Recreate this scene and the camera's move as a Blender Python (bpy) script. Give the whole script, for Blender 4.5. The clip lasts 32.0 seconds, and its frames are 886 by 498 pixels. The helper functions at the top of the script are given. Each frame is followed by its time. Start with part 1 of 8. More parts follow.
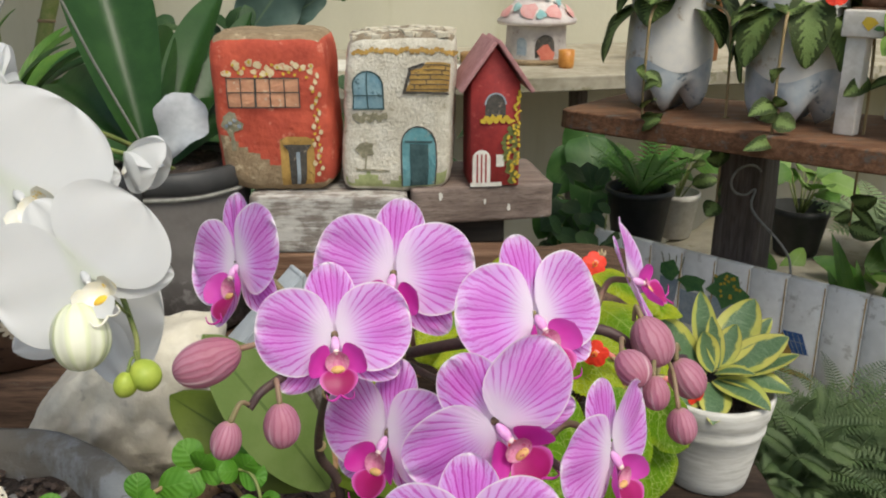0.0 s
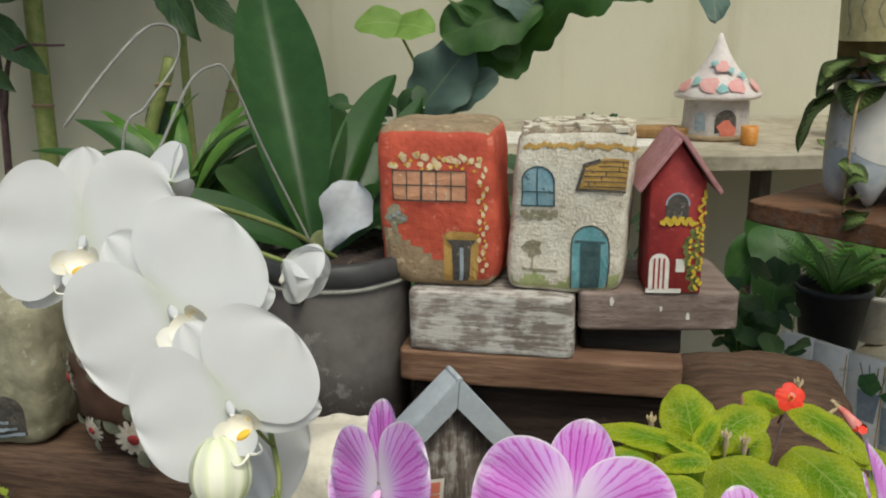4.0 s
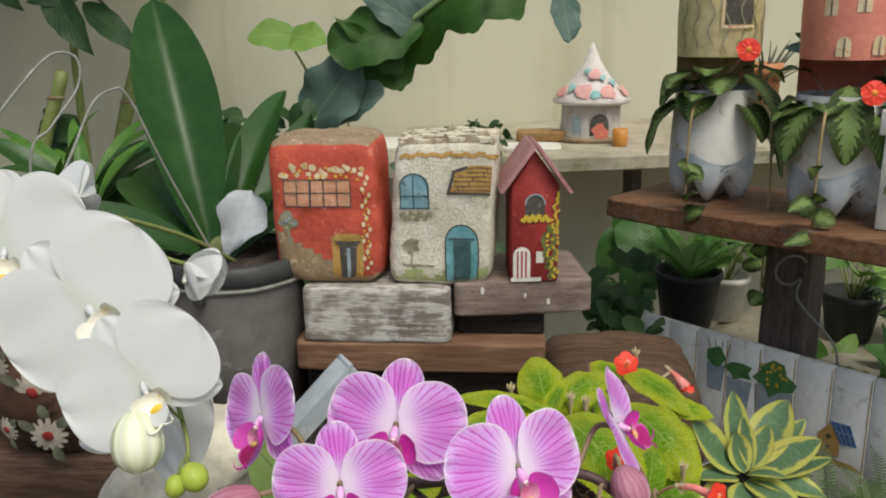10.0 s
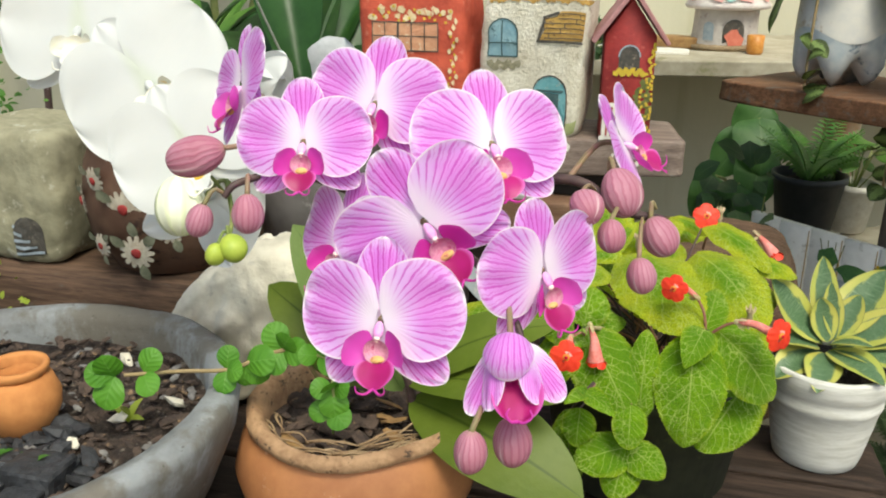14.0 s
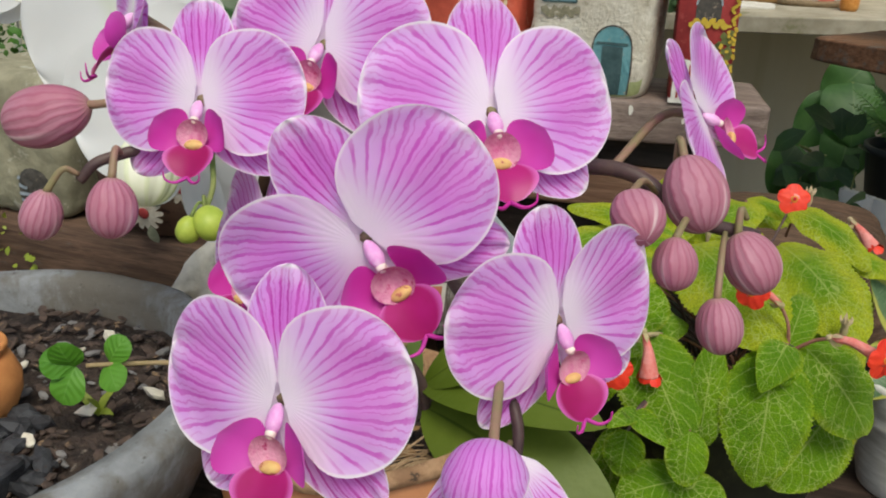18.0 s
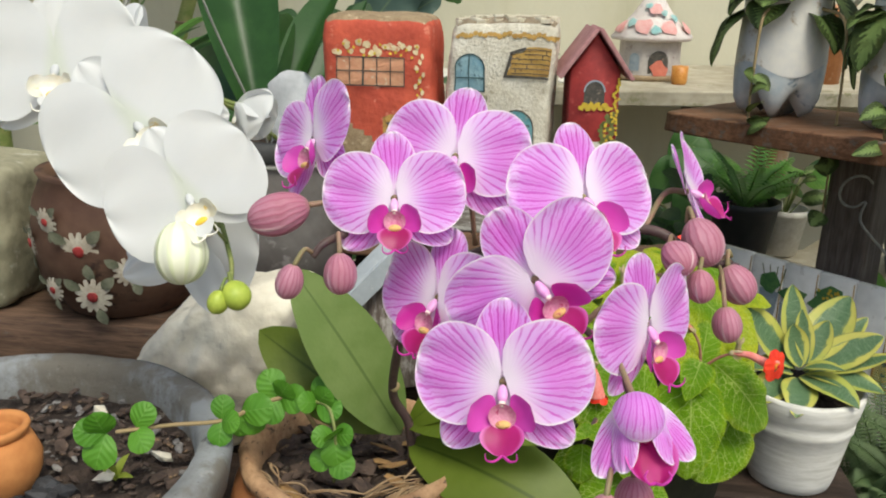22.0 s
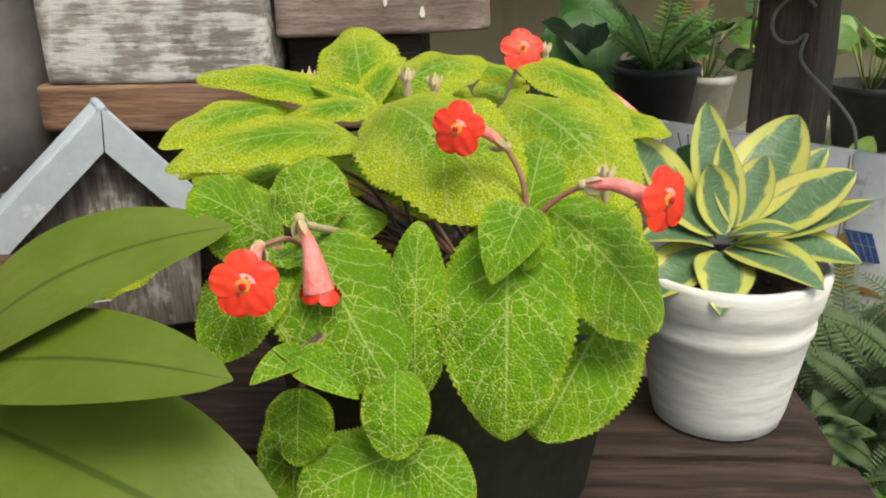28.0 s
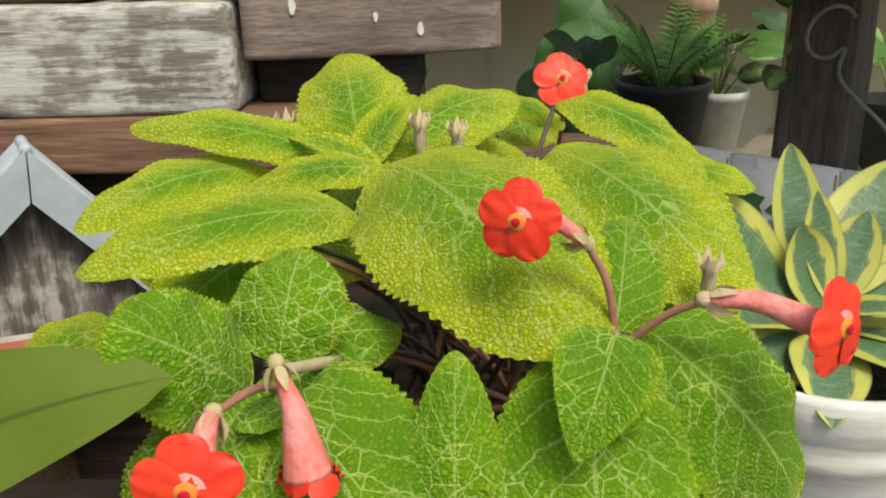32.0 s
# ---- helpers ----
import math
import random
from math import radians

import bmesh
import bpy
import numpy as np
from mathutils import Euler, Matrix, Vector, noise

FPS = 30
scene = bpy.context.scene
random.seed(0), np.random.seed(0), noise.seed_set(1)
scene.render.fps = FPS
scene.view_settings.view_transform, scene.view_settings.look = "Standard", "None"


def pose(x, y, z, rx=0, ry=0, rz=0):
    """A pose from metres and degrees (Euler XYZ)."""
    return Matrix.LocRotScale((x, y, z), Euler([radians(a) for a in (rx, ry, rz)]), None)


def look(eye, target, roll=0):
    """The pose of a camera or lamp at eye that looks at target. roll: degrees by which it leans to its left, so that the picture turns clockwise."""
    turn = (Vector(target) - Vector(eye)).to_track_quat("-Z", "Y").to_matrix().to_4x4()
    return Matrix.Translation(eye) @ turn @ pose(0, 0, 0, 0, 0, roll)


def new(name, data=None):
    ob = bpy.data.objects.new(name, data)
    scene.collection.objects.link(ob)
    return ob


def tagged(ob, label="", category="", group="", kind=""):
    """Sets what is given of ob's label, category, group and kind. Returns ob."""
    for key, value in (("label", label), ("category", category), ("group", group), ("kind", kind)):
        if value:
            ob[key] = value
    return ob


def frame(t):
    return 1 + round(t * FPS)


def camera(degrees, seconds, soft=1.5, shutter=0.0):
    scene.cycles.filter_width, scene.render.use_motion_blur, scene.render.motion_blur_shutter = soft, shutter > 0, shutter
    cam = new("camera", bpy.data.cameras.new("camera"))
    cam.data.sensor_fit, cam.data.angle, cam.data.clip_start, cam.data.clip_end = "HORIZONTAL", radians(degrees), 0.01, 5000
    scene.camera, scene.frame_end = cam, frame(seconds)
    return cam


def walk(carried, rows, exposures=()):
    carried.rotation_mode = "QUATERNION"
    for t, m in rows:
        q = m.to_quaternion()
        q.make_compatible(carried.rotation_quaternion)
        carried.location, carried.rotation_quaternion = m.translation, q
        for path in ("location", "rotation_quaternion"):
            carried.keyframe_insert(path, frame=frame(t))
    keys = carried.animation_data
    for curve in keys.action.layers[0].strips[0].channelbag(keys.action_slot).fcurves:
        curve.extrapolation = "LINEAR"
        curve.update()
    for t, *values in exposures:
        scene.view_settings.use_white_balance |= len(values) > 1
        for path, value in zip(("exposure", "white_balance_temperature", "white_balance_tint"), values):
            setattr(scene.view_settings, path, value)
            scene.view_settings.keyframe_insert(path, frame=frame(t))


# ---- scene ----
cam = camera(55.0, 32.0, soft=2.0)
PATH = [
    (0, (0.0192, 0.0136, 1.1696), (0.0072, 1.5240, 0.6408), -0.3),
    (0.5, (0.0752, 0.0576, 1.1456), (0.0680, 1.5728, 0.6328), -0.4),
    (1, (0.1248, 0.0952, 1.1360), (0.1152, 1.6104, 0.6224), 0.0),
    (1.5, (0.1520, 0.1184, 1.1240), (0.1344, 1.6392, 0.6280), -0.1),
    (2, (0.1584, 0.1184, 1.1248), (0.1248, 1.6568, 0.6880), -0.6),
    (2.5, (0.1368, 0.1016, 1.1280), (0.0968, 1.6440, 0.7048), 0.4),
    (3, (0.0856, 0.0840, 1.1544), (-0.0040, 1.6272, 0.7416), 1.6),
    (3.5, (0.0440, 0.0968, 1.1888), (-0.2080, 1.6224, 0.7776), 0.6),
    (4, (0.0072, 0.0840, 1.1976), (-0.3032, 1.5944, 0.7720), -0.8),
    (4.5, (-0.0480, 0.0512, 1.2152), (-0.3920, 1.5528, 0.7840), -2.2),
    (6.5, (-0.2696, -0.0128, 1.3056), (-0.4816, 1.5520, 1.0504), -2.7),
    (7, (-0.2816, -0.0072, 1.3080), (-0.4512, 1.5696, 1.0992), -3.0),
    (7.5, (-0.2792, -0.0080, 1.3056), (-0.4128, 1.5712, 1.0880), -2.7),
    (8, (-0.2712, -0.0160, 1.3040), (-0.3776, 1.5640, 1.0720), -1.9),
    (8.5, (-0.2240, -0.0376, 1.3048), (-0.3080, 1.5408, 1.0568), -1.6),
    (9, (-0.0912, -0.0168, 1.2888), (-0.1704, 1.5616, 1.0384), -1.3),
    (9.5, (-0.0048, -0.0064, 1.2536), (-0.0880, 1.5664, 0.9712), -1.3),
    (10, (0.0472, -0.0160, 1.2224), (-0.0880, 1.5208, 0.7976), -1.0),
    (10.5, (0.0808, -0.0096, 1.1960), (-0.0944, 1.4920, 0.6720), -0.6),
    (11, (0.1064, -0.0152, 1.1664), (-0.1576, 1.4824, 0.6672), -2.1),
    (11.5, (0.1160, -0.0280, 1.1512), (-0.2272, 1.4560, 0.6608), -2.0),
    (12, (0.1280, -0.0272, 1.1264), (-0.2248, 1.4488, 0.6216), -1.2),
    (12.5, (0.1424, -0.0152, 1.1080), (-0.2224, 1.4576, 0.6016), 0.1),
    (13, (0.1400, -0.0136, 1.1048), (-0.2320, 1.4512, 0.5800), 0.4),
    (13.5, (0.1152, -0.0192, 1.1120), (-0.2576, 1.4392, 0.5696), 0.4),
    (14, (0.1072, -0.0176, 1.1168), (-0.2664, 1.4464, 0.5912), 0.4),
    (14.5, (0.1024, -0.0216, 1.1184), (-0.2704, 1.4448, 0.5992), 0.4),
    (16.5, (0.0904, 0.0360, 1.1088), (-0.2768, 1.4920, 0.5560), -0.3),
    (17, (0.0904, 0.0552, 1.1040), (-0.2768, 1.5104, 0.5480), -0.4),
    (17.5, (0.0928, 0.0784, 1.1024), (-0.2816, 1.5312, 0.5456), 0.5),
    (18, (0.1008, 0.0960, 1.0960), (-0.3728, 1.4992, 0.4904), 1.2),
    (18.5, (0.1104, 0.0992, 1.0936), (-0.4592, 1.4408, 0.4336), 0.5),
    (19, (0.1128, 0.0960, 1.0936), (-0.4744, 1.4344, 0.4416), 0.7),
    (19.5, (0.1120, 0.0912, 1.0944), (-0.4824, 1.4280, 0.4472), 0.7),
    (20, (0.1080, 0.0816, 1.0976), (-0.4936, 1.4192, 0.4568), 0.6),
    (20.5, (0.0976, 0.0584, 1.1048), (-0.5032, 1.4024, 0.4776), -0.2),
    (21, (0.0720, 0.0344, 1.1176), (-0.4248, 1.4440, 0.5472), -0.4),
    (21.5, (0.0504, 0.0016, 1.1272), (-0.3376, 1.4552, 0.5824), 0.1),
    (22, (0.0400, -0.0216, 1.1248), (-0.1728, 1.4896, 0.6456), 1.1),
    (22.5, (0.0312, -0.0480, 1.1184), (-0.1288, 1.4760, 0.6584), 0.8),
    (23, (0.0432, -0.0488, 1.1184), (-0.0960, 1.4808, 0.6688), 0.7),
    (23.5, (0.0856, -0.0512, 1.1216), (-0.0552, 1.4808, 0.6824), 1.1),
    (24, (0.1448, -0.0600, 1.1168), (-0.1280, 1.4600, 0.6992), 1.3),
    (24.5, (0.1856, -0.0480, 1.0912), (-0.1128, 1.4680, 0.6744), 0.9),
    (25, (0.1752, 0.0504, 1.0672), (-0.1200, 1.5680, 0.6576), 0.3),
    (25.5, (0.1608, 0.1152, 1.0352), (-0.0888, 1.6224, 0.5600), 0.5),
    (26, (0.1552, 0.1584, 1.0104), (-0.0392, 1.6528, 0.4720), 1.0),
    (26.5, (0.1520, 0.1880, 0.9976), (-0.0392, 1.6832, 0.4592), 0.2),
    (28.5, (0.1384, 0.3088, 0.9432), (0.0552, 1.7992, 0.3688), -1.8),
    (29, (0.1320, 0.3328, 0.9400), (0.0584, 1.8192, 0.3528), -1.7),
    (29.5, (0.1296, 0.3568, 0.9384), (0.0608, 1.8432, 0.3480), -1.8),
    (30, (0.1288, 0.3696, 0.9392), (0.0624, 1.8576, 0.3552), -1.9),
    (30.5, (0.1264, 0.3808, 0.9392), (0.0648, 1.8704, 0.3592), -1.7),
    (31, (0.1248, 0.3856, 0.9440), (0.0616, 1.8768, 0.3688), -1.9),
    (31.5, (0.1264, 0.3920, 0.9464), (0.0648, 1.8856, 0.3768), -2.0),
    (32, (0.1176, 0.3952, 0.9488), (0.0584, 1.8968, 0.3984), -1.7),
]
walk(cam, [(t, look(eye, target, roll)) for t, eye, target, roll in PATH],
     [(0, 0.1, 6600, 5), (1, 0.3, 6650, 2), (2, 0.55, 6650, -2), (3, 0.3, 6550, -2), (4, -0.05, 6550, 2), (4.5, -0.05, 6550, 2), (6.5, 0.45, 6500, 4), (9, 0.33, 6450, 3), (10, 0.02, 6500, 4), (11.2, 0.02, 6550, 5), (12, 0.05, 6600, 5), (13, 0.58, 6750, -2), (14, 0.52, 6700, -1), (17, -0.02, 6550, 4), (19, 0.02, 6500, 3), (20.5, 0.06, 6500, 1), (22.5, 0.33, 6600, 3), (23.5, 0.33, 6600, 4), (24.2, 0.06, 6650, 5), (25, 0.42, 6850, -3), (26, 0.7, 6700, 3), (29, 0.58, 6700, 3), (32, 0.5, 6700, 2)])

# ---- sky and sun: soft, hazy daylight ----
K = 0.8  # plan units to metres
world = bpy.data.worlds.new("world")
scene.world = world
world.use_nodes = True
wn = world.node_tree
sky = wn.nodes.new("ShaderNodeTexSky")
sky.sky_type, sky.sun_disc = "NISHITA", False
sky.sun_elevation, sky.sun_rotation = radians(58), radians(150)
sky.air_density, sky.dust_density = 1.0, 4.0
wn.links.new(sky.outputs[0], wn.nodes["Background"].inputs[0])
wn.nodes["Background"].inputs[1].default_value = 0.13
sun = new("sun", bpy.data.lights.new("sun", "SUN"))
sun.data.energy, sun.data.angle, sun.data.color = 1.8, radians(24), (1.0, 0.95, 0.86)
sun.matrix_world = look((1.2, -2.1, 3.9), (0, 0, 0))


# ---- node materials ----
class Mat:
    def __init__(self, name, rough=0.6, spec=0.4):
        self.m = bpy.data.materials.new(name)
        self.m.use_nodes = True
        self.t = self.m.node_tree
        self.b = self.t.nodes["Principled BSDF"]
        self.b.inputs["Roughness"].default_value = rough
        self.b.inputs["Specular IOR Level"].default_value = spec
        self.co = self.t.nodes.new("ShaderNodeTexCoord")

    def link(self, a, b):
        self.t.links.new(a, b)

    def put(self, socket, v):
        if isinstance(v, bpy.types.NodeSocket):
            self.link(v, socket)
        elif isinstance(v, tuple) and len(v) == 3 and socket.type == "RGBA":
            socket.default_value = (*v, 1)
        else:
            socket.default_value = v

    def math(self, op, a, b=0.0, c=0.0):
        n = self.t.nodes.new("ShaderNodeMath")
        n.operation = op
        for i, v in enumerate((a, b, c)):
            self.put(n.inputs[i], v)
        return n.outputs[0]

    def mix(self, f, a, b, mode="MIX"):
        n = self.t.nodes.new("ShaderNodeMix")
        n.data_type, n.blend_type = "RGBA", mode
        self.put(n.inputs[0], f)
        self.put(n.inputs[6], a)
        self.put(n.inputs[7], b)
        return n.outputs[2]

    def map(self, v, lo, hi, a=0.0, b=1.0):
        n = self.t.nodes.new("ShaderNodeMapRange")
        n.interpolation_type = "SMOOTHSTEP"
        for i, x in enumerate((v, lo, hi, a, b)):
            self.put(n.inputs[i], x)
        return n.outputs[0]

    def coord(self, stretch=(1, 1, 1), uv=False):
        n = self.t.nodes.new("ShaderNodeMapping")
        n.inputs["Scale"].default_value = stretch
        self.link(self.co.outputs["UV" if uv else "Object"], n.inputs[0])
        return n.outputs[0]

    def noise(self, scale, detail=4.0, stretch=(1, 1, 1), uv=False, rough=0.55, dist=0.0):
        n = self.t.nodes.new("ShaderNodeTexNoise")
        self.link(self.coord(stretch, uv), n.inputs["Vector"])
        n.inputs["Scale"].default_value, n.inputs["Detail"].default_value = scale, detail
        n.inputs["Roughness"].default_value, n.inputs["Distortion"].default_value = rough, dist
        return n.outputs[0]

    def voro(self, scale, feature="F1", stretch=(1, 1, 1), uv=False):
        n = self.t.nodes.new("ShaderNodeTexVoronoi")
        n.feature = feature
        self.link(self.coord(stretch, uv), n.inputs["Vector"])
        n.inputs["Scale"].default_value = scale
        return n.outputs[0]

    def uv(self):
        n = self.t.nodes.new("ShaderNodeSeparateXYZ")
        self.link(self.co.outputs["UV"], n.inputs[0])
        return n.outputs[0], n.outputs[1]

    def rand(self):
        return self.t.nodes.new("ShaderNodeObjectInfo").outputs["Random"]

    def bump(self, h, strength=0.3, dist=0.002):
        n = self.t.nodes.new("ShaderNodeBump")
        n.inputs["Strength"].default_value, n.inputs["Distance"].default_value = strength, dist
        self.link(h, n.inputs["Height"])
        self.link(n.outputs[0], self.b.inputs["Normal"])

    def color(self, c):
        self.put(self.b.inputs["Base Color"], c)
        return self

    def thin(self, c, share=0.25):
        """A sheet that lets some light through."""
        tr = self.t.nodes.new("ShaderNodeBsdfTranslucent")
        self.put(tr.inputs[0], c)
        ms = self.t.nodes.new("ShaderNodeMixShader")
        ms.inputs[0].default_value = share
        self.link(self.b.outputs[0], ms.inputs[1])
        self.link(tr.outputs[0], ms.inputs[2])
        self.link(ms.outputs[0], self.t.nodes["Material Output"].inputs[0])


def plain(name, a, b=None, scale=30, rough=0.6, bump=0.2, spec=0.35, speck=None, dist=0.002):
    """Two tones, mottled at two scales, with fine relief."""
    m = Mat(name, rough, spec)
    b = b or tuple(x * 0.75 for x in a)
    f = m.math("ADD", m.math("MULTIPLY", m.noise(scale, 5), 0.6), m.math("MULTIPLY", m.noise(scale * 5, 3), 0.4))
    c = m.mix(m.map(f, 0.35, 0.65), a, b)
    if speck:
        c = m.mix(m.map(m.noise(scale * 2.3, 6, rough=0.7), 0.58, 0.66), c, speck)
    m.color(c)
    m.bump(m.noise(scale * 7, 4), bump, dist)
    return m.m


def wood(name, dark, light, pale=None, amount=0.5, rough=0.75, axis=0, scale=1.0):
    """Sawn timber, grain along one axis, with pale weathering or worn paint."""
    m = Mat(name, rough, 0.25)
    st = [14.0, 14.0, 14.0]
    st[axis] = 1.0
    st = tuple(v * scale for v in st)
    g = m.noise(9, 6, st, rough=0.65)
    fine = m.noise(40, 3, st)
    c = m.mix(m.map(g, 0.35, 0.68), dark, light)
    c = m.mix(m.map(fine, 0.45, 0.75, 0, 0.6), c, tuple(v * 0.45 for v in dark))
    c = m.mix(m.map(m.noise(6, 3), 0.45, 0.7, 0, 0.55), c, tuple(v * 0.6 for v in dark))
    if pale:
        w = m.math("ADD", m.math("MULTIPLY", m.noise(16, 6, tuple(1 + (v - 1) * 0.35 for v in st), rough=0.75), 0.6), m.math("MULTIPLY", m.noise(55, 4), 0.4))
        c = m.mix(m.map(w, 0.62 - amount * 0.3, 0.72 - amount * 0.25), c, pale)
    m.color(c)
    m.bump(m.math("ADD", g, m.math("MULTIPLY", fine, 0.7)), 0.5, 0.002)
    return m.m


def leafmat(name, base, other, vein=None, rough=0.45, side=0.0, edge=None, thin=0.22, spec=0.4, ribs=9.0, under=None):
    """A leaf with a midrib, faint side veins and mottling; other leaves of the plant differ a little."""
    m = Mat(name, rough, spec)
    x, y = m.uv()
    s = m.math("ABSOLUTE", m.math("SUBTRACT", x, 0.5))
    c = m.mix(m.map(m.noise(35, 4), 0.35, 0.7), base, other)
    c = m.mix(m.math("MULTIPLY", m.rand(), 0.45), c, other)
    h = m.noise(160, 2)
    if side:
        w = m.math("SINE", m.math("MULTIPLY", m.math("SUBTRACT", y, m.math("MULTIPLY", s, 0.7)), ribs * 6.283))
        c = m.mix(m.map(w, 0.8, 1.0, 0, side), c, vein or other)
        h = m.math("ADD", h, m.math("MULTIPLY", w, 0.5))
    if edge:
        e = m.math("ADD", s, m.math("MULTIPLY", m.noise(60, 3), 0.14))
        c = m.mix(m.map(e, 0.40, 0.47), c, edge)
    if vein:
        c = m.mix(m.map(s, 0.008, 0.03, 0.8, 0), c, vein)
    c = m.mix(m.map(m.noise(70, 6, rough=0.75), 0.68, 0.75, 0, 0.5), c, (0.30, 0.26, 0.10))
    m.color(c)
    m.bump(h, 0.22, 0.0015)
    m.thin(c, thin)
    return m.m


def petalmat(name, white=False, strong=0.0):
    m = Mat(name, 0.55, 0.25)
    x, y = m.uv()
    s = m.math("MULTIPLY", m.math("ABSOLUTE", m.math("SUBTRACT", x, 0.5)), 2.0)
    y = m.math("SINE", m.math("MULTIPLY", y, 1.5708))
    edge = m.math("MAXIMUM", s, y)
    if white:
        c = m.mix(m.map(m.noise(25, 3), 0.3, 0.7), (0.745, 0.755, 0.755), (0.71, 0.725, 0.73))
        ln = m.math("SINE", m.math("ADD", m.math("MULTIPLY", x, 75.0), m.math("MULTIPLY", m.noise(6, 2, uv=True), 4.0)))
        c = m.mix(m.map(ln, 0.5, 1.0, 0, 0.10), c, (0.70, 0.73, 0.74))
        c = m.mix(m.map(y, 0.0, 0.16, 0.5, 0), c, (0.62, 0.68, 0.52))
        m.bump(m.noise(30, 3), 0.06, 0.001)
        m.color(c)
        m.thin(c, 0.26)
        return m.m
    # veins fan out from the claw, fork towards the margin and stop at a pale rim
    ys = m.math("MAXIMUM", y, 0.02)
    spread = m.math("POWER", m.math("DIVIDE", m.math("SUBTRACT", 1.02, y), ys), 0.42)
    fan = m.math("ARCTANGENT", m.math("MULTIPLY", m.math("MULTIPLY", m.math("SUBTRACT", x, 0.5), 2.2), spread))
    wig = m.math("ADD", m.math("MULTIPLY", m.math("SUBTRACT", m.noise(4.5, 4, uv=True, rough=0.6), 0.5), 4.6), m.math("MULTIPLY", m.rand(), 6.0))
    ray = m.math("ADD", m.math("MULTIPLY", fan, 34.0 if strong else 42.0), wig)
    ln = m.math("SINE", ray)
    fork = m.math("SINE", m.math("ADD", m.math("MULTIPLY", ray, 2.0), m.math("ADD", m.math("MULTIPLY", m.noise(9, 3, uv=True), 5.0), 1.0)))
    c = m.mix(m.map(m.noise(2.6, 3, uv=True), 0.32, 0.68), (0.80, 0.53, 0.91), (0.75, 0.39, 0.86))
    core = m.math("MULTIPLY", m.map(s, 0.30, 0.90, 1, 0), m.math("MULTIPLY", m.map(y, 0.25, 0.50), m.map(y, 0.70, 0.96, 1, 0.10)))
    c = m.mix(m.math("MULTIPLY", core, 0.95 if strong else 0.72), c, (0.74, 0.22, 0.76))
    c = m.mix(m.map(y, 0.04, 0.36, 0.95, 0), c, (0.92, 0.84, 0.94))
    away = m.map(y, 0.12, 0.34)
    patchy = m.map(m.noise(3.4, 3, uv=True), 0.30, 0.62, 0.60, 1.0)
    vein = (0.56, 0.035, 0.46) if strong else (0.60, 0.075, 0.57)
    c = m.mix(m.math("MULTIPLY", m.map(ln, 0.50, 0.92, 0, 0.95 if strong else 0.86), m.math("MULTIPLY", away, patchy)), c, vein)
    c = m.mix(m.math("MULTIPLY", m.map(fork, 0.55, 1.0, 0, 0.62), m.map(y, 0.42, 0.62)), c, (0.62, 0.12, 0.60))
    rim = m.math("ADD", edge, m.math("MULTIPLY", m.math("SUBTRACT", m.noise(7, 4, uv=True), 0.5), 0.05))
    c = m.mix(m.map(rim, 0.82, 0.95, 0, 0.35), c, (0.88, 0.70, 0.94))
    c = m.mix(m.map(rim, 0.945, 0.985, 0, 0.95), c, (0.94, 0.89, 0.96))
    m.color(c)
    m.bump(ln, 0.07, 0.0008)
    m.thin(c, 0.30)
    return m.m


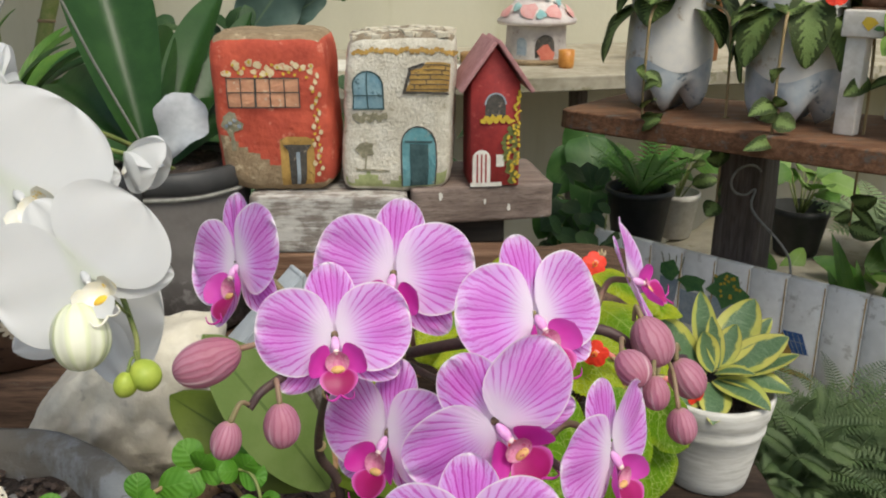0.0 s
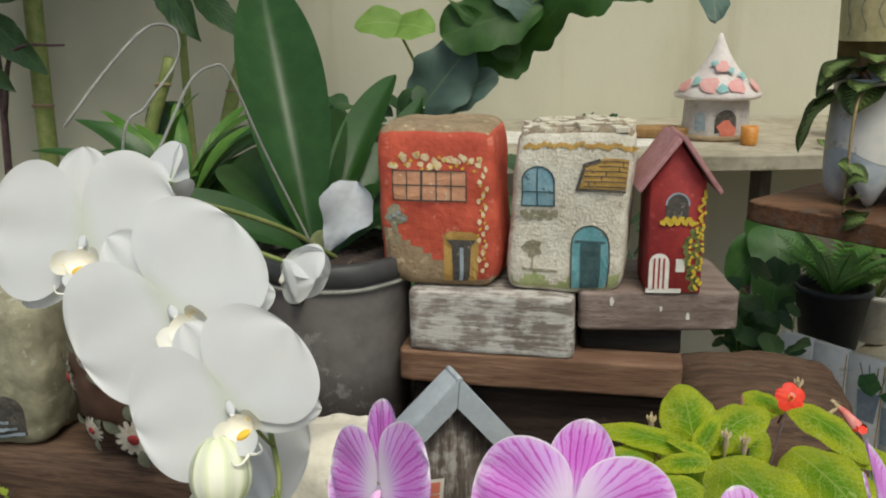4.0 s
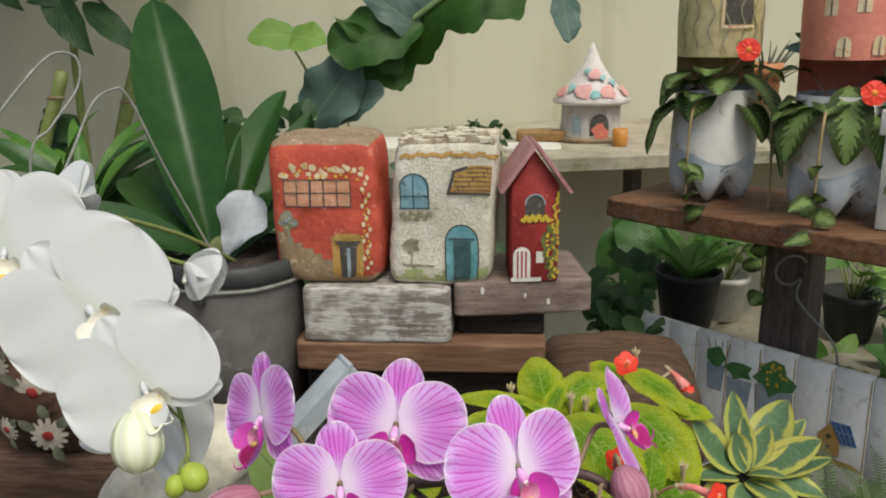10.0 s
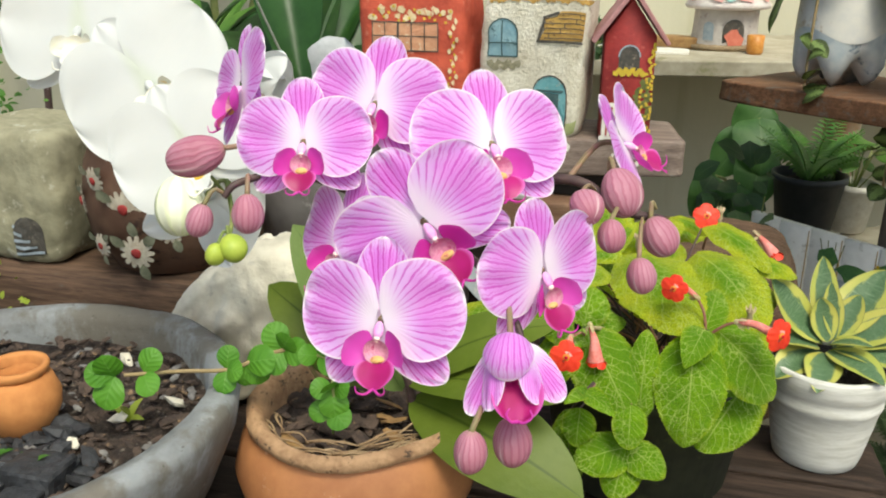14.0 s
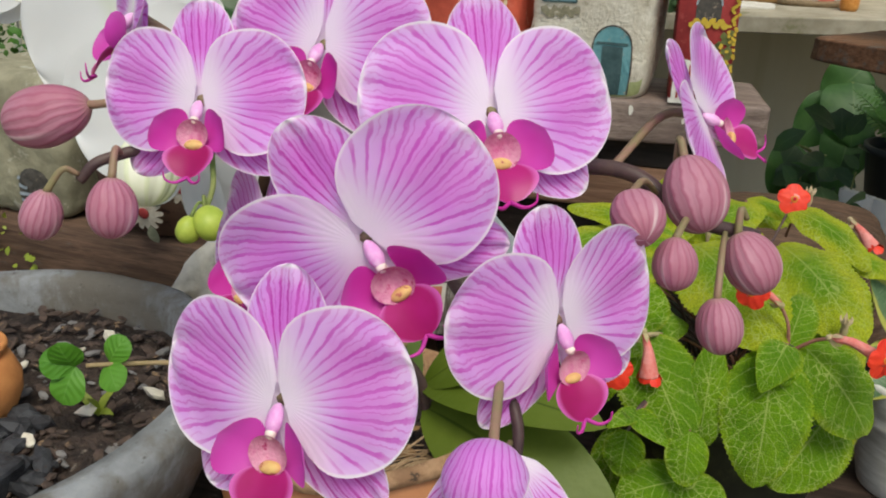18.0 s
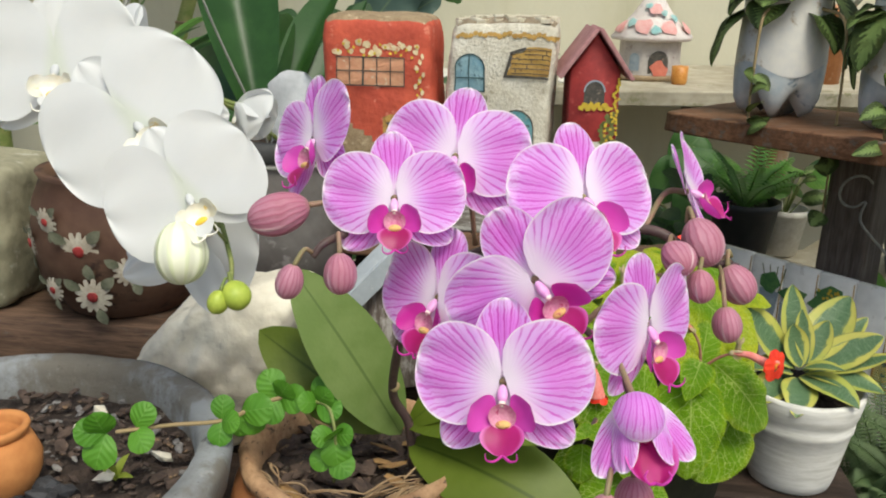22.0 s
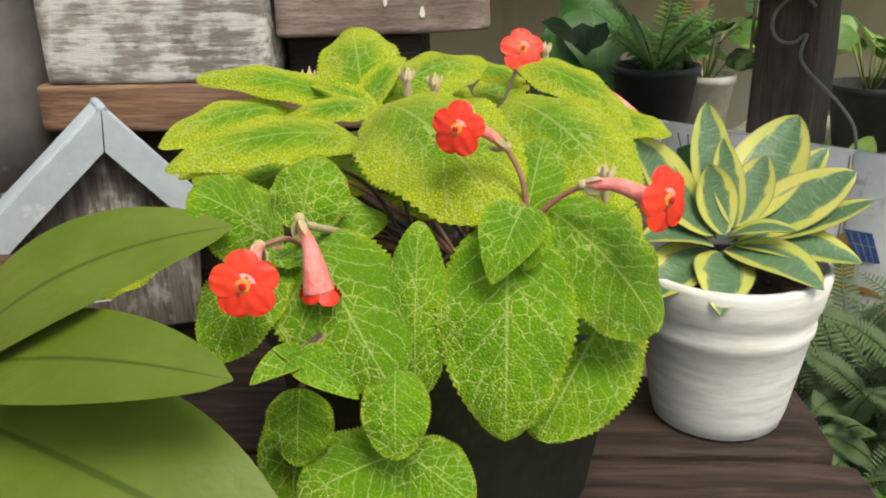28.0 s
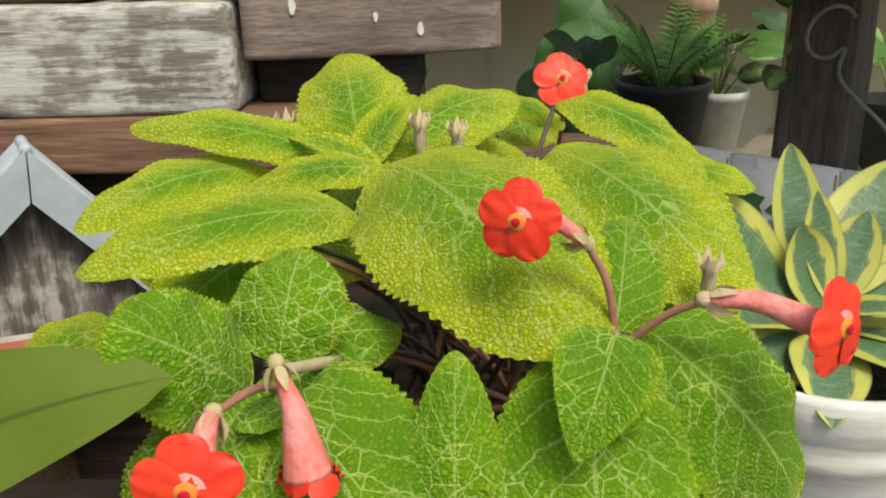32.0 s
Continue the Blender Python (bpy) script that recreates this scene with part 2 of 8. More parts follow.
def episciamat(name, yellow):
    """Quilted, hairy leaf with a pale net of veins and a yellow-green border."""
    m = Mat(name, 0.62, 0.25)
    x, y = m.uv()
    s = m.math("MULTIPLY", m.math("ABSOLUTE", m.math("SUBTRACT", x, 0.5)), 2.0)
    edge = m.math("MAXIMUM", s, m.math("MULTIPLY", m.math("ABSOLUTE", m.math("SUBTRACT", y, 0.45)), 1.8))
    c = m.mix(m.map(m.noise(60, 4), 0.3, 0.7), (0.215, 0.405, 0.002), (0.140, 0.310, 0.002))
    c = m.mix(m.map(m.rand(), 0.0, 1.0, 0.0, 0.30), c, (0.090, 0.235, 0.003))
    yel = m.mix(m.map(m.noise(80, 3), 0.3, 0.7), (0.62, 0.64, 0.026), (0.46, 0.54, 0.012))
    rim = m.math("ADD", edge, m.math("MULTIPLY", m.math("SUBTRACT", m.noise(45, 3), 0.5), 0.5))
    c = m.mix(m.map(rim, 0.74 - yellow * 1.25, 1.12 - yellow * 0.75, 0.0, 0.45 + yellow * 0.9), c, yel)
    # pinnate main veins and a fine, broken net between them
    net = m.voro(185, "DISTANCE_TO_EDGE")
    mid = m.math("ABSOLUTE", m.math("SUBTRACT", x, 0.5))
    bend = m.math("MULTIPLY", m.math("SUBTRACT", m.noise(70, 3), 0.5), 0.16)
    w = m.math("SINE", m.math("MULTIPLY", m.math("ADD", bend, m.math("SUBTRACT", y, m.math("MULTIPLY", s, 0.30))), 44.0))
    pale = m.math("MULTIPLY", m.map(m.noise(40, 3), 0.42, 0.60, 0.05, 0.95), m.map(net, 0.012, 0.05, 1, 0))
    pale = m.math("MAXIMUM", pale, m.map(mid, 0.004, 0.018, 0.75, 0))
    pale = m.math("MAXIMUM", pale, m.map(w, 0.955, 1.0, 0, 0.7))
    cell = m.voro(640, "DISTANCE_TO_EDGE")
    dome = m.map(cell, 0.0, 0.32)
    # relief shading in the colour: furrows between bubbles darker, bubble tops lighter
    c = m.mix(m.map(cell, 0.0, 0.20, 0.52, 0), c, (0.075, 0.185, 0.002))
    c = m.mix(m.map(cell, 0.22, 0.45, 0, 0.25), c, (0.40, 0.54, 0.05))
    c = m.mix(m.math("MULTIPLY", pale, 0.70 - yellow * 0.3), c, (0.56, 0.64, 0.20))
    m.color(c)
    m.b.inputs["Sheen Weight"].default_value = 0.05
    h = m.math("ADD", m.math("MULTIPLY", m.map(net, 0.0, 0.20), 0.5), dome)
    m.bump(m.math("ADD", h, m.math("MULTIPLY", m.noise(1100, 2), 0.25)), 0.6, 0.0011)
    m.thin(c, 0.32)
    return m.m


PLASTER = Mat("cream plaster", 0.85, 0.2)
_f = PLASTER.noise(2.2, 6, (1, 1, 0.6))
_c = PLASTER.mix(PLASTER.map(_f, 0.35, 0.68), (0.565, 0.545, 0.425), (0.48, 0.465, 0.36))
_c = PLASTER.mix(PLASTER.map(PLASTER.noise(1.1, 7, (1, 1, 0.45), rough=0.65), 0.50, 0.72, 0, 0.7), _c, (0.40, 0.375, 0.185))
_c = PLASTER.mix(PLASTER.map(PLASTER.noise(3.5, 5, (3.0, 3.0, 0.22)), 0.55, 0.75, 0, 0.4), _c, (0.38, 0.355, 0.225))
PLASTER.color(_c)
PLASTER.bump(PLASTER.noise(70, 5), 0.25, 0.003)
PLASTER = PLASTER.m
SLAB = plain("dusty slab", (0.45, 0.41, 0.32), (0.29, 0.26, 0.19), 7, 0.85, 0.3, speck=(0.22, 0.21, 0.12))
# paler than dark soil, so the unseen ground bounces light under the shelf
EARTH = plain("pale bounce soil", (0.30, 0.26, 0.20), (0.20, 0.17, 0.125), 20, 0.95, 0.8, dist=0.01)
POTSOIL = plain("dark potting soil", (0.075, 0.052, 0.040), (0.028, 0.021, 0.018), 45, 0.95, 0.9, dist=0.006, speck=(0.20, 0.17, 0.14))
DARKWOOD = wood("dark weathered timber", (0.024, 0.016, 0.012), (0.066, 0.043, 0.032), (0.10, 0.08, 0.068), 0.08)
SLEEPER = wood("old brown sleeper", (0.070, 0.042, 0.028), (0.155, 0.095, 0.062), (0.11, 0.09, 0.075), 0.2)
BROWNWOOD = wood("brown plank", (0.17, 0.092, 0.056), (0.30, 0.18, 0.115))
GREYWOOD = wood("grey brown plank", (0.17, 0.125, 0.105), (0.30, 0.235, 0.20), (0.46, 0.43, 0.40), 0.05)
WHITEWASH = wood("whitewashed timber", (0.22, 0.185, 0.16), (0.36, 0.32, 0.28), (0.55, 0.53, 0.49), 0.62, scale=2.0)
BLACKWOOD = wood("blackened timber", (0.018, 0.016, 0.014), (0.045, 0.036, 0.030))
SHELFWOOD = wood("red brown shelf board", (0.13, 0.062, 0.032), (0.25, 0.130, 0.072), (0.13, 0.11, 0.09), 0.35)
POSTWOOD = wood("grey post", (0.105, 0.085, 0.072), (0.20, 0.165, 0.14), axis=2)
FENCEPAINT = plain("white painted board", (0.86, 0.86, 0.82), (0.74, 0.74, 0.70), 14, 0.6, 0.25, speck=(0.56, 0.55, 0.50))
WHITEPAINT = plain("chipped white paint", (0.76, 0.74, 0.68), (0.60, 0.57, 0.50), 25, 0.6, 0.25)
TERRACOTTA = plain("terracotta", (0.56, 0.25, 0.105), (0.44, 0.18, 0.075), 14, 0.5, 0.2, speck=(0.60, 0.36, 0.22))
BURNT = plain("burnt clay rim", (0.50, 0.31, 0.17), (0.30, 0.17, 0.09), 40, 0.9, 0.6, speck=(0.09, 0.06, 0.04))
JARCLAY = plain("orange clay", (0.60, 0.26, 0.085), (0.48, 0.19, 0.06), 25, 0.8, 0.15)
BOWL = Mat("grey cement", 0.85, 0.2)
_n = BOWL.noise(60, 6, rough=0.7)
_c = BOWL.mix(BOWL.map(BOWL.noise(14, 5, rough=0.65), 0.36, 0.62), (0.29, 0.305, 0.315), (0.19, 0.195, 0.195))
_c = BOWL.mix(BOWL.map(BOWL.noise(9, 6, (1, 1, 0.6), rough=0.7), 0.48, 0.60, 0, 0.75), _c, (0.135, 0.115, 0.085))
_c = BOWL.mix(BOWL.map(_n, 0.60, 0.72, 0, 0.6), _c, (0.38, 0.38, 0.36))
_c = BOWL.mix(BOWL.map(BOWL.noise(140, 4), 0.64, 0.72, 0, 0.7), _c, (0.08, 0.072, 0.06))
BOWL.color(_c)
BOWL.bump(_n, 0.6, 0.004)
BOWL = BOWL.m
WHITEPOT = Mat("matt white pot", 0.92, 0.08)
_n = WHITEPOT.noise(22, 6, (1, 1, 7), rough=0.7)
_c = WHITEPOT.mix(WHITEPOT.map(_n, 0.35, 0.7), (0.78, 0.77, 0.73), (0.56, 0.55, 0.50))
_c = WHITEPOT.mix(WHITEPOT.map(WHITEPOT.noise(26, 6, (1, 1, 2), rough=0.7), 0.6, 0.75, 0, 0.6), _c, (0.44, 0.42, 0.36))
WHITEPOT.color(_c)
WHITEPOT.bump(_n, 0.25, 0.002)
WHITEPOT = WHITEPOT.m
BAG = plain("grey black grow bag", (0.185, 0.172, 0.162), (0.115, 0.105, 0.098), 8, 0.6, 0.3, 0.3, speck=(0.26, 0.245, 0.235))
BLACKPLASTIC = plain("black plastic", (0.032, 0.034, 0.035), (0.055, 0.055, 0.055), 12, 0.5, 0.15)
REDPAINT = plain("rough red paint", (0.57, 0.105, 0.058), (0.42, 0.070, 0.042), 22, 0.8, 0.7, speck=(0.60, 0.20, 0.13))
STONEWHITE = plain("rough white painted stone", (0.70, 0.67, 0.57), (0.54, 0.50, 0.40), 45, 0.9, 0.8, speck=(0.40, 0.36, 0.27), dist=0.0024)
STONETAN = plain("bare stone top", (0.36, 0.27, 0.165), (0.24, 0.17, 0.10), 35, 0.9, 0.8, speck=(0.50, 0.40, 0.26))
STONEGREY = plain("mossy cement block", (0.34, 0.32, 0.22), (0.235, 0.22, 0.145), 18, 0.9, 0.7, speck=(0.42, 0.40, 0.31))
MOSSY = plain("green wash paint", (0.42, 0.46, 0.22), (0.30, 0.34, 0.15), 40, 0.85, 0.4)
ROCK = plain("pale rough stone", (0.76, 0.71, 0.59), (0.64, 0.59, 0.47), 14, 0.9, 0.5, speck=(0.55, 0.51, 0.42), dist=0.003)
COALM = plain("charcoal", (0.018, 0.018, 0.02), (0.05, 0.052, 0.058), 45, 0.55, 0.6)
BARK = plain("bark chips", (0.105, 0.072, 0.055), (0.05, 0.036, 0.03), 50, 0.9, 0.6, speck=(0.24, 0.16, 0.09))
GREYCHIP = plain("grey grit", (0.24, 0.23, 0.22), (0.13, 0.12, 0.115), 60, 0.9, 0.4)
STRAW = plain("dry fibre", (0.46, 0.33, 0.19), (0.30, 0.19, 0.10), 60, 0.9, 0.4)
BHRED = plain("dark red birdhouse paint", (0.36, 0.040, 0.038), (0.25, 0.028, 0.028), 28, 0.65, 0.3, speck=(0.42, 0.08, 0.07))
BHROOF = plain("dusty pink roof paint", (0.46, 0.24, 0.24), (0.33, 0.155, 0.16), 30, 0.7, 0.3)
WIREM = plain("galvanised wire", (0.30, 0.30, 0.27), (0.20, 0.20, 0.18), 80, 0.45, 0.1)
TIN = plain("grey blue sheet roof", (0.43, 0.475, 0.51), (0.36, 0.40, 0.44), 16, 0.8, 0.25, 0.15, speck=(0.52, 0.54, 0.54))
HOUSEWOOD = wood("brown grey chipped boards", (0.12, 0.095, 0.08), (0.25, 0.215, 0.19), (0.42, 0.40, 0.38), 0.42, axis=2)
ROOFDARK = plain("weathered brown roof", (0.32, 0.26, 0.18), (0.17, 0.13, 0.085), 40, 0.95, 0.8, speck=(0.40, 0.35, 0.26))
MOSSINK = plain("thin olive wash", (0.20, 0.19, 0.12), (0.34, 0.31, 0.22), 70, 0.85, 0.2, speck=(0.55, 0.50, 0.38))
INK = plain("dark brush paint", (0.055, 0.052, 0.048), (0.10, 0.09, 0.075), 60, 0.8, 0.2, speck=(0.24, 0.20, 0.15))
TEAL = plain("teal paint", (0.10, 0.27, 0.30), (0.16, 0.35, 0.38), 50, 0.75, 0.2, speck=(0.34, 0.36, 0.30))
TEALDARK = plain("dark teal paint", (0.035, 0.075, 0.080), (0.06, 0.11, 0.115), 60, 0.75, 0.2)
SKYBLUE = plain("blue grey glass paint", (0.16, 0.30, 0.37), (0.24, 0.38, 0.43), 60, 0.7, 0.2, speck=(0.07, 0.13, 0.15))
PEACH = plain("peach paint", (0.62, 0.34, 0.20), (0.55, 0.26, 0.15), 60, 0.75, 0.2, speck=(0.62, 0.50, 0.36))
OCHRE = plain("ochre paint", (0.52, 0.33, 0.09), (0.40, 0.24, 0.07), 60, 0.75, 0.2, speck=(0.16, 0.10, 0.05))
CREAM = plain("cream dab paint", (0.72, 0.62, 0.40), (0.62, 0.48, 0.28), 60, 0.8, 0.2, speck=(0.62, 0.26, 0.16))
YELLOW = plain("yellow dab paint", (0.66, 0.46, 0.05), (0.55, 0.40, 0.05), 60, 0.8, 0.2)
OLIVE = plain("olive dab paint", (0.13, 0.15, 0.045), (0.20, 0.20, 0.07), 60, 0.85, 0.2)
BLUE = plain("blue roof paint", (0.045, 0.11, 0.29), (0.08, 0.17, 0.38), 60, 0.7, 0.2)
GREENDAB = plain("green dab paint", (0.055, 0.15, 0.055), (0.10, 0.23, 0.07), 60, 0.8, 0.2)
GREYDAB = plain("grey dab paint", (0.24, 0.30, 0.35), (0.36, 0.41, 0.45), 60, 0.8, 0.2)
FADEPINK = plain("faded pink dab", (0.66, 0.30, 0.28), (0.70, 0.42, 0.40), 40, 0.7, 0.1)
FADETEAL = plain("faded teal dab", (0.22, 0.44, 0.44), (0.36, 0.52, 0.50), 40, 0.7, 0.1)
DAISYW = plain("dulled white dab", (0.58, 0.54, 0.44), (0.42, 0.36, 0.28), 60, 0.8, 0.2)
CORAL = plain("coral paint", (0.66, 0.22, 0.15), (0.58, 0.16, 0.11), 50, 0.6, 0.1)
TOWERPINK = plain("salmon pink paint", (0.70, 0.27, 0.19), (0.60, 0.20, 0.14), 25, 0.55, 0.15)
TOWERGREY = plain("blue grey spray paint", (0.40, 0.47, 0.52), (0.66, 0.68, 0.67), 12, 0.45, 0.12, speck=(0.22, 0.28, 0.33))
BOTTLEWHITE = plain("chipped bottle white", (0.74, 0.72, 0.66), (0.62, 0.62, 0.60), 14, 0.5, 0.15, speck=(0.45, 0.38, 0.28))
TOWERCREAM = plain("cream mossy paint", (0.56, 0.50, 0.27), (0.40, 0.34, 0.16), 18, 0.6, 0.2)
PETAL, WPETAL, SEPAL = petalmat("pink veined petal"), petalmat("white petal", True), petalmat("striped pink sepal", strong=1.0)
LIPM = Mat("magenta lip", 0.45, 0.35)
_x, _y = LIPM.uv()
_c = LIPM.mix(LIPM.map(LIPM.noise(40, 3), 0.3, 0.7), (0.62, 0.03, 0.36), (0.68, 0.08, 0.50))
LIPM.color(LIPM.mix(LIPM.map(_y, 0.7, 1.0, 0, 0.6), _c, (0.66, 0.15, 0.55)))
LIPM.thin(_c, 0.25)
LIPM = LIPM.m
LIPDARK = Mat("crimson lip", 0.4, 0.4)
_x, _y = LIPDARK.uv()
_c = LIPDARK.mix(LIPDARK.map(LIPDARK.noise(60, 3), 0.3, 0.7), (0.36, 0.006, 0.11), (0.48, 0.015, 0.20))
_c = LIPDARK.mix(LIPDARK.map(LIPDARK.math("ABSOLUTE", LIPDARK.math("SUBTRACT", _x, 0.5)), 0.36, 0.5, 0, 0.8), _c, (0.72, 0.16, 0.56))
LIPDARK.color(_c)
LIPDARK.thin(_c, 0.2)
LIPDARK = LIPDARK.m
COLUMN = plain("pink column", (0.82, 0.52, 0.78), (0.72, 0.30, 0.64), 160, 0.45, 0.05)
CALLUS = plain("pink dotted throat", (0.64, 0.30, 0.42), (0.54, 0.12, 0.28), 180, 0.5, 0.3, speck=(0.45, 0.04, 0.16))
ANTHER = plain("creamy anther cap", (0.84, 0.76, 0.62), (0.82, 0.66, 0.66), 120, 0.4, 0.05)
YELLOWCAL = plain("yellow callus", (0.74, 0.52, 0.18), (0.70, 0.40, 0.16), 200, 0.5, 0.2, speck=(0.42, 0.04, 0.08))
WLIP = plain("white lip with yellow blotches", (0.90, 0.89, 0.84), (0.88, 0.85, 0.70), 40, 0.5, 0.1, speck=(0.82, 0.58, 0.06))
WCALLUS = plain("deep yellow callus", (0.85, 0.60, 0.06), (0.80, 0.46, 0.05), 90, 0.5, 0.1)
WCOL = plain("white column", (0.80, 0.80, 0.76), (0.74, 0.74, 0.66), 60, 0.5, 0.05)
BUDM = Mat("striped rose bud", 0.5, 0.3)
_x, _y = BUDM.uv()
_l = BUDM.math("SINE", BUDM.math("ADD", BUDM.math("MULTIPLY", _x, 113.0), BUDM.math("MULTIPLY", BUDM.noise(120, 4), 9.0)))
_c = BUDM.mix(BUDM.map(BUDM.noise(60, 4), 0.3, 0.7), (0.46, 0.215, 0.285), (0.40, 0.15, 0.21))
_c = BUDM.mix(BUDM.map(_l, 0.2, 1.1, 0, 0.7), _c, (0.33, 0.085, 0.15))
_c = BUDM.mix(BUDM.map(_y, 0.0, 0.22, 0.5, 0), _c, (0.40, 0.30, 0.20))
_c = BUDM.mix(BUDM.math("MULTIPLY", BUDM.map(BUDM.math("SINE", BUDM.math("MULTIPLY", _x, 18.85)), 0.93, 1.0, 0, 0.75), BUDM.map(_y, 0.3, 0.8)), _c, (0.72, 0.56, 0.58))
BUDM.bump(_l, 0.15, 0.001)
BUDM.color(_c)
BUDM = BUDM.m
WBUD = Mat("pale green white bud", 0.5, 0.3)
_x, _y = WBUD.uv()
_c = WBUD.mix(WBUD.map(WBUD.noise(22, 3), 0.3, 0.7), (0.84, 0.85, 0.70), (0.74, 0.78, 0.54))
_l = WBUD.math("SINE", WBUD.math("ADD", WBUD.math("MULTIPLY", _x, 62.8), WBUD.math("MULTIPLY", WBUD.noise(20, 2), 4.0)))
_c = WBUD.mix(WBUD.map(_l, 0.3, 1.0, 0, 0.4), _c, (0.62, 0.70, 0.34))
_c = WBUD.mix(WBUD.map(WBUD.math("SINE", WBUD.math("MULTIPLY", _x, 18.85)), 0.96, 1.0, 0, 0.75), _c, (0.50, 0.55, 0.30))
WBUD.color(_c)
WBUD.bump(_l, 0.25, 0.002)
WBUD = WBUD.m
GBUD = plain("lime bud", (0.42, 0.50, 0.08), (0.30, 0.40, 0.05), 40, 0.45, 0.05)
STEMDARK = plain("dark purple stem", (0.060, 0.035, 0.040), (0.10, 0.065, 0.055), 60, 0.5, 0.15)
STEMOLIVE = plain("olive stem", (0.22, 0.20, 0.09), (0.30, 0.17, 0.13), 60, 0.5, 0.1)
STEMGREEN = plain("green stem", (0.16, 0.22, 0.055), (0.26, 0.28, 0.10), 40, 0.55, 0.15)
STEMTAN = plain("tan runner stem", (0.34, 0.25, 0.13), (0.26, 0.20, 0.09), 60, 0.6, 0.15)
STEMRED = plain("hairy red stem", (0.30, 0.12, 0.085), (0.36, 0.20, 0.14), 60, 0.7, 0.3)
ADTRUNK = plain("grey green succulent bark", (0.25, 0.27, 0.13), (0.17, 0.20, 0.07), 30, 0.75, 0.35)
ORCHLEAF = leafmat("fleshy orchid leaf", (0.080, 0.122, 0.010), (0.112, 0.152, 0.018), (0.042, 0.07, 0.006), 0.42, thin=0.08, spec=0.22)
ORCHLEAFGREY = leafmat("grey green leaf underside", (0.135, 0.205, 0.050), (0.17, 0.24, 0.070), (0.08, 0.13, 0.03), 0.5, thin=0.1)
EPISCIA = episciamat("green episcia leaf", 0.0)
EPISCIAYELLOW = episciamat("yellow bordered episcia leaf", 0.48)
SANS = Mat("variegated leaf", 0.42, 0.45)
_x, _y = SANS.uv()
_s = SANS.math("MULTIPLY", SANS.math("ABSOLUTE", SANS.math("SUBTRACT", _x, 0.5)), 2.0)
_g = SANS.mix(SANS.map(SANS.noise(26, 4, (9, 1, 1), uv=True), 0.40, 0.62), (0.045, 0.11, 0.045), (0.13, 0.21, 0.10))
_g = SANS.mix(SANS.map(SANS.noise(3, 3, (1, 14, 1), uv=True), 0.48, 0.66, 0, 0.40), _g, (0.24, 0.32, 0.20))
_b = SANS.math("ADD", _s, SANS.math("MULTIPLY", SANS.math("SUBTRACT", SANS.noise(7, 3, (3, 1, 1), uv=True), 0.5), 0.5))
_c = SANS.mix(SANS.map(_b, 0.50, 0.68), _g, SANS.mix(SANS.map(SANS.noise(30, 3), 0.35, 0.65), (0.50, 0.47, 0.105), (0.37, 0.40, 0.075)))
_c = SANS.mix(SANS.map(_s, 0.93, 0.99, 0, 0.75), _c, (0.16, 0.17, 0.06))
SANS.color(_c)
SANS.bump(SANS.noise(40, 3, (8, 1, 1), uv=True), 0.1, 0.001)
SANS.thin(_c, 0.08)
SANS = SANS.m
EFRED = plain("scarlet petal", (0.80, 0.055, 0.020), (0.68, 0.030, 0.015), 60, 0.5, 0.1)
EFTUBE = plain("hairy coral tube", (0.68, 0.16, 0.13), (0.74, 0.30, 0.27), 90, 0.6, 0.3)
EFEYE = plain("orange throat", (0.74, 0.30, 0.04), (0.66, 0.18, 0.03), 90, 0.5, 0.1)
CALYX = plain("fuzzy calyx", (0.44, 0.38, 0.18), (0.50, 0.38, 0.26), 90, 0.8, 0.4)
ADRED = Mat("crimson desert rose petal", 0.72, 0.15)
_x, _y = ADRED.uv()
_c = ADRED.mix(ADRED.map(ADRED.noise(7, 5, (9, 1, 1), uv=True), 0.3, 0.7), (0.66, 0.020, 0.050), (0.58, 0.012, 0.036))
_c = ADRED.mix(ADRED.map(_y, 0.0, 0.08, 0.5, 0), _c, (0.74, 0.12, 0.20))
_c = ADRED.mix(ADRED.map(ADRED.math("ABSOLUTE", ADRED.math("SUBTRACT", _x, 0.5)), 0.44, 0.5, 0, 0.55), _c, (0.36, 0.004, 0.02))
_c = ADRED.mix(ADRED.map(_y, 0.96, 1.0, 0, 0.4), _c, (0.36, 0.004, 0.02))
ADRED.color(_c)
ADRED.bump(ADRED.noise(12, 4, (7, 1, 1), uv=True), 0.08, 0.0008)
ADRED.thin(_c, 0.25)
ADRED = ADRED.m
ADTHROAT = plain("yellow streaked throat", (0.70, 0.44, 0.20), (0.72, 0.24, 0.22), 120, 0.6, 0.2)
ADFRINGE = plain("pink white fringe", (0.80, 0.50, 0.58), (0.74, 0.26, 0.38), 90, 0.6, 0.1)
ADLEAF = leafmat("glossy desert rose leaf", (0.075, 0.17, 0.020), (0.12, 0.235, 0.035), (0.20, 0.31, 0.08), 0.38, thin=0.2)
MINT = leafmat("mint green leaf", (0.075, 0.235, 0.016), (0.115, 0.30, 0.026), (0.14, 0.32, 0.05), 0.5, side=0.12, ribs=5)
STRAP = leafmat("dark strap leaf", (0.022, 0.068, 0.014), (0.036, 0.098, 0.022), (0.028, 0.075, 0.018), 0.38)
DARKLEAF = leafmat("dark broad leaf", (0.022, 0.060, 0.020), (0.042, 0.095, 0.028), (0.07, 0.13, 0.045), 0.5, side=0.3)
TOPLEAF = leafmat("fresh green leaf", (0.055, 0.15, 0.020), (0.10, 0.21, 0.028), (0.13, 0.25, 0.05), 0.45, side=0.3)
HEARTLEAF = leafmat("light green leaf", (0.17, 0.30, 0.055), (0.22, 0.36, 0.08), (0.28, 0.40, 0.13), 0.5)
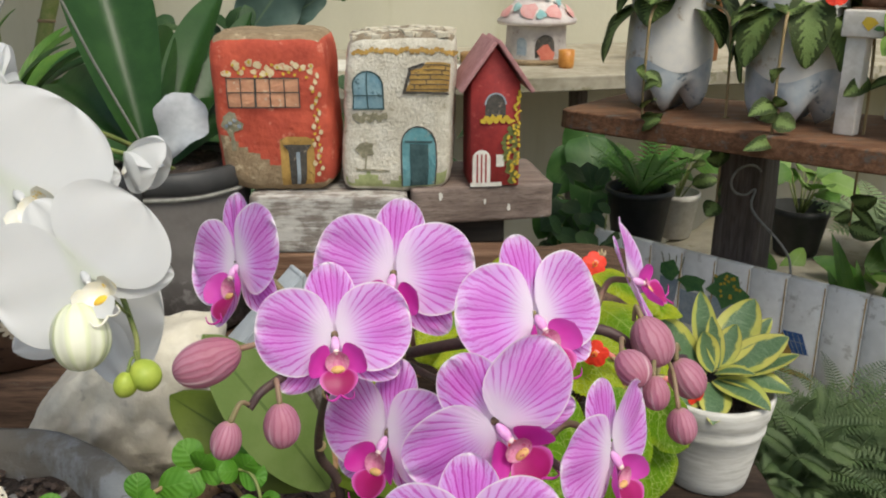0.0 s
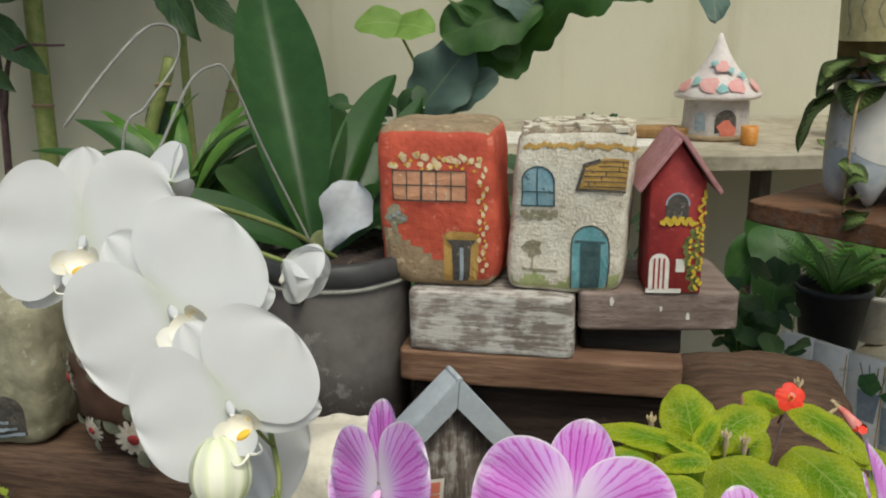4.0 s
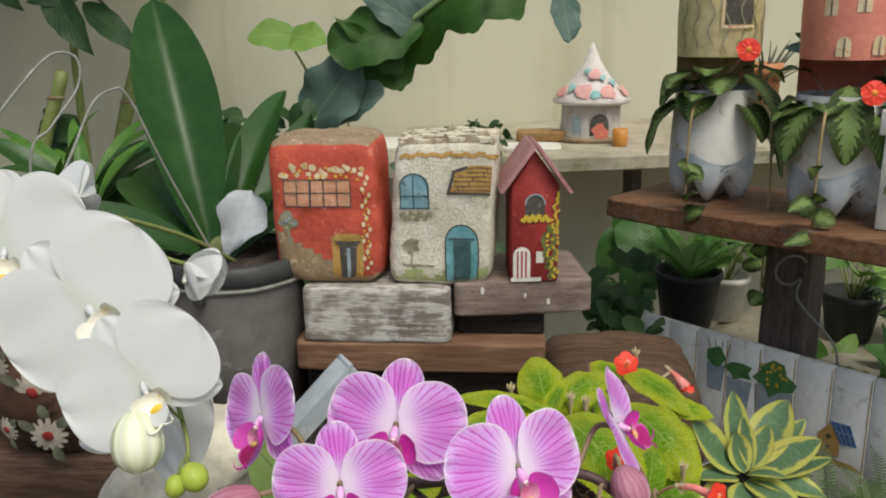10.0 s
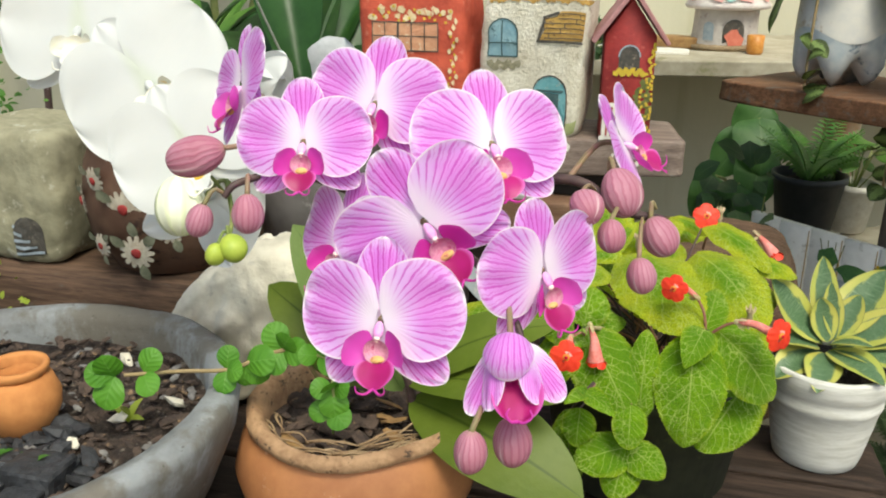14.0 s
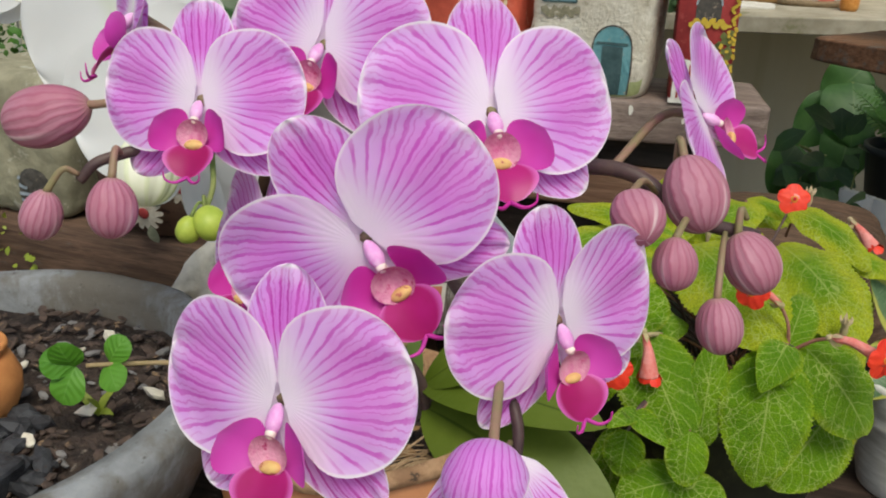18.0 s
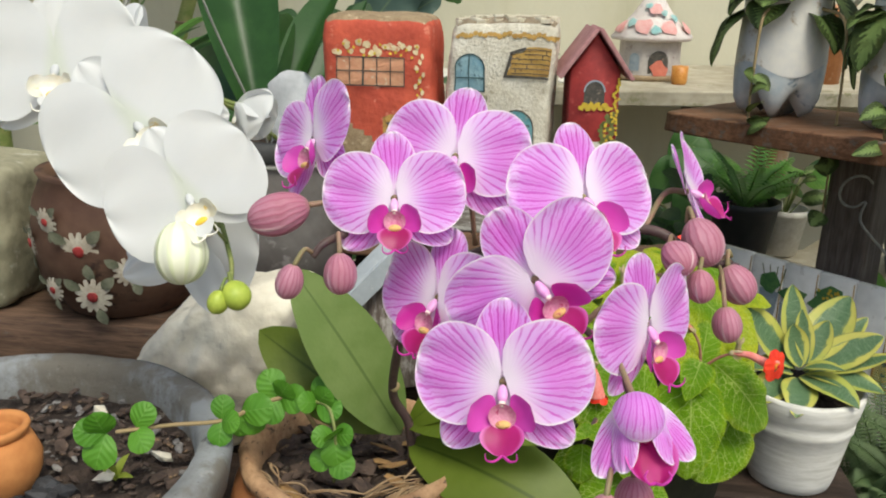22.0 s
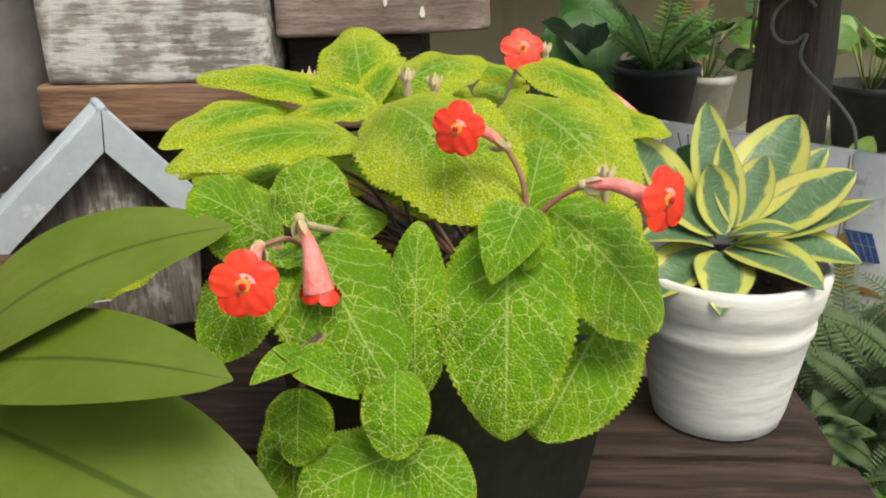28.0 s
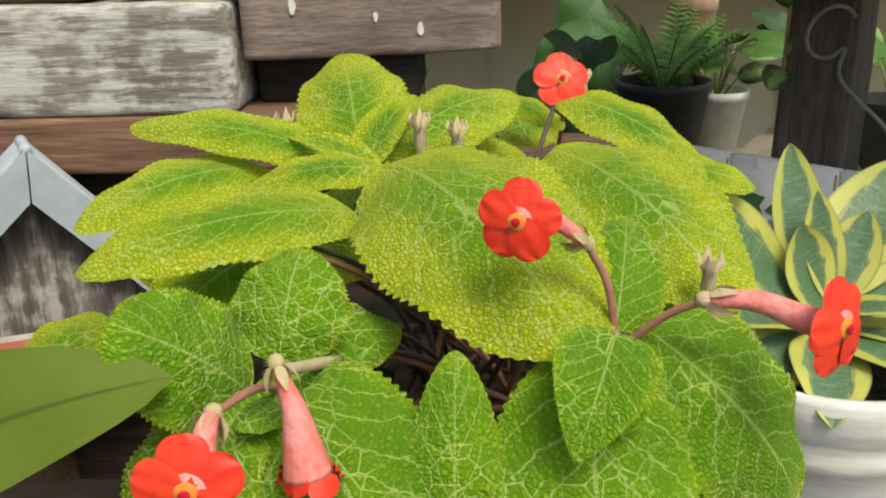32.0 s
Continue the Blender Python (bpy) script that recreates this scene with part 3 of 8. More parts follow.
WAVYLEAF = leafmat("blue green ruffled leaf", (0.070, 0.120, 0.095), (0.100, 0.160, 0.128), (0.15, 0.22, 0.13), 0.5, side=0.04, ribs=6)
WAVYGREEN = leafmat("green ruffled blade", (0.022, 0.072, 0.010), (0.040, 0.105, 0.015), (0.05, 0.12, 0.02), 0.55, side=0.04, ribs=5)
SHRUBLEAF = leafmat("small bright leaf", (0.045, 0.145, 0.016), (0.085, 0.21, 0.022), None, 0.5)
LIMELEAF = leafmat("yellow green leaf", (0.24, 0.32, 0.03), (0.32, 0.36, 0.05), None, 0.5)
FERNLEAF = leafmat("fern frond", (0.055, 0.17, 0.022), (0.10, 0.24, 0.03), None, 0.55)
FEATHER = leafmat("feathery green", (0.050, 0.095, 0.028), (0.095, 0.145, 0.050), None, 0.6)
PATTERN = Mat("silver netted leaf", 0.6, 0.25)
_x, _y = PATTERN.uv()
_s = PATTERN.math("MULTIPLY", PATTERN.math("ABSOLUTE", PATTERN.math("SUBTRACT", _x, 0.5)), 2.0)
_n = PATTERN.noise(260, 3)
_rib = PATTERN.math("SINE", PATTERN.math("MULTIPLY", PATTERN.math("SUBTRACT", _y, PATTERN.math("MULTIPLY", _s, 0.26)), 62.0))
_m = PATTERN.math("ADD", PATTERN.math("SUBTRACT", 0.52, _s), PATTERN.math("ADD", PATTERN.math("MULTIPLY", _rib, 0.16), PATTERN.math("MULTIPLY", PATTERN.math("SUBTRACT", _n, 0.5), 0.9)))
_c = PATTERN.mix(PATTERN.map(_m, -0.02, 0.20), (0.040, 0.062, 0.016), (0.17, 0.25, 0.075))
_c = PATTERN.mix(PATTERN.map(PATTERN.noise(60, 3), 0.5, 0.7, 0, 0.5), _c, (0.085, 0.105, 0.028))
PATTERN.color(_c)
PATTERN.bump(PATTERN.voro(420), 0.4, 0.0012)
PATTERN.thin(_c, 0.15)
PATTERN = PATTERN.m
FERNSILVER = leafmat("silvery fern", (0.15, 0.22, 0.09), (0.27, 0.35, 0.18), None, 0.55)
BIGLEAF = leafmat("mid green heart leaf", (0.040, 0.120, 0.024), (0.075, 0.175, 0.040), (0.10, 0.20, 0.06), 0.45)
SUCC = leafmat("grey green succulent", (0.26, 0.32, 0.20), (0.34, 0.38, 0.24), None, 0.55, edge=(0.44, 0.36, 0.20), thin=0.05)
DRYLEAF = plain("dry brown leaf", (0.36, 0.22, 0.085), (0.24, 0.13, 0.055), 50, 0.8, 0.3)
BROWNPOT = plain("dark brown glazed pot", (0.085, 0.042, 0.028), (0.15, 0.085, 0.055), 9, 0.6, 0.2, speck=(0.05, 0.028, 0.022))


# ---- building helpers: geometry is written in plan units and scaled by K ----
BASE = {}
V = Vector


def thing(name, base, label, category, group="", kind=""):
    ob = new(name)
    ob.empty_display_size = 0.02
    ob.location = V(base) * K
    BASE[ob.name] = V(base)
    return tagged(ob, label, category, group, kind)


def to_mesh(name, bm, mats, base, smooth):
    for v in bm.verts:
        v.co = (v.co - base) * K
    bmesh.ops.recalc_face_normals(bm, faces=bm.faces) if not bm.loops.layers.uv else None
    me = bpy.data.meshes.new(name)
    bm.to_mesh(me)
    bm.free()
    for m in mats if isinstance(mats, (list, tuple)) else [mats]:
        me.materials.append(m)
    if smooth:
        me.polygons.foreach_set("use_smooth", [True] * len(me.polygons))
    return me


def part(name, bm, mat, parent, label="", smooth=True):
    base = BASE[parent.name]
    ob = new(name, to_mesh(name, bm, mat, base, smooth))
    ob.parent = parent
    BASE[ob.name] = base
    return tagged(ob, label)


def solo(name, bm, mat, base, label, category, group="", kind="", smooth=True):
    base = V(base)
    ob = new(name, to_mesh(name, bm, mat, base, smooth))
    ob.location = base * K
    BASE[ob.name] = base
    return tagged(ob, label, category, group, kind)


def box(bm, a, b, m=None, bevel=0.0, seg=2):
    """A box from corner a to corner b, turned by m, with rounded edges."""
    r = bmesh.ops.create_cube(bm, size=1)
    vs = r["verts"]
    for v in vs:
        v.co = V([a[i] + (v.co[i] + 0.5) * (b[i] - a[i]) for i in range(3)])
    if m is not None:
        bmesh.ops.transform(bm, matrix=m, verts=vs)
    if bevel:
        es = {e for v in vs for e in v.link_edges}
        bmesh.ops.bevel(bm, geom=list(es), offset=bevel, segments=seg, affect="EDGES", profile=0.6)
    return bm


def nz(p, s, k=0):
    return noise.noise(V(p) * s + V((k * 7.3, k * 3.1, k * 5.7)))


def block_point(p, a, b, rnd, amp, seed, skew):
    """A point of the unit cube (-1..1) laid on a rounded, uneven block from a to b."""
    e = 26.0 if rnd < 0.2 else 9.0 if rnd < 0.27 else 5.0
    n = sum(abs(c) ** e for c in p) ** (1 / e)
    mx = max(abs(c) for c in p)
    q = V(p) * (mx / n if n else 1)
    o = V([(a[i] + b[i]) / 2 + q[i] * (b[i] - a[i]) / 2 for i in range(3)])
    o.x += skew * (o.z - a[2])
    d = V(p).normalized()
    return o + d * (nz(o, 9, seed) * amp + nz(o, 28, seed) * amp * 0.45 + nz(o, 80, seed) * amp * 0.25)


def rough_block(a, b, cuts=18, rnd=0.25, amp=0.006, seed=1, skew=0.0, faces=None):
    bm = bmesh.new()
    bmesh.ops.create_cube(bm, size=2)
    bmesh.ops.subdivide_edges(bm, edges=bm.edges, cuts=cuts, use_grid_fill=True)
    if faces:
        for f in bm.faces:
            f.material_index = faces(f.calc_center_median(), f.normal)
    for v in bm.verts:
        v.co = block_point(v.co, a, b, rnd, amp, seed, skew)
    return bm


def lathe(bm, prof, c, seg=40, amp=0.0, seed=0, mat=0):
    """Turn (radius, height) pairs round a vertical axis at c."""
    rings = []
    for r, z in prof:
        ring = []
        for i in range(seg):
            a = 2 * math.pi * i / seg
            p = V((c[0] + r * math.cos(a), c[1] + r * math.sin(a), c[2] + z))
            if amp:
                k = 1 + amp * (nz(p, 12, seed) + 0.4 * nz(p, 45, seed)) / max(r, 0.02)
                p = V((c[0] + (p.x - c[0]) * k, c[1] + (p.y - c[1]) * k, p.z + amp * 0.6 * nz(p, 14, seed + 3)))
            ring.append(bm.verts.new(p))
        rings.append(ring)
    for A, B in zip(rings, rings[1:]):
        for i in range(seg):
            f = bm.faces.new((A[i], A[(i + 1) % seg], B[(i + 1) % seg], B[i]))
            f.material_index = mat
    return rings


def cap(bm, ring, mat=0):
    f = bm.faces.new(ring)
    f.material_index = mat


def curve_points(pts, n=6):
    """A smooth line through points."""
    P = [V(p) for p in pts]
    P = [P[0] * 2 - P[1]] + P + [P[-1] * 2 - P[-2]]
    out = []
    for i in range(1, len(P) - 2):
        p0, p1, p2, p3 = P[i - 1:i + 3]
        for k in range(n):
            t = k / n
            out.append(0.5 * (2 * p1 + (p2 - p0) * t + (2 * p0 - 5 * p1 + 4 * p2 - p3) * t * t + (3 * p1 - p0 - 3 * p2 + p3) * t ** 3))
    out.append(P[-2])
    return out


def tube(bm, pts, r0, r1=None, seg=8, n=6, knots=0.0):
    """A round stem along points, from radius r0 to r1, ends closed."""
    r1 = r0 if r1 is None else r1
    C = curve_points(pts, n)
    rings, side = [], None
    for i, c in enumerate(C):
        d = (C[min(i + 1, len(C) - 1)] - C[max(i - 1, 0)]).normalized()
        if side is None:
            side = d.cross(V((0.3, 0.2, 1))).normalized() if abs(d.z) < 0.95 else d.cross(V((1, 0, 0))).normalized()
        side = (side - d * side.dot(d)).normalized()
        up = d.cross(side)
        r = r0 + (r1 - r0) * i / (len(C) - 1)
        if knots and i % knots == 0:
            r *= 1.3
        rings.append([bm.verts.new(c + (side * math.cos(2 * math.pi * k / seg) + up * math.sin(2 * math.pi * k / seg)) * r) for k in range(seg)])
    for A, B in zip(rings, rings[1:]):
        for k in range(seg):
            bm.faces.new((A[k], A[(k + 1) % seg], B[(k + 1) % seg], B[k]))
    bm.faces.new(rings[0])
    bm.faces.new(rings[-1])
    return bm


def blob(bm, c, r, axis=(0, 0, 1), stretch=1.0, taper=0.0, seg=16, rings=10, amp=0.0, seed=0):
    """A bud or lump: an egg along an axis, with UV round and along it."""
    uv = bm.loops.layers.uv.verify()
    d = V(axis).normalized()
    s = d.cross(V((0.31, 0.17, 0.93)) if abs(d.z) < 0.9 else V((1, 0, 0))).normalized()
    u = d.cross(s)
    grid = []
    for i in range(rings + 1):
        a = math.pi * i / rings
        row = []
        for k in range(seg + 1):
            b = 2 * math.pi * (k % seg) / seg
            w = r * math.sin(a) * (1 - taper * math.cos(a)) * (1 + 0.05 * math.cos(3 * b))
            p = V(c) - d * math.cos(a) * r * stretch + (s * math.cos(b) + u * math.sin(b)) * w
            if amp:
                p += (p - V(c)).normalized() * amp * nz(p, 60, seed)
            row.append(bm.verts.new(p) if k < seg else row[0])
        grid.append(row)
    for i in range(rings):
        for k in range(seg):
            vs = [grid[i][k], grid[i][k + 1], grid[i + 1][k + 1], grid[i + 1][k]]
            f = bm.faces.new(vs)
            for lp, (x, y) in zip(f.loops, ((k, i), (k + 1, i), (k + 1, i + 1), (k, i + 1))):
                lp[uv].uv = (x / seg, y / rings)
    return bm


def sheet(bm, fn, nu, nv):
    """A surface fn(u, s) with u 0..1 along and s -1..1 across, and its UV."""
    uv = bm.loops.layers.uv.verify()
    g = [[bm.verts.new(fn(i / nu, 2 * j / nv - 1)) for j in range(nv + 1)] for i in range(nu + 1)]
    for i in range(nu):
        for j in range(nv):
            f = bm.faces.new((g[i][j], g[i][j + 1], g[i + 1][j + 1], g[i + 1][j]))
            for lp, (a, b) in zip(f.loops, ((i, j), (i, j + 1), (i + 1, j + 1), (i + 1, j))):
                lp[uv].uv = (b / nv, a / nu)
    return bm


def outline(u, peak=0.5, power=0.7, low=0.02):
    q = math.log(0.5) / math.log(peak)
    return max(low, math.sin(math.pi * min(0.9999, max(0.0001, u)) ** q) ** power)


def leaf(bm, base, tip, width, face, peak=0.45, power=0.7, arch=0.08, fold=0.15, wave=0.0, serr=0.0, waves=5, nu=12, nv=6, droop=0.0, thick=0.0, seed=0, teeth=70):
    """A leaf from base to tip whose upper side looks along face."""
    B, T = V(base), V(tip)
    d = T - B
    L = d.length
    ax = d / L
    side = ax.cross(V(face)).normalized()
    nn = side.cross(ax)

    def fn(u, s, off=0.0):
        w = width / 2 * outline(u, peak, power)
        w *= 1 + serr * math.sin(u * teeth + seed)
        c = B + d * u + nn * arch * L * 4 * u * (1 - u) - V((0, 0, 1)) * droop * L * u * u
        h = fold * abs(s) ** 1.3 * w + wave * width * abs(s) ** 2 * math.sin(u * waves * 6.283 + (1.7 if s > 0 else 0) + seed)
        return c + side * s * w + nn * (h - off)
    sheet(bm, fn, nu, nv)
    if thick:
        sheet(bm, lambda u, s: fn(u, s, thick * (1 - s * s * 0.96) * min(1, 12 * u + 0.05, 12 * (1 - u) + 0.05)), nu, nv)
    return bm


def patch(bm, pts, fn):
    """A painted shape: a polygon of (x, z) pairs laid on a surface fn(x, z), 1 mm proud, finely cut."""
    cx, cz = sum(p[0] for p in pts) / len(pts), sum(p[1] for p in pts) / len(pts)
    span = max(max(abs(p[0] - cx), abs(p[1] - cz)) for p in pts)
    k = 1 if span < 0.007 else 4
    ring = [(a[0] + (b[0] - a[0]) * i / k, a[1] + (b[1] - a[1]) * i / k) for a, b in zip(pts, pts[1:] + pts[:1]) for i in range(k)]
    rows = [[bm.verts.new(fn(cx + (x - cx) * q, cz + (z - cz) * q)) for x, z in ring] for q in ((1.0, 0.75, 0.5, 0.25) if k > 1 else (1.0,))]
    mid = bm.verts.new(fn(cx, cz))
    m = len(ring)
    for A, B in zip(rows, rows[1:]):
        for i in range(m):
            bm.faces.new((A[i], A[(i + 1) % m], B[(i + 1) % m], B[i]))
    for i in range(m):
        bm.faces.new((rows[-1][i], rows[-1][(i + 1) % m], mid))


def strip(bm, pts, w, fn):
    """A brush stroke of width w through (x, z) pairs."""
    P = [V((p[0], p[1])) for p in pts]
    L = []
    for i, p in enumerate(P):
        d = (P[min(i + 1, len(P) - 1)] - P[max(i - 1, 0)]).normalized()
        n = V((-d.y, d.x)) * w / 2
        L.append((bm.verts.new(fn(*(p + n))), bm.verts.new(fn(*(p - n)))))
    for (a, b), (c, d) in zip(L, L[1:]):
        bm.faces.new((a, b, d, c))


def line(a, b, n=6):
    return [(a[0] + (b[0] - a[0]) * i / n, a[1] + (b[1] - a[1]) * i / n) for i in range(n + 1)]


def dab(x, z, r, k=7, seed=0, flat=1.0):
    return [(x + r * (1 + 0.25 * math.sin(3.1 * i + seed)) * math.cos(6.283 * i / k), z + flat * r * (1 + 0.25 * math.sin(2.3 * i + seed)) * math.sin(6.283 * i / k)) for i in range(k)]


def arch_shape(x0, x1, z0, z1, k=8):
    """A door or window with a round head."""
    r = (x1 - x0) / 2
    return [(x0, z0), (x1, z0)] + [((x0 + x1) / 2 + r * math.cos(math.pi * i / k), z1 - r + r * math.sin(math.pi * i / k)) for i in range(k + 1)]


# ---- ground, wall, ledges ----
bm = bmesh.new()
n = 60
gv = [[bm.verts.new(((i / n - 0.5) * (3 + 120 * abs(i / n - 0.5) ** 2 * 4), (j / n - 0.5) * (3 + 120 * abs(j / n - 0.5) ** 2 * 4) + 1, 0)) for j in range(n + 1)] for i in range(n + 1)]
for r_ in gv:
    for v in r_:
        v.co.z = 0.02 * nz(v.co, 3)
for i in range(n):
    for j in range(n):
        bm.faces.new((gv[i][j], gv[i + 1][j], gv[i + 1][j + 1], gv[i][j + 1]))
solo("ground", bm, EARTH, (0, 0, 0), "bare garden soil under the benches, pale to bounce light", "ground", kind="structure")
WALL = pose(0, 3.3, 0, 0, 0, 12.4)
bm = box(bmesh.new(), (-7, 0, -0.1), (7, 0.2, 4.2), WALL)
solo("wall_north", bm, PLASTER, (0, 3.3, 0), "cream plastered garden wall with damp stains", "wall", kind="structure", smooth=False)
bm = bmesh.new()
for x in (0.52, 0.685):
    lathe(bm, [(0.0001, 0), (0.011, 0.001), (0.012, 0.004), (0.009, 0.006)], (0, 0, 0), 12)
    vs = [v for v in bm.verts if not v.tag]
    bmesh.ops.transform(bm, matrix=WALL @ pose(x + 0.17, -0.003, 1.985, 90, 0, 0), verts=vs)
    for v in vs:
        v.tag = True
h = solo("trim", bm, INK, (0.7, 3.45, 1.985), "two dark plugged holes in the plaster", "wall plug", kind="structure")
# thin lean-to slab along the wall on brick piers
bm = rough_block((-0.66, -0.86, 1.075), (4, -0.004, 1.12), 24, 0.1, 0.004, 5)
bmesh.ops.transform(bm, matrix=WALL, verts=bm.verts)
solo("ledge", bm, SLAB, (0, 2.5, 1.1), "long pale concrete ledge along the wall", "ledge", kind="structure")
bm = bmesh.new()
for x in (-0.6, 0.28, 1.6):
    box(bm, (x, -0.7, 0), (x + 0.035, -0.62, 1.078), WALL, 0.004)
solo("trim", bm, POSTWOOD, (0, 2.6, 0), "dark props under the ledge", "prop", kind="structure", smooth=False)
# low retaining step behind the fence board
SH = pose(0.223, 1.592, 0, 0, 0, -40.1)
bm = rough_block((0.02, 0.14, 0.0), (2.2, 0.75, 0.838), 24, 0.15, 0.01, 7)
bmesh.ops.transform(bm, matrix=SH, verts=bm.verts)
solo("step_1", bm, SLAB, (0.6, 1.8, 0), "low worn stone step with pots on it", "step", kind="structure")

# ---- main bench and its timber stack ----
bench = thing("bench", (0.0, 0.75, 0.0), "low dark slatted timber bench with worn edges", "bench")
for k, (y0, y1) in enumerate(((0.30, 0.405), (0.415, 0.52), (0.53, 0.64), (0.65, 0.755), (0.765, 0.87), (0.88, 0.99))):
    bm = rough_block((-1.15, y0, 0.79), (0.425 - 0.006 * (k % 2), y1, 0.838), 14, 0.12, 0.003, k)
    part("plank", bm, DARKWOOD, bench)
for x, y in ((-1.05, 0.36), (0.34, 0.36), (-1.05, 0.92), (0.34, 0.92)):
    part("leg", box(bmesh.new(), (x, y, 0), (x + 0.06, y + 0.06, 0.792), None, 0.004), DARKWOOD, bench)
part("rail", box(bmesh.new(), (-1.1, 0.90, 0.70), (0.40, 0.94, 0.79), None, 0.004), DARKWOOD, bench)
part("rail", box(bmesh.new(), (-1.1, 0.36, 0.70), (0.40, 0.40, 0.79), None, 0.004), DARKWOOD, bench)

bm = rough_block((-1.5, 0.985, 0.0), (-0.235, 1.36, 0.945), 26, 0.1, 0.008, 3)
solo("sleeper_wall", bm, SLEEPER, (-0.8, 1.15, 0), "old brown railway sleeper wall, stained and damp", "sleeper wall")
bm = rough_block((-0.262, 1.172, 0.0), (0.112, 1.40, 1.016), 20, 0.08, 0.004, 9)
solo("dark_beam", bm, DARKWOOD, (-0.08, 1.28, 0), "dark upright timber beam carrying the stacked offcuts", "beam")
bm = rough_block((0.10, 1.18, 0.70), (0.365, 1.47, 0.980), 24, 0.28, 0.010, 12)
solo("split_log", bm, SLEEPER, (0.23, 1.32, 0.7), "cut end of a weathered log with rounded corners", "log")
bm = rough_block((0.11, 1.20, 0.0), (0.33, 1.44, 0.71), 10, 0.2, 0.006, 13)
solo("tree_stump", bm, DARKWOOD, (0.22, 1.32, 0), "rough dark stump under the log", "stump")
bm = rough_block((-0.268, 1.142, 1.016), (0.104, 1.31, 1.062), 16, 0.08, 0.0015, 14)
solo("timber_board", bm, BROWNWOOD, (-0.08, 1.22, 1.016), "flat brown board lying on the dark beam", "board")
bm = rough_block((-0.253, 1.142, 1.062), (-0.034, 1.31, 1.146), 20, 0.08, 0.002, 15)
solo("whitewashed_block", bm, WHITEWASH, (-0.14, 1.22, 1.062), "timber offcut with scratched white paint", "block")
bm = rough_block((-0.028, 1.185, 1.062), (0.104, 1.31, 1.100), 14, 0.08, 0.0015, 16)
solo("black_block", bm, BLACKWOOD, (0.04, 1.24, 1.062), "short blackened timber offcut", "block")
m = Matrix.Translation((-0.028, 1.150, 0)) @ pose(0, 0, 0, 0, 0, 9) @ Matrix.Translation((0.028, -1.150, 0))
bm = rough_block((-0.028, 1.152, 1.100), (0.176, 1.31, 1.152), 18, 0.08, 0.002, 17)
bmesh.ops.transform(bm, matrix=m, verts=bm.verts)
plank = thing("short_plank", (0.07, 1.22, 1.10), "short grey-brown plank with white paint drips", "plank")
part("board", bm, GREYWOOD, plank)
for x, z, r in ((0.012, 1.140, 0.0028), (0.108, 1.120, 0.0024), (0.074, 1.130, 0.0018)):
    bm = bmesh.new()
    ring = [bm.verts.new((x + r * math.cos(a) * (1 + 0.2 * math.sin(3 * a + x * 90)), 1.1505 + (x + r * math.cos(a) + 0.028) * 0.158, z + r * 2.2 * math.sin(a))) for a in [i * 0.5236 for i in range(12)]]
    bm.faces.new(ring)
    part("paint_drip", bm, WHITEPAINT, plank)


# ---- painted stone houses ----
def stone(name, a, b, seed, skew, mats, faces, label, amp=0.006):
    th = thing(name, ((a[0] + b[0]) / 2, (a[1] + b[1]) / 2, a[2]), label, "painted stone", "painted stone houses")
    part("stone", rough_block(a, b, 26, 0.25, amp, seed, skew, faces), mats, th)

    def on(x, z, off=0.0012):
        px = 2 * (x - skew * (z - a[2]) - a[0]) / (b[0] - a[0]) - 1
        pz = 2 * (z - a[2]) / (b[2] - a[2]) - 1
        p = block_point(V((px, -1, pz)), a, b, 0.25, amp, seed, skew)
        return p + V((0, -off, 0))
    return th, on


def painted(th, on, name, mat, shapes=(), strokes=(), off=0.0012):
    bm = bmesh.new()
    f = lambda x, z: on(x, z, off)
    for s in shapes:
        patch(bm, s, f)
    for pts, w in strokes:
        strip(bm, pts, w, f)
    return part(name, bm, mat, th, "", False)


def rect(x0, x1, z0, z1):
    return [(x0, z0), (x1, z0), (x1, z1), (x0, z1)]


rs, on = stone("red_stone_house", (-0.291, 1.157, 1.146), (-0.133, 1.31, 1.362), 21, -0.03, [REDPAINT, STONETAN],
               lambda c, n: 1 if n.z > 0.5 or c.z < -0.93 or (n.y < -0.5 and (c.z < -0.55 - 0.42 * (c.x + 0.2) and c.x < 0.2)) else 0,
               "brick-sized stone painted as a red house, bare tan top")
painted(rs, on, "window_panes", PEACH, [rect(-0.272, -0.176, 1.266, 1.304)])
painted(rs, on, "window_grid", INK, (), [(line((-0.272 + 0.0192 * i, 1.265), (-0.272 + 0.0192 * i, 1.304)), 0.0016 if i != 2 else 0.003) for i in range(6)] + [(line((-0.273, z), (-0.175, z), 10), 0.0016) for z in (1.265, 1.285, 1.304)], 0.0026)
painted(rs, on, "door_frame", OCHRE, [[(-0.206, 1.152), (-0.160, 1.152), (-0.160, 1.221), (-0.170, 1.226), (-0.196, 1.226), (-0.206, 1.222)]])
painted(rs, on, "door_leaf", INK, [[(-0.193, 1.153), (-0.172, 1.153), (-0.170, 1.206), (-0.163, 1.215), (-0.202, 1.215), (-0.195, 1.206)]], (), 0.0026)
painted(rs, on, "door_light", GREYDAB, [rect(-0.1845, -0.1795, 1.155, 1.205)], (), 0.004)
random.seed(4)
painted(rs, on, "flower_border", CREAM, [dab(-0.274 + 0.0062 * i + random.uniform(-.003, .003), 1.318 + random.uniform(-0.009, 0.009), random.uniform(0.0035, 0.006), 7, i) for i in range(20)])
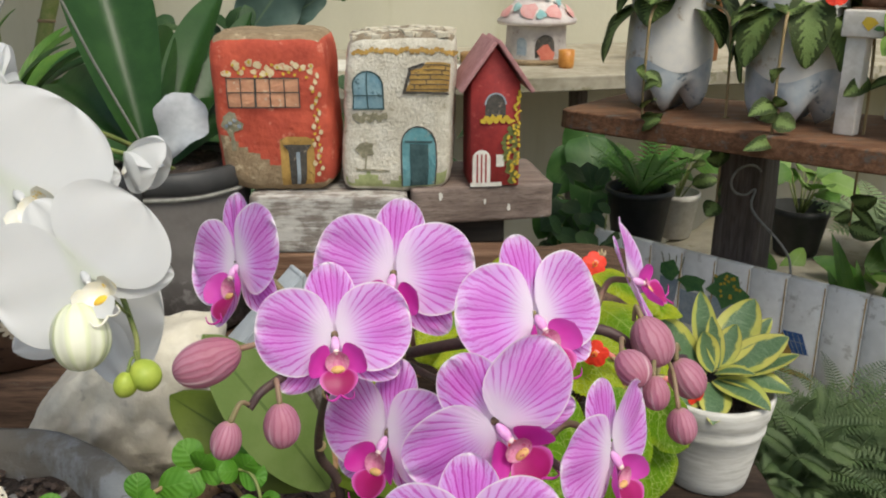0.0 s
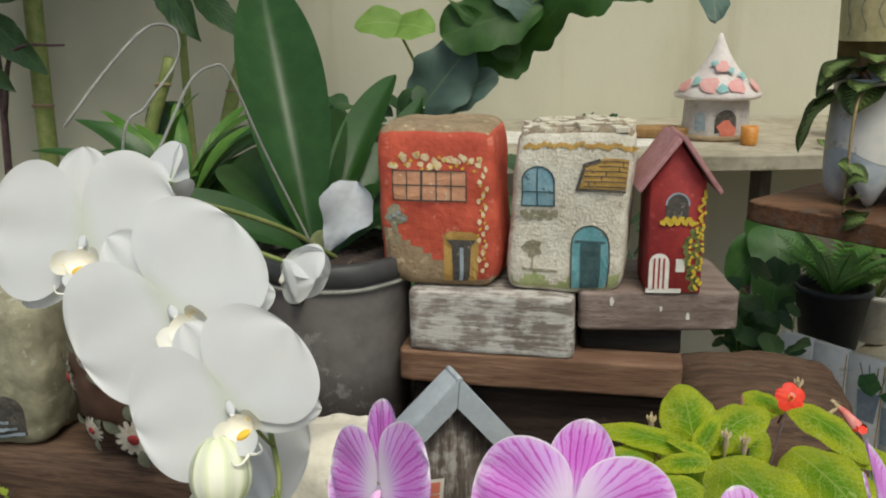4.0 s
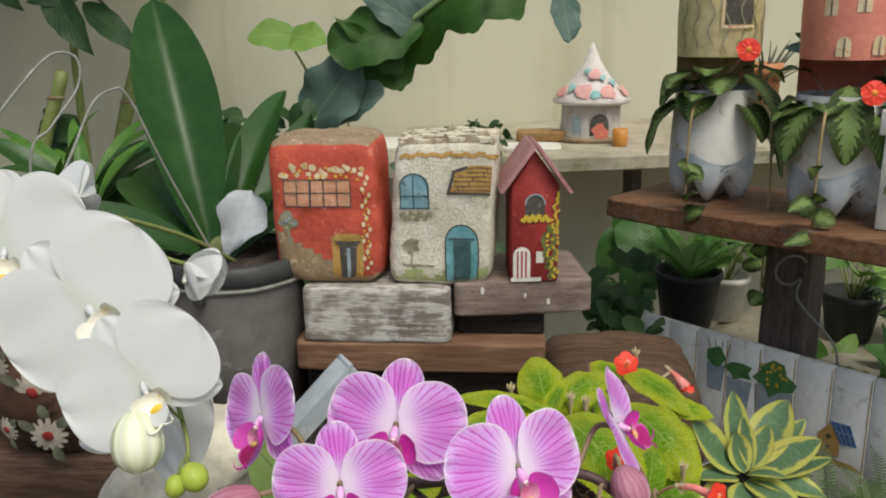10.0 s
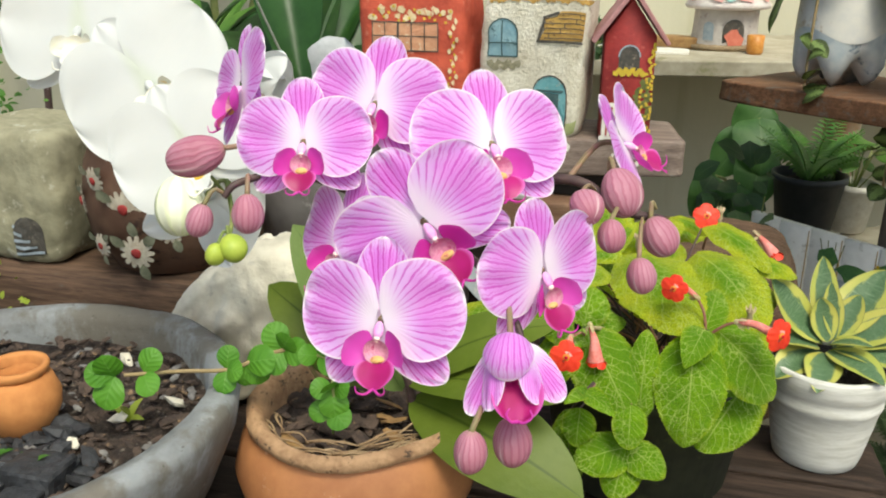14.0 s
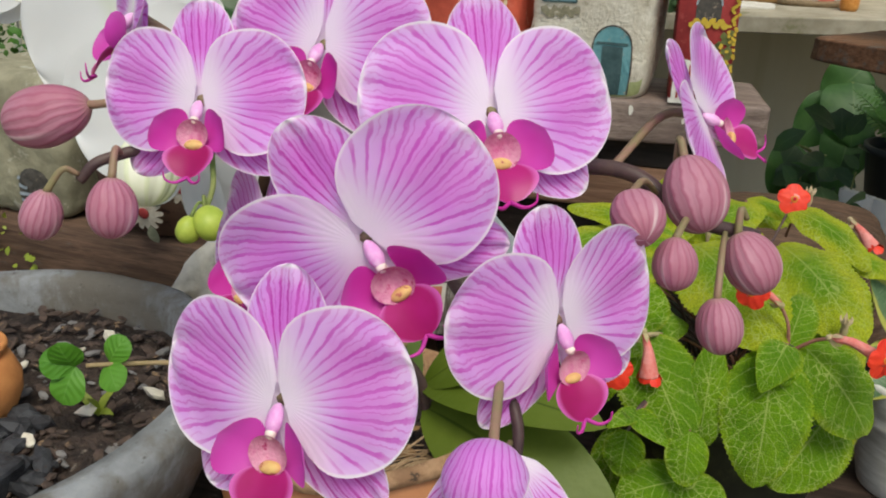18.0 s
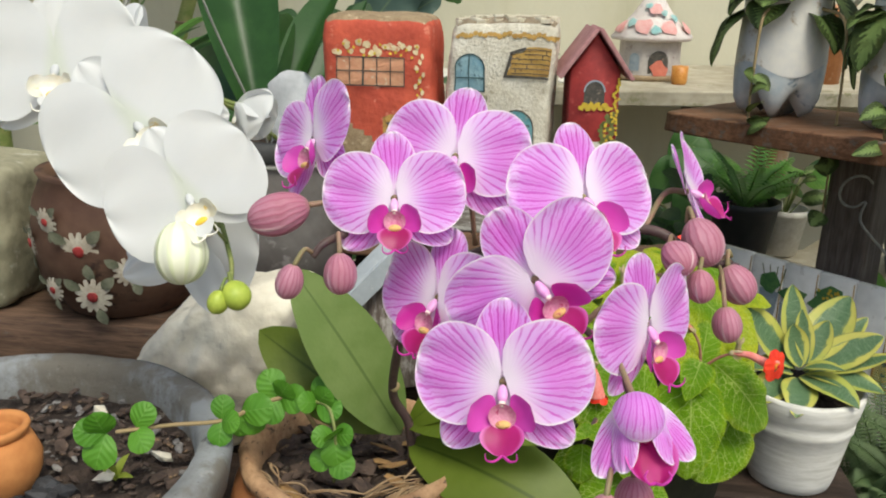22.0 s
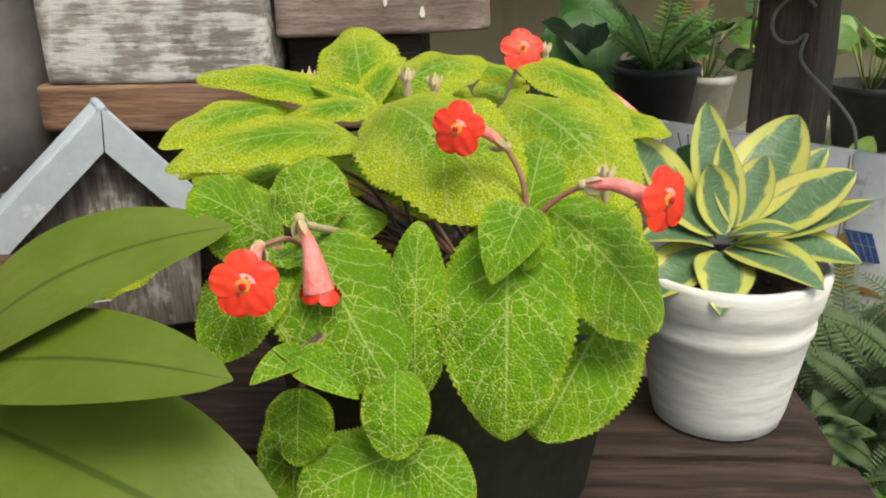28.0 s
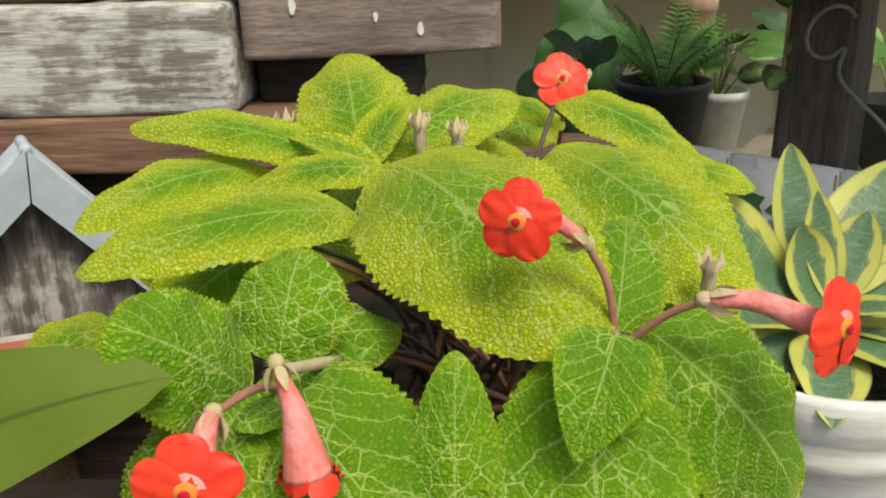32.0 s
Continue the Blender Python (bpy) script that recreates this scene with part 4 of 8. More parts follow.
painted(rs, on, "yellow_flecks", YELLOW, [dab(-0.27 + 0.0075 * i, 1.316 + random.uniform(-0.012, 0.012), 0.0022, 6, i) for i in range(16)] + [dab(-0.155 + random.uniform(-.006, .004), 1.19 + 0.008 * i, 0.002, 6, i) for i in range(13)], (), 0.0026)
painted(rs, on, "flower_trail", CREAM, [dab(-0.154 + 0.006 * math.sin(i * 2.1), 1.172 + 0.0085 * i, 0.003, 7, i, 1.4) for i in range(17)], (), 0.0018)
painted(rs, on, "tree", MOSSINK, [dab(-0.272, 1.243, 0.015, 11, 2)], [(line((-0.270, 1.205), (-0.272, 1.235)), 0.006)])
painted(rs, on, "tree_highlight", GREYDAB, [dab(-0.278 + 0.006 * i, 1.240 + 0.004 * (i % 3), 0.003, 6, i) for i in range(4)], (), 0.0026)

ws, on = stone("white_stone_house", (-0.126, 1.160, 1.146), (0.026, 1.31, 1.362), 33, 0.055, [STONEWHITE, ROOFDARK, MOSSY],
               lambda c, n: 1 if n.z > 0.5 else 2 if c.z < -0.82 + 0.08 * math.sin(9 * c.x) and n.y < -0.5 else 0,
               "brick-sized stone painted as a white house, flaked roof")
painted(ws, on, "window_glass", SKYBLUE, [arch_shape(-0.105, -0.064, 1.262, 1.312)])
painted(ws, on, "window_frame", TEALDARK, (), [(line((-0.105, 1.262), (-0.105, 1.295)), 0.002), (line((-0.064, 1.262), (-0.064, 1.295)), 0.002), (line((-0.085, 1.262), (-0.085, 1.31)), 0.0016), (line((-0.105, 1.280), (-0.064, 1.280)), 0.0016), (line((-0.105, 1.262), (-0.064, 1.262)), 0.002),
                                            ([(-0.0845 + 0.0205 * math.cos(math.pi * i / 10), 1.2915 + 0.0205 * math.sin(math.pi * i / 10)) for i in range(11)], 0.002)], 0.0026)
painted(ws, on, "window_plant", MOSSINK, [dab(-0.103 + 0.0065 * i, 1.252 - 0.004 * (i % 2), 0.0055, 7, i) for i in range(7)])
painted(ws, on, "brick_patch", OCHRE, [[(-0.036, 1.283), (0.030, 1.286), (0.031, 1.325), (-0.006, 1.324), (-0.012, 1.316), (-0.030, 1.313), (-0.028, 1.298)]])
painted(ws, on, "brick_joints", INK, (), [(line((-0.028 + (0.018 if k > 3 else 0), 1.288 + 0.0065 * k), (0.030, 1.289 + 0.0065 * k)), 0.0013) for k in range(6)] + [(line((-0.022 + 0.011 * k + 0.005 * (k % 2), 1.288 + 0.0065 * (k % 5)), (-0.022 + 0.011 * k + 0.005 * (k % 2), 1.2945 + 0.0065 * (k % 5)), 2), 0.0013) for k in range(5)] + [(line((-0.038, 1.284), (0.03, 1.283), 8), 0.0035), (line((-0.036, 1.284), (-0.028, 1.312), 4), 0.004), (line((-0.03, 1.314), (-0.008, 1.322), 4), 0.004)], 0.0026)
painted(ws, on, "door_frame", TEAL, [arch_shape(-0.040, 0.006, 1.150, 1.236)])
painted(ws, on, "door_leaf", TEALDARK, [rect(-0.029, -0.004, 1.150, 1.213)], [(line((-0.036, 1.216), (0.002, 1.216), 4), 0.003)], 0.0026)
painted(ws, on, "door_edge", INK, (), [(line((-0.041, 1.150), (-0.041, 1.214)), 0.0018), (line((0.007, 1.150), (0.007, 1.214)), 0.0018), ([(-0.017 + 0.0235 * math.cos(math.pi * i / 10), 1.2135 + 0.0235 * math.sin(math.pi * i / 10)) for i in range(11)], 0.0018)], 0.0022)
painted(ws, on, "tree", MOSSINK, [dab(-0.092, 1.205, 0.012, 10, 5)], [(line((-0.092, 1.176), (-0.092, 1.198)), 0.0025), (line((-0.105, 1.177), (-0.058, 1.176), 8), 0.003)])
# flaked shingles of the painted roof
bm = bmesh.new()
random.seed(9)
for i in range(8):
    for j in range(8):
        x, y = -0.118 + 0.0185 * i + random.uniform(-.008, .008) + 0.012, 1.174 + 0.0160 * j + random.uniform(-.007, .007)
        p = block_point(V((2 * (x - 0.012 + 0.126) / 0.152 - 1, 2 * (y - 1.16) / 0.15 - 1, 1)), (-0.126, 1.160, 1.146), (0.026, 1.31, 1.362), 0.25, 0.006, 33, 0.055)
        lathe_r = random.uniform(0.0045, 0.0125)
        vs = [bm.verts.new(p + V((lathe_r * math.cos(k * 1.05) * random.uniform(.8, 1.15), lathe_r * math.sin(k * 1.05) * random.uniform(.8, 1.1), random.uniform(0.0002, 0.0016)))) for k in range(6)]
        lo = [bm.verts.new(v.co - V((0, 0, 0.006))) for v in vs]
        bm.faces.new(vs)
        for k in range(6):
            bm.faces.new((vs[k], vs[(k + 1) % 6], lo[(k + 1) % 6], lo[k]))
flk = part("flaked_roof_paint", bm, plain("flaking whitish paint", (0.72, 0.68, 0.56), (0.55, 0.49, 0.36), 60, 0.8, 0.4), ws, "flaked whitish paint", False)
flk["kind"] = "stuff"
painted(ws, on, "ochre_fringe", OCHRE, [dab(-0.106 + 0.0068 * i, 1.340 + 0.002 * math.sin(i * 1.9), 0.0042, 7, i) for i in range(22)])
# grey cement house on the sleeper wall
gh, on = stone("grey_stone_house", (-0.900, 1.000, 0.943), (-0.715, 1.20, 1.148), 41, 0.02, [STONEGREY, STONEGREY], None, "mossy grey cement block painted as a house", 0.010)
painted(gh, on, "window_glass", TEALDARK, [arch_shape(-0.880, -0.832, 1.068, 1.117)])
painted(gh, on, "window_frame", TEAL, (), [(line((-0.882, 1.066), (-0.828, 1.066), 6), 0.006), (line((-0.881, 1.066), (-0.881, 1.098)), 0.004), (line((-0.831, 1.066), (-0.831, 1.098)), 0.004), (line((-0.856, 1.068), (-0.856, 1.116)), 0.003), (line((-0.88, 1.090), (-0.832, 1.090)), 0.003), ([(-0.856 + 0.024 * math.cos(math.pi * i / 10), 1.094 + 0.024 * math.sin(math.pi * i / 10)) for i in range(11)], 0.004)], 0.003)
painted(gh, on, "doorway", INK, [arch_shape(-0.793, -0.742, 0.958, 1.022)])
painted(gh, on, "stair", GREYDAB, (), [(line((-0.791, 0.964 + 0.011 * k), (-0.744 - 0.011 * k, 0.962 + 0.011 * k), 5), 0.005) for k in range(5)], 0.003)
painted(gh, on, "tree", OLIVE, [dab(-0.848, 1.010, 0.018, 11, 3)], [(line((-0.845, 0.956), (-0.848, 1.0)), 0.005)])

# ---- birdhouse ----
bh = thing("birdhouse", (0.087, 1.21, 1.152), "narrow dark red wooden birdhouse with painted flowers", "birdhouse")
BH = pose(0.087, 1.168, 1.152, 0, 0, 6)
bm = bmesh.new()
prof = [(-0.034, 0), (0.034, 0), (0.034, 0.142), (0, 0.190), (-0.034, 0.142)]
fr = [bm.verts.new((x, 0, z)) for x, z in prof]
bk = [bm.verts.new((x, 0.085, z)) for x, z in prof]
bm.faces.new(fr)
bm.faces.new(bk[::-1])
for k in range(5):
    bm.faces.new((fr[k], fr[(k + 1) % 5], bk[(k + 1) % 5], bk[k]))
bmesh.ops.bevel(bm, geom=list(bm.edges), offset=0.0015, segments=1, affect="EDGES")
bmesh.ops.transform(bm, matrix=BH, verts=bm.verts)
part("body", bm, BHRED, bh)
for sgn in (-1, 1):
    bm = bmesh.new()
    L = math.hypot(0.047, 0.065)
    a = math.degrees(math.atan2(0.072, 0.052))
    box(bm, (0, -0.014, 0), (L, 0.098, 0.006), BH @ pose(0, 0, 0.195, 0, a, 0) if sgn > 0 else BH @ pose(0, 0, 0.195, 0, -a, 0) @ Matrix.Diagonal((-1, 1, 1, 1)), 0.0012)
    for v in bm.verts:
        v.co.z += 0.0015 * math.sin(v.co.y * 160)
    part("roof_board", bm, BHROOF, bh)
onb = lambda x, z, off=0.0012: BH @ V((x, -off, z))
painted(bh, onb, "entrance_hole", INK, [arch_shape(-0.014, 0.014, 0.096, 0.128)])
painted(bh, onb, "entrance_rim", GREYDAB, (), [([(0.014 * math.cos(math.pi * i / 10), 0.114 + 0.015 * math.sin(math.pi * i / 10)) for i in range(11)], 0.0022)], 0.002)
painted(bh, onb, "flower_box", YELLOW, [dab(-0.017 + 0.0045 * i, 0.092 + 0.004 * (i % 2), 0.0042, 7, i) for i in range(9)], (), 0.0025)
painted(bh, onb, "white_door", WHITEPAINT, [arch_shape(-0.031, -0.006, 0.004, 0.052)])
painted(bh, onb, "door_bars", BHRED, (), [(line((x, 0.006), (x, 0.046)), 0.0022) for x in (-0.0245, -0.0185, -0.0125)], 0.002)
painted(bh, onb, "little_window", WHITEPAINT, [rect(0.002, 0.013, 0.028, 0.045)], [(line((-0.034, 0.003), (0.01, 0.003)), 0.006)])
random.seed(12)
vine = [(0.036 - 0.020 * random.random() * (1 - abs(z - 0.05) / 0.1) - 0.004, z) for z in [0.006 + 0.0022 * i for i in range(58)]]
painted(bh, onb, "climbing_leaves", OLIVE, [dab(x - 0.004 * random.random(), z, 0.0042, 7, i) for i, (x, z) in enumerate(vine) if z < 0.085])
painted(bh, onb, "climbing_bloom_trail", YELLOW, [dab(x + 0.002, z, 0.0022, 6, i) for i, (x, z) in enumerate(vine)], (), 0.0026)

# ---- small gabled house with a tin roof ----
gb = thing("gabled_toy_house", (-0.18, 1.08, 0.838), "small brown wooden house with a grey-blue folded tin roof", "toy house")
GB = pose(-0.203, 1.092, 0.824, 0, 0, 32) @ pose(0, 0, 0, 0, 5, 0)
bm = bmesh.new()
prof = [(-0.088, 0), (0.088, 0), (0.088, 0.122), (0, 0.212), (-0.088, 0.122)]
fr = [bm.verts.new((x, 0, z)) for x, z in prof]
bk = [bm.verts.new((x, 0.014, z)) for x, z in prof]
bm.faces.new(fr)
bm.faces.new(bk[::-1])
for k in range(5):
    bm.faces.new((fr[k], fr[(k + 1) % 5], bk[(k + 1) % 5], bk[k]))
bmesh.ops.bevel(bm, geom=list(bm.edges), offset=0.002, segments=1, affect="EDGES")
bmesh.ops.transform(bm, matrix=GB, verts=bm.verts)
part("body", bm, HOUSEWOOD, gb)
for sgn in (-1, 1):
    flip = Matrix.Diagonal((sgn, 1, 1, 1))
    slope = GB @ flip @ pose(0, 0, 0.226, 0, 46, 0)
    part("roof_sheet", box(bmesh.new(), (0, -0.024, 0), (0.162, 0.016, 0.004), slope, 0.0012), TIN, gb)
    bm = bmesh.new()
    rim = [(sgn * x, z) for x, z in ((0.0006, 0.2285), (0.1145, 0.1105), (0.0950, 0.0920), (0.0006, 0.1890))]
    fr, bk = ([bm.verts.new(GB @ V((x, y, z))) for x, z in rim] for y in (-0.0268, -0.0243))
    for ring in (fr, bk[::-1], *((fr[k], fr[(k + 1) % 4], bk[(k + 1) % 4], bk[k]) for k in range(4))):
        bm.faces.new(ring)
    part("roof_lip", bm, TIN, gb, "folded front edge of the tin roof", smooth=False)
part("ridge", tube(bmesh.new(), [GB @ V((0, -0.026, 0.228)), GB @ V((0, 0.014, 0.228))], 0.0045, seg=8), TIN, gb)
ong = lambda x, z, off=0.0015: GB @ V((x, -off, z))
painted(gb, ong, "window_frame", WHITEPAINT, [rect(-0.068, 0.0, 0.036, 0.078)])
painted(gb, ong, "window_panes", CORAL, [rect(-0.063 + 0.031 * i, -0.037 + 0.031 * i, 0.040 + 0.018 * j, 0.056 + 0.018 * j) for i in range(2) for j in range(2)], (), 0.003)

# ---- hut on the ledge ----
hut = thing("clay_hut", (0.306, 2.80, 1.12), "little round white clay hut with a pink and teal spotted roof", "clay house")
HC = (0.306, 2.84, 1.12)
bm = bmesh.new()
rg = lathe(bm, [(0.10, 0.0), (0.102, 0.02), (0.097, 0.06), (0.096, 0.128)], HC, 28, 0.002, 2)
cap(bm, rg[0])
part("wall", bm, plain("stained white clay", (0.58, 0.54, 0.50), (0.42, 0.38, 0.36), 14, 0.85, 0.4, speck=(0.30, 0.24, 0.22)), hut)
bm = bmesh.new()
rg = lathe(bm, [(0.10, 0.120), (0.124, 0.122), (0.128, 0.134), (0.100, 0.158), (0.062, 0.205), (0.030, 0.250), (0.012, 0.290), (0.003, 0.312)], HC, 28, 0.003, 4)
cap(bm, rg[-1])
part("roof", bm, plain("chalky white roof", (0.72, 0.68, 0.64), (0.60, 0.52, 0.50), 20, 0.7, 0.2), hut)
for k, (a, h, r, mt) in enumerate(((-1.9, 0.165, 0.028, FADEPINK), (-1.15, 0.162, 0.026, FADEPINK), (-1.5, 0.215, 0.020, FADEPINK), (-1.55, 0.155, 0.016, FADETEAL), (-2.35, 0.175, 0.016, FADETEAL), (-0.8, 0.19, 0.014, FADETEAL), (-1.2, 0.205, 0.012, FADETEAL), (-1.9, 0.225, 0.011, FADETEAL), (-2.7, 0.16, 0.024, FADEPINK), (-0.4, 0.16, 0.024, FADEPINK))):
    R = 0.128 - (h - 0.134) * 0.80
    bm = bmesh.new()
    cc = V((HC[0] + R * math.cos(a), HC[1] + R * math.sin(a), HC[2] + h))
    nn = V((math.cos(a), math.sin(a), 0.75)).normalized()
    s1 = nn.cross(V((0, 0, 1))).normalized()
    s2 = s1.cross(nn)
    ring = [bm.verts.new(cc + nn * 0.003 + (s1 * math.cos(6.283 * q / 9) + s2 * math.sin(6.283 * q / 9)) * r * (1 + 0.2 * math.sin(q * 2.3 + k))) for q in range(9)]
    mid = bm.verts.new(cc + nn * 0.009)
    for q in range(9):
        bm.faces.new((ring[q], ring[(q + 1) % 9], mid))
    part("roof_spot", bm, mt, hut)
onh = lambda x, z, off=0.003: V((HC[0] + 0.1 * math.sin(x / 0.1), HC[1] - (0.1 + off) * math.cos(x / 0.1), HC[2] + z))
painted(hut, onh, "doorway", INK, [arch_shape(-0.012, 0.052, 0.006, 0.094)])
painted(hut, onh, "red_flower", CORAL, [dab(0.022, 0.038, 0.026, 9, 2)], (), 0.006)
painted(hut, onh, "grey_window", GREYDAB, [arch_shape(-0.075, -0.04, 0.03, 0.085)], (), 0.004)
bm = bmesh.new()
rg = lathe(bm, [(0.112, 0.0), (0.118, 0.012), (0.10, 0.018)], HC, 24, 0.002, 6)
cap(bm, rg[0])
part("base", bm, STONETAN, hut)
bm = bmesh.new()
rg = lathe(bm, [(0.020, 0.0), (0.024, 0.01), (0.025, 0.055), (0.022, 0.055), (0.020, 0.012)], (0.385, 2.68, 1.12), 16)
cap(bm, rg[0])
cap(bm, rg[-1])
solo("amber_cup", bm, plain("amber clay", (0.50, 0.19, 0.03), (0.62, 0.30, 0.08), 40, 0.4, 0.1), (0.385, 2.68, 1.12), "small amber cup on the ledge", "cup")
for k, (x0, y0, x1, y1, z1, mt, lab) in enumerate(((-0.55, 2.62, -0.02, 2.86, 1.128, WHITEPAINT, "flat white sheet lying on the ledge"), (0.02, 2.60, 0.20, 2.74, 1.127, WHITEPAINT, "pale scrap of board on the ledge"), (0.06, 2.78, 0.24, 2.86, 1.155, DRYLEAF, "curled brown dead leaf on the ledge"))):
    bm = rough_block((x0, y0, 1.119), (x1, y1, z1), 10, 0.2, 0.004, 60 + k)
    solo("loose_sheet" if k < 2 else "dead_leaf", bm, mt, (x0, y0, 1.12), lab, "sheet" if k < 2 else "leaf")
bm = bmesh.new()
rg = lathe(bm, [(0.055, 0), (0.055, 0.185), (0.049, 0.185), (0.049, 0.06)], (0.70, 2.86, 1.12), 20)
cap(bm, rg[0]); cap(bm, rg[-1])
solo("coral_pot", bm, CORAL, (0.70, 2.86, 1.12), "tall narrow coral pot on the ledge", "pot", "pots on the ledge")
bm = bmesh.new()
rg = lathe(bm, [(0.055, 0), (0.065, 0.20), (0.072, 0.20), (0.072, 0.24), (0.060, 0.24), (0.055, 0.1)], (0.85, 2.88, 1.12), 20)
cap(bm, rg[0]); cap(bm, rg[-1])
solo("terracotta_pot", bm, TERRACOTTA, (0.85, 2.88, 1.12), "tall terracotta pot with a spiky plant in it", "pot", "pots on the ledge")

# ---- shelf on a post, with bottle planters and a small white stand ----
shelf = thing("plank_shelf", (0.6, 1.6, 0.0), "thick reddish-brown plank shelf on grey posts", "shelf")
bm = rough_block((0.0, 0.0, 1.148), (1.7, 0.30, 1.186), 20, 0.08, 0.003, 51)
bmesh.ops.transform(bm, matrix=SH, verts=bm.verts)
top = part("board", bm, SHELFWOOD, shelf)
for x in (0.24, 1.35):
    bm = rough_block((x, 0.20, 0.0), (x + 0.085, 0.285, 1.13), 10, 0.1, 0.003, 52)
    bmesh.ops.transform(bm, matrix=SH, verts=bm.verts)
    part("post", bm, POSTWOOD, shelf)


def bottle(name, c, low, high, hole, label, seed):
    th = thing(name, c, label, "planter", "bottle planters")
    bm = bmesh.new()
    R, seg = 0.077, 40
    rings = []
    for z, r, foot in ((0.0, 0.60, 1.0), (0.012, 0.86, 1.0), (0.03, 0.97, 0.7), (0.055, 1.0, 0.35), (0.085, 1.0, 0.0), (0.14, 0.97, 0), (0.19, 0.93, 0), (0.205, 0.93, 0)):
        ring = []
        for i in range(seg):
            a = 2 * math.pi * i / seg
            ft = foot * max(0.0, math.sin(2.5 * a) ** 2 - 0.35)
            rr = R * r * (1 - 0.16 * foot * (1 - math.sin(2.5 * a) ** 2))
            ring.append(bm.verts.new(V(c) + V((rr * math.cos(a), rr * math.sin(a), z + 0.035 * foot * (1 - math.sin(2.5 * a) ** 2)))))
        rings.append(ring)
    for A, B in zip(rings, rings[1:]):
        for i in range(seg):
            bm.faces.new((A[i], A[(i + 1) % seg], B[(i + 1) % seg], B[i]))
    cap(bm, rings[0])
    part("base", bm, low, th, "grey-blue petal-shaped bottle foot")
    bm = bmesh.new()
    lathe(bm, [(R * 1.006, 0.085), (R * 0.998, 0.11), (R * 0.978, 0.14), (R * 0.938, 0.19), (R * 0.938, 0.204)], c, seg)
    for v in bm.verts:
        if v.co.z < c[2] + 0.1:
            v.co.z += 0.012 * math.sin(3 * math.atan2(v.co.y - c[1], v.co.x - c[0]) + seed)
    part("white_band", bm, BOTTLEWHITE, th, "chipped white paint")
    bm = bmesh.new()
    rg = lathe(bm, [(R * 0.95, 0.262), (R * 0.97, 0.33), (R * 0.95, 0.39), (R * 0.78, 0.435), (R * 0.45, 0.462), (R * 0.1, 0.470)], c, seg, 0.001, seed)
    cap(bm, rg[-1])
    part("tower", bm, high, th)
    bm = bmesh.new()
    for a0, a1 in ((0.25, 2.9),):
        for i in range(16):
            t0, t1 = a0 + (a1 - a0) * i / 16, a0 + (a1 - a0) * (i + 1) / 16
            q = [V(c) + V((R * 0.94 * math.cos(t), R * 0.94 * math.sin(t), z)) for t, z in ((t0, 0.20), (t1, 0.20), (t1, 0.268), (t0, 0.268))]
            bm.faces.new([bm.verts.new(p) for p in q])
    part("back_strip", bm, high, th)
    bm = bmesh.new()
    rg = lathe(bm, [(0.001, 0.165), (R * 0.9, 0.168)], c, seg, 0.004, seed)
    part("soil", bm, POTSOIL, th)
    onc = lambda x, z, off=0.002: V((c[0] + R * 0.97 * math.sin(x / R), c[1] - (R * 0.97 + off) * math.cos(x / R), c[2] + z))
    if hole:
        for k in range(7):
            x = -0.09 + 0.028 * k
            painted(th, onc, "painted_twig", MOSSINK, (), [([(x + 0.006 * math.sin(i * 1.3 + k), 0.27 + 0.012 * i + 0.006 * (k % 3)) for i in range(8)], 0.0028)], 0.003)
        painted(th, onc, "dark_window", INK, [arch_shape(-0.010, 0.042, 0.318, 0.392)])
        painted(th, onc, "window_edge", CREAM, (), [(line((-0.014, 0.314), (0.046, 0.314), 6), 0.005), (line((-0.014, 0.314), (-0.014, 0.37)), 0.005)], 0.004)
    else:
        for x, z in ((-0.07, 0.33), (-0.02, 0.335), (0.035, 0.335), (-0.045, 0.268), (0.01, 0.27)):
            painted(th, onc, "painted_window", CREAM, [arch_shape(x, x + 0.022, z, z + 0.03)])
            painted(th, onc, "window_cross", INK, (), [(line((x + 0.011, z), (x + 0.011, z + 0.028)), 0.002)], 0.004)
    return th


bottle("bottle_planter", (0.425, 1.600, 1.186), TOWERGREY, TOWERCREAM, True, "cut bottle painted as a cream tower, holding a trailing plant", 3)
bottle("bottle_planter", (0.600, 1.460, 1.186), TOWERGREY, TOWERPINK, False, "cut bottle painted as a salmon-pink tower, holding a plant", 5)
st = thing("white_plant_stand", (0.72, 1.33, 1.186), "small chipped white wooden stand with painted flowers", "stand")
SM = pose(0.645, 1.365, 1.186, 0, 0, -40.1)
for x, y in ((0, -0.02), (0.15, -0.02), (0.0, 0.16), (0.15, 0.16)):
    part("leg", box(bmesh.new(), (x, y, 0), (x + 0.030, y + 0.022, 0.155), SM @ Matrix.Shear("XZ", 4, (0.16 if x == 0 else -0.05, 0)), 0.002), WHITEPAINT, st)
part("front_rail", box(bmesh.new(), (-0.01, -0.028, 0.150), (0.21, -0.006, 0.190), SM, 0.003), WHITEPAINT, st)
part("back_rail", box(bmesh.new(), (0.0, 0.165, 0.150), (0.20, 0.187, 0.190), SM, 0.003), WHITEPAINT, st)
part("seat_board", box(bmesh.new(), (-0.005, -0.005, 0.178), (0.205, 0.165, 0.192), SM, 0.002), wood("brown stand seat", (0.12, 0.07, 0.04), (0.22, 0.13, 0.08)), st, "brown board")
ons = lambda x, z, off=0.0015: SM @ V((x, -0.028 - off, z))
for k, (x, z, q) in enumerate(((0.03, 0.172, 0.010), (0.15, 0.172, 0.008))):
    painted(st, ons, "painted_flower", YELLOW, [dab(x, z, q, 8, k + 1)])
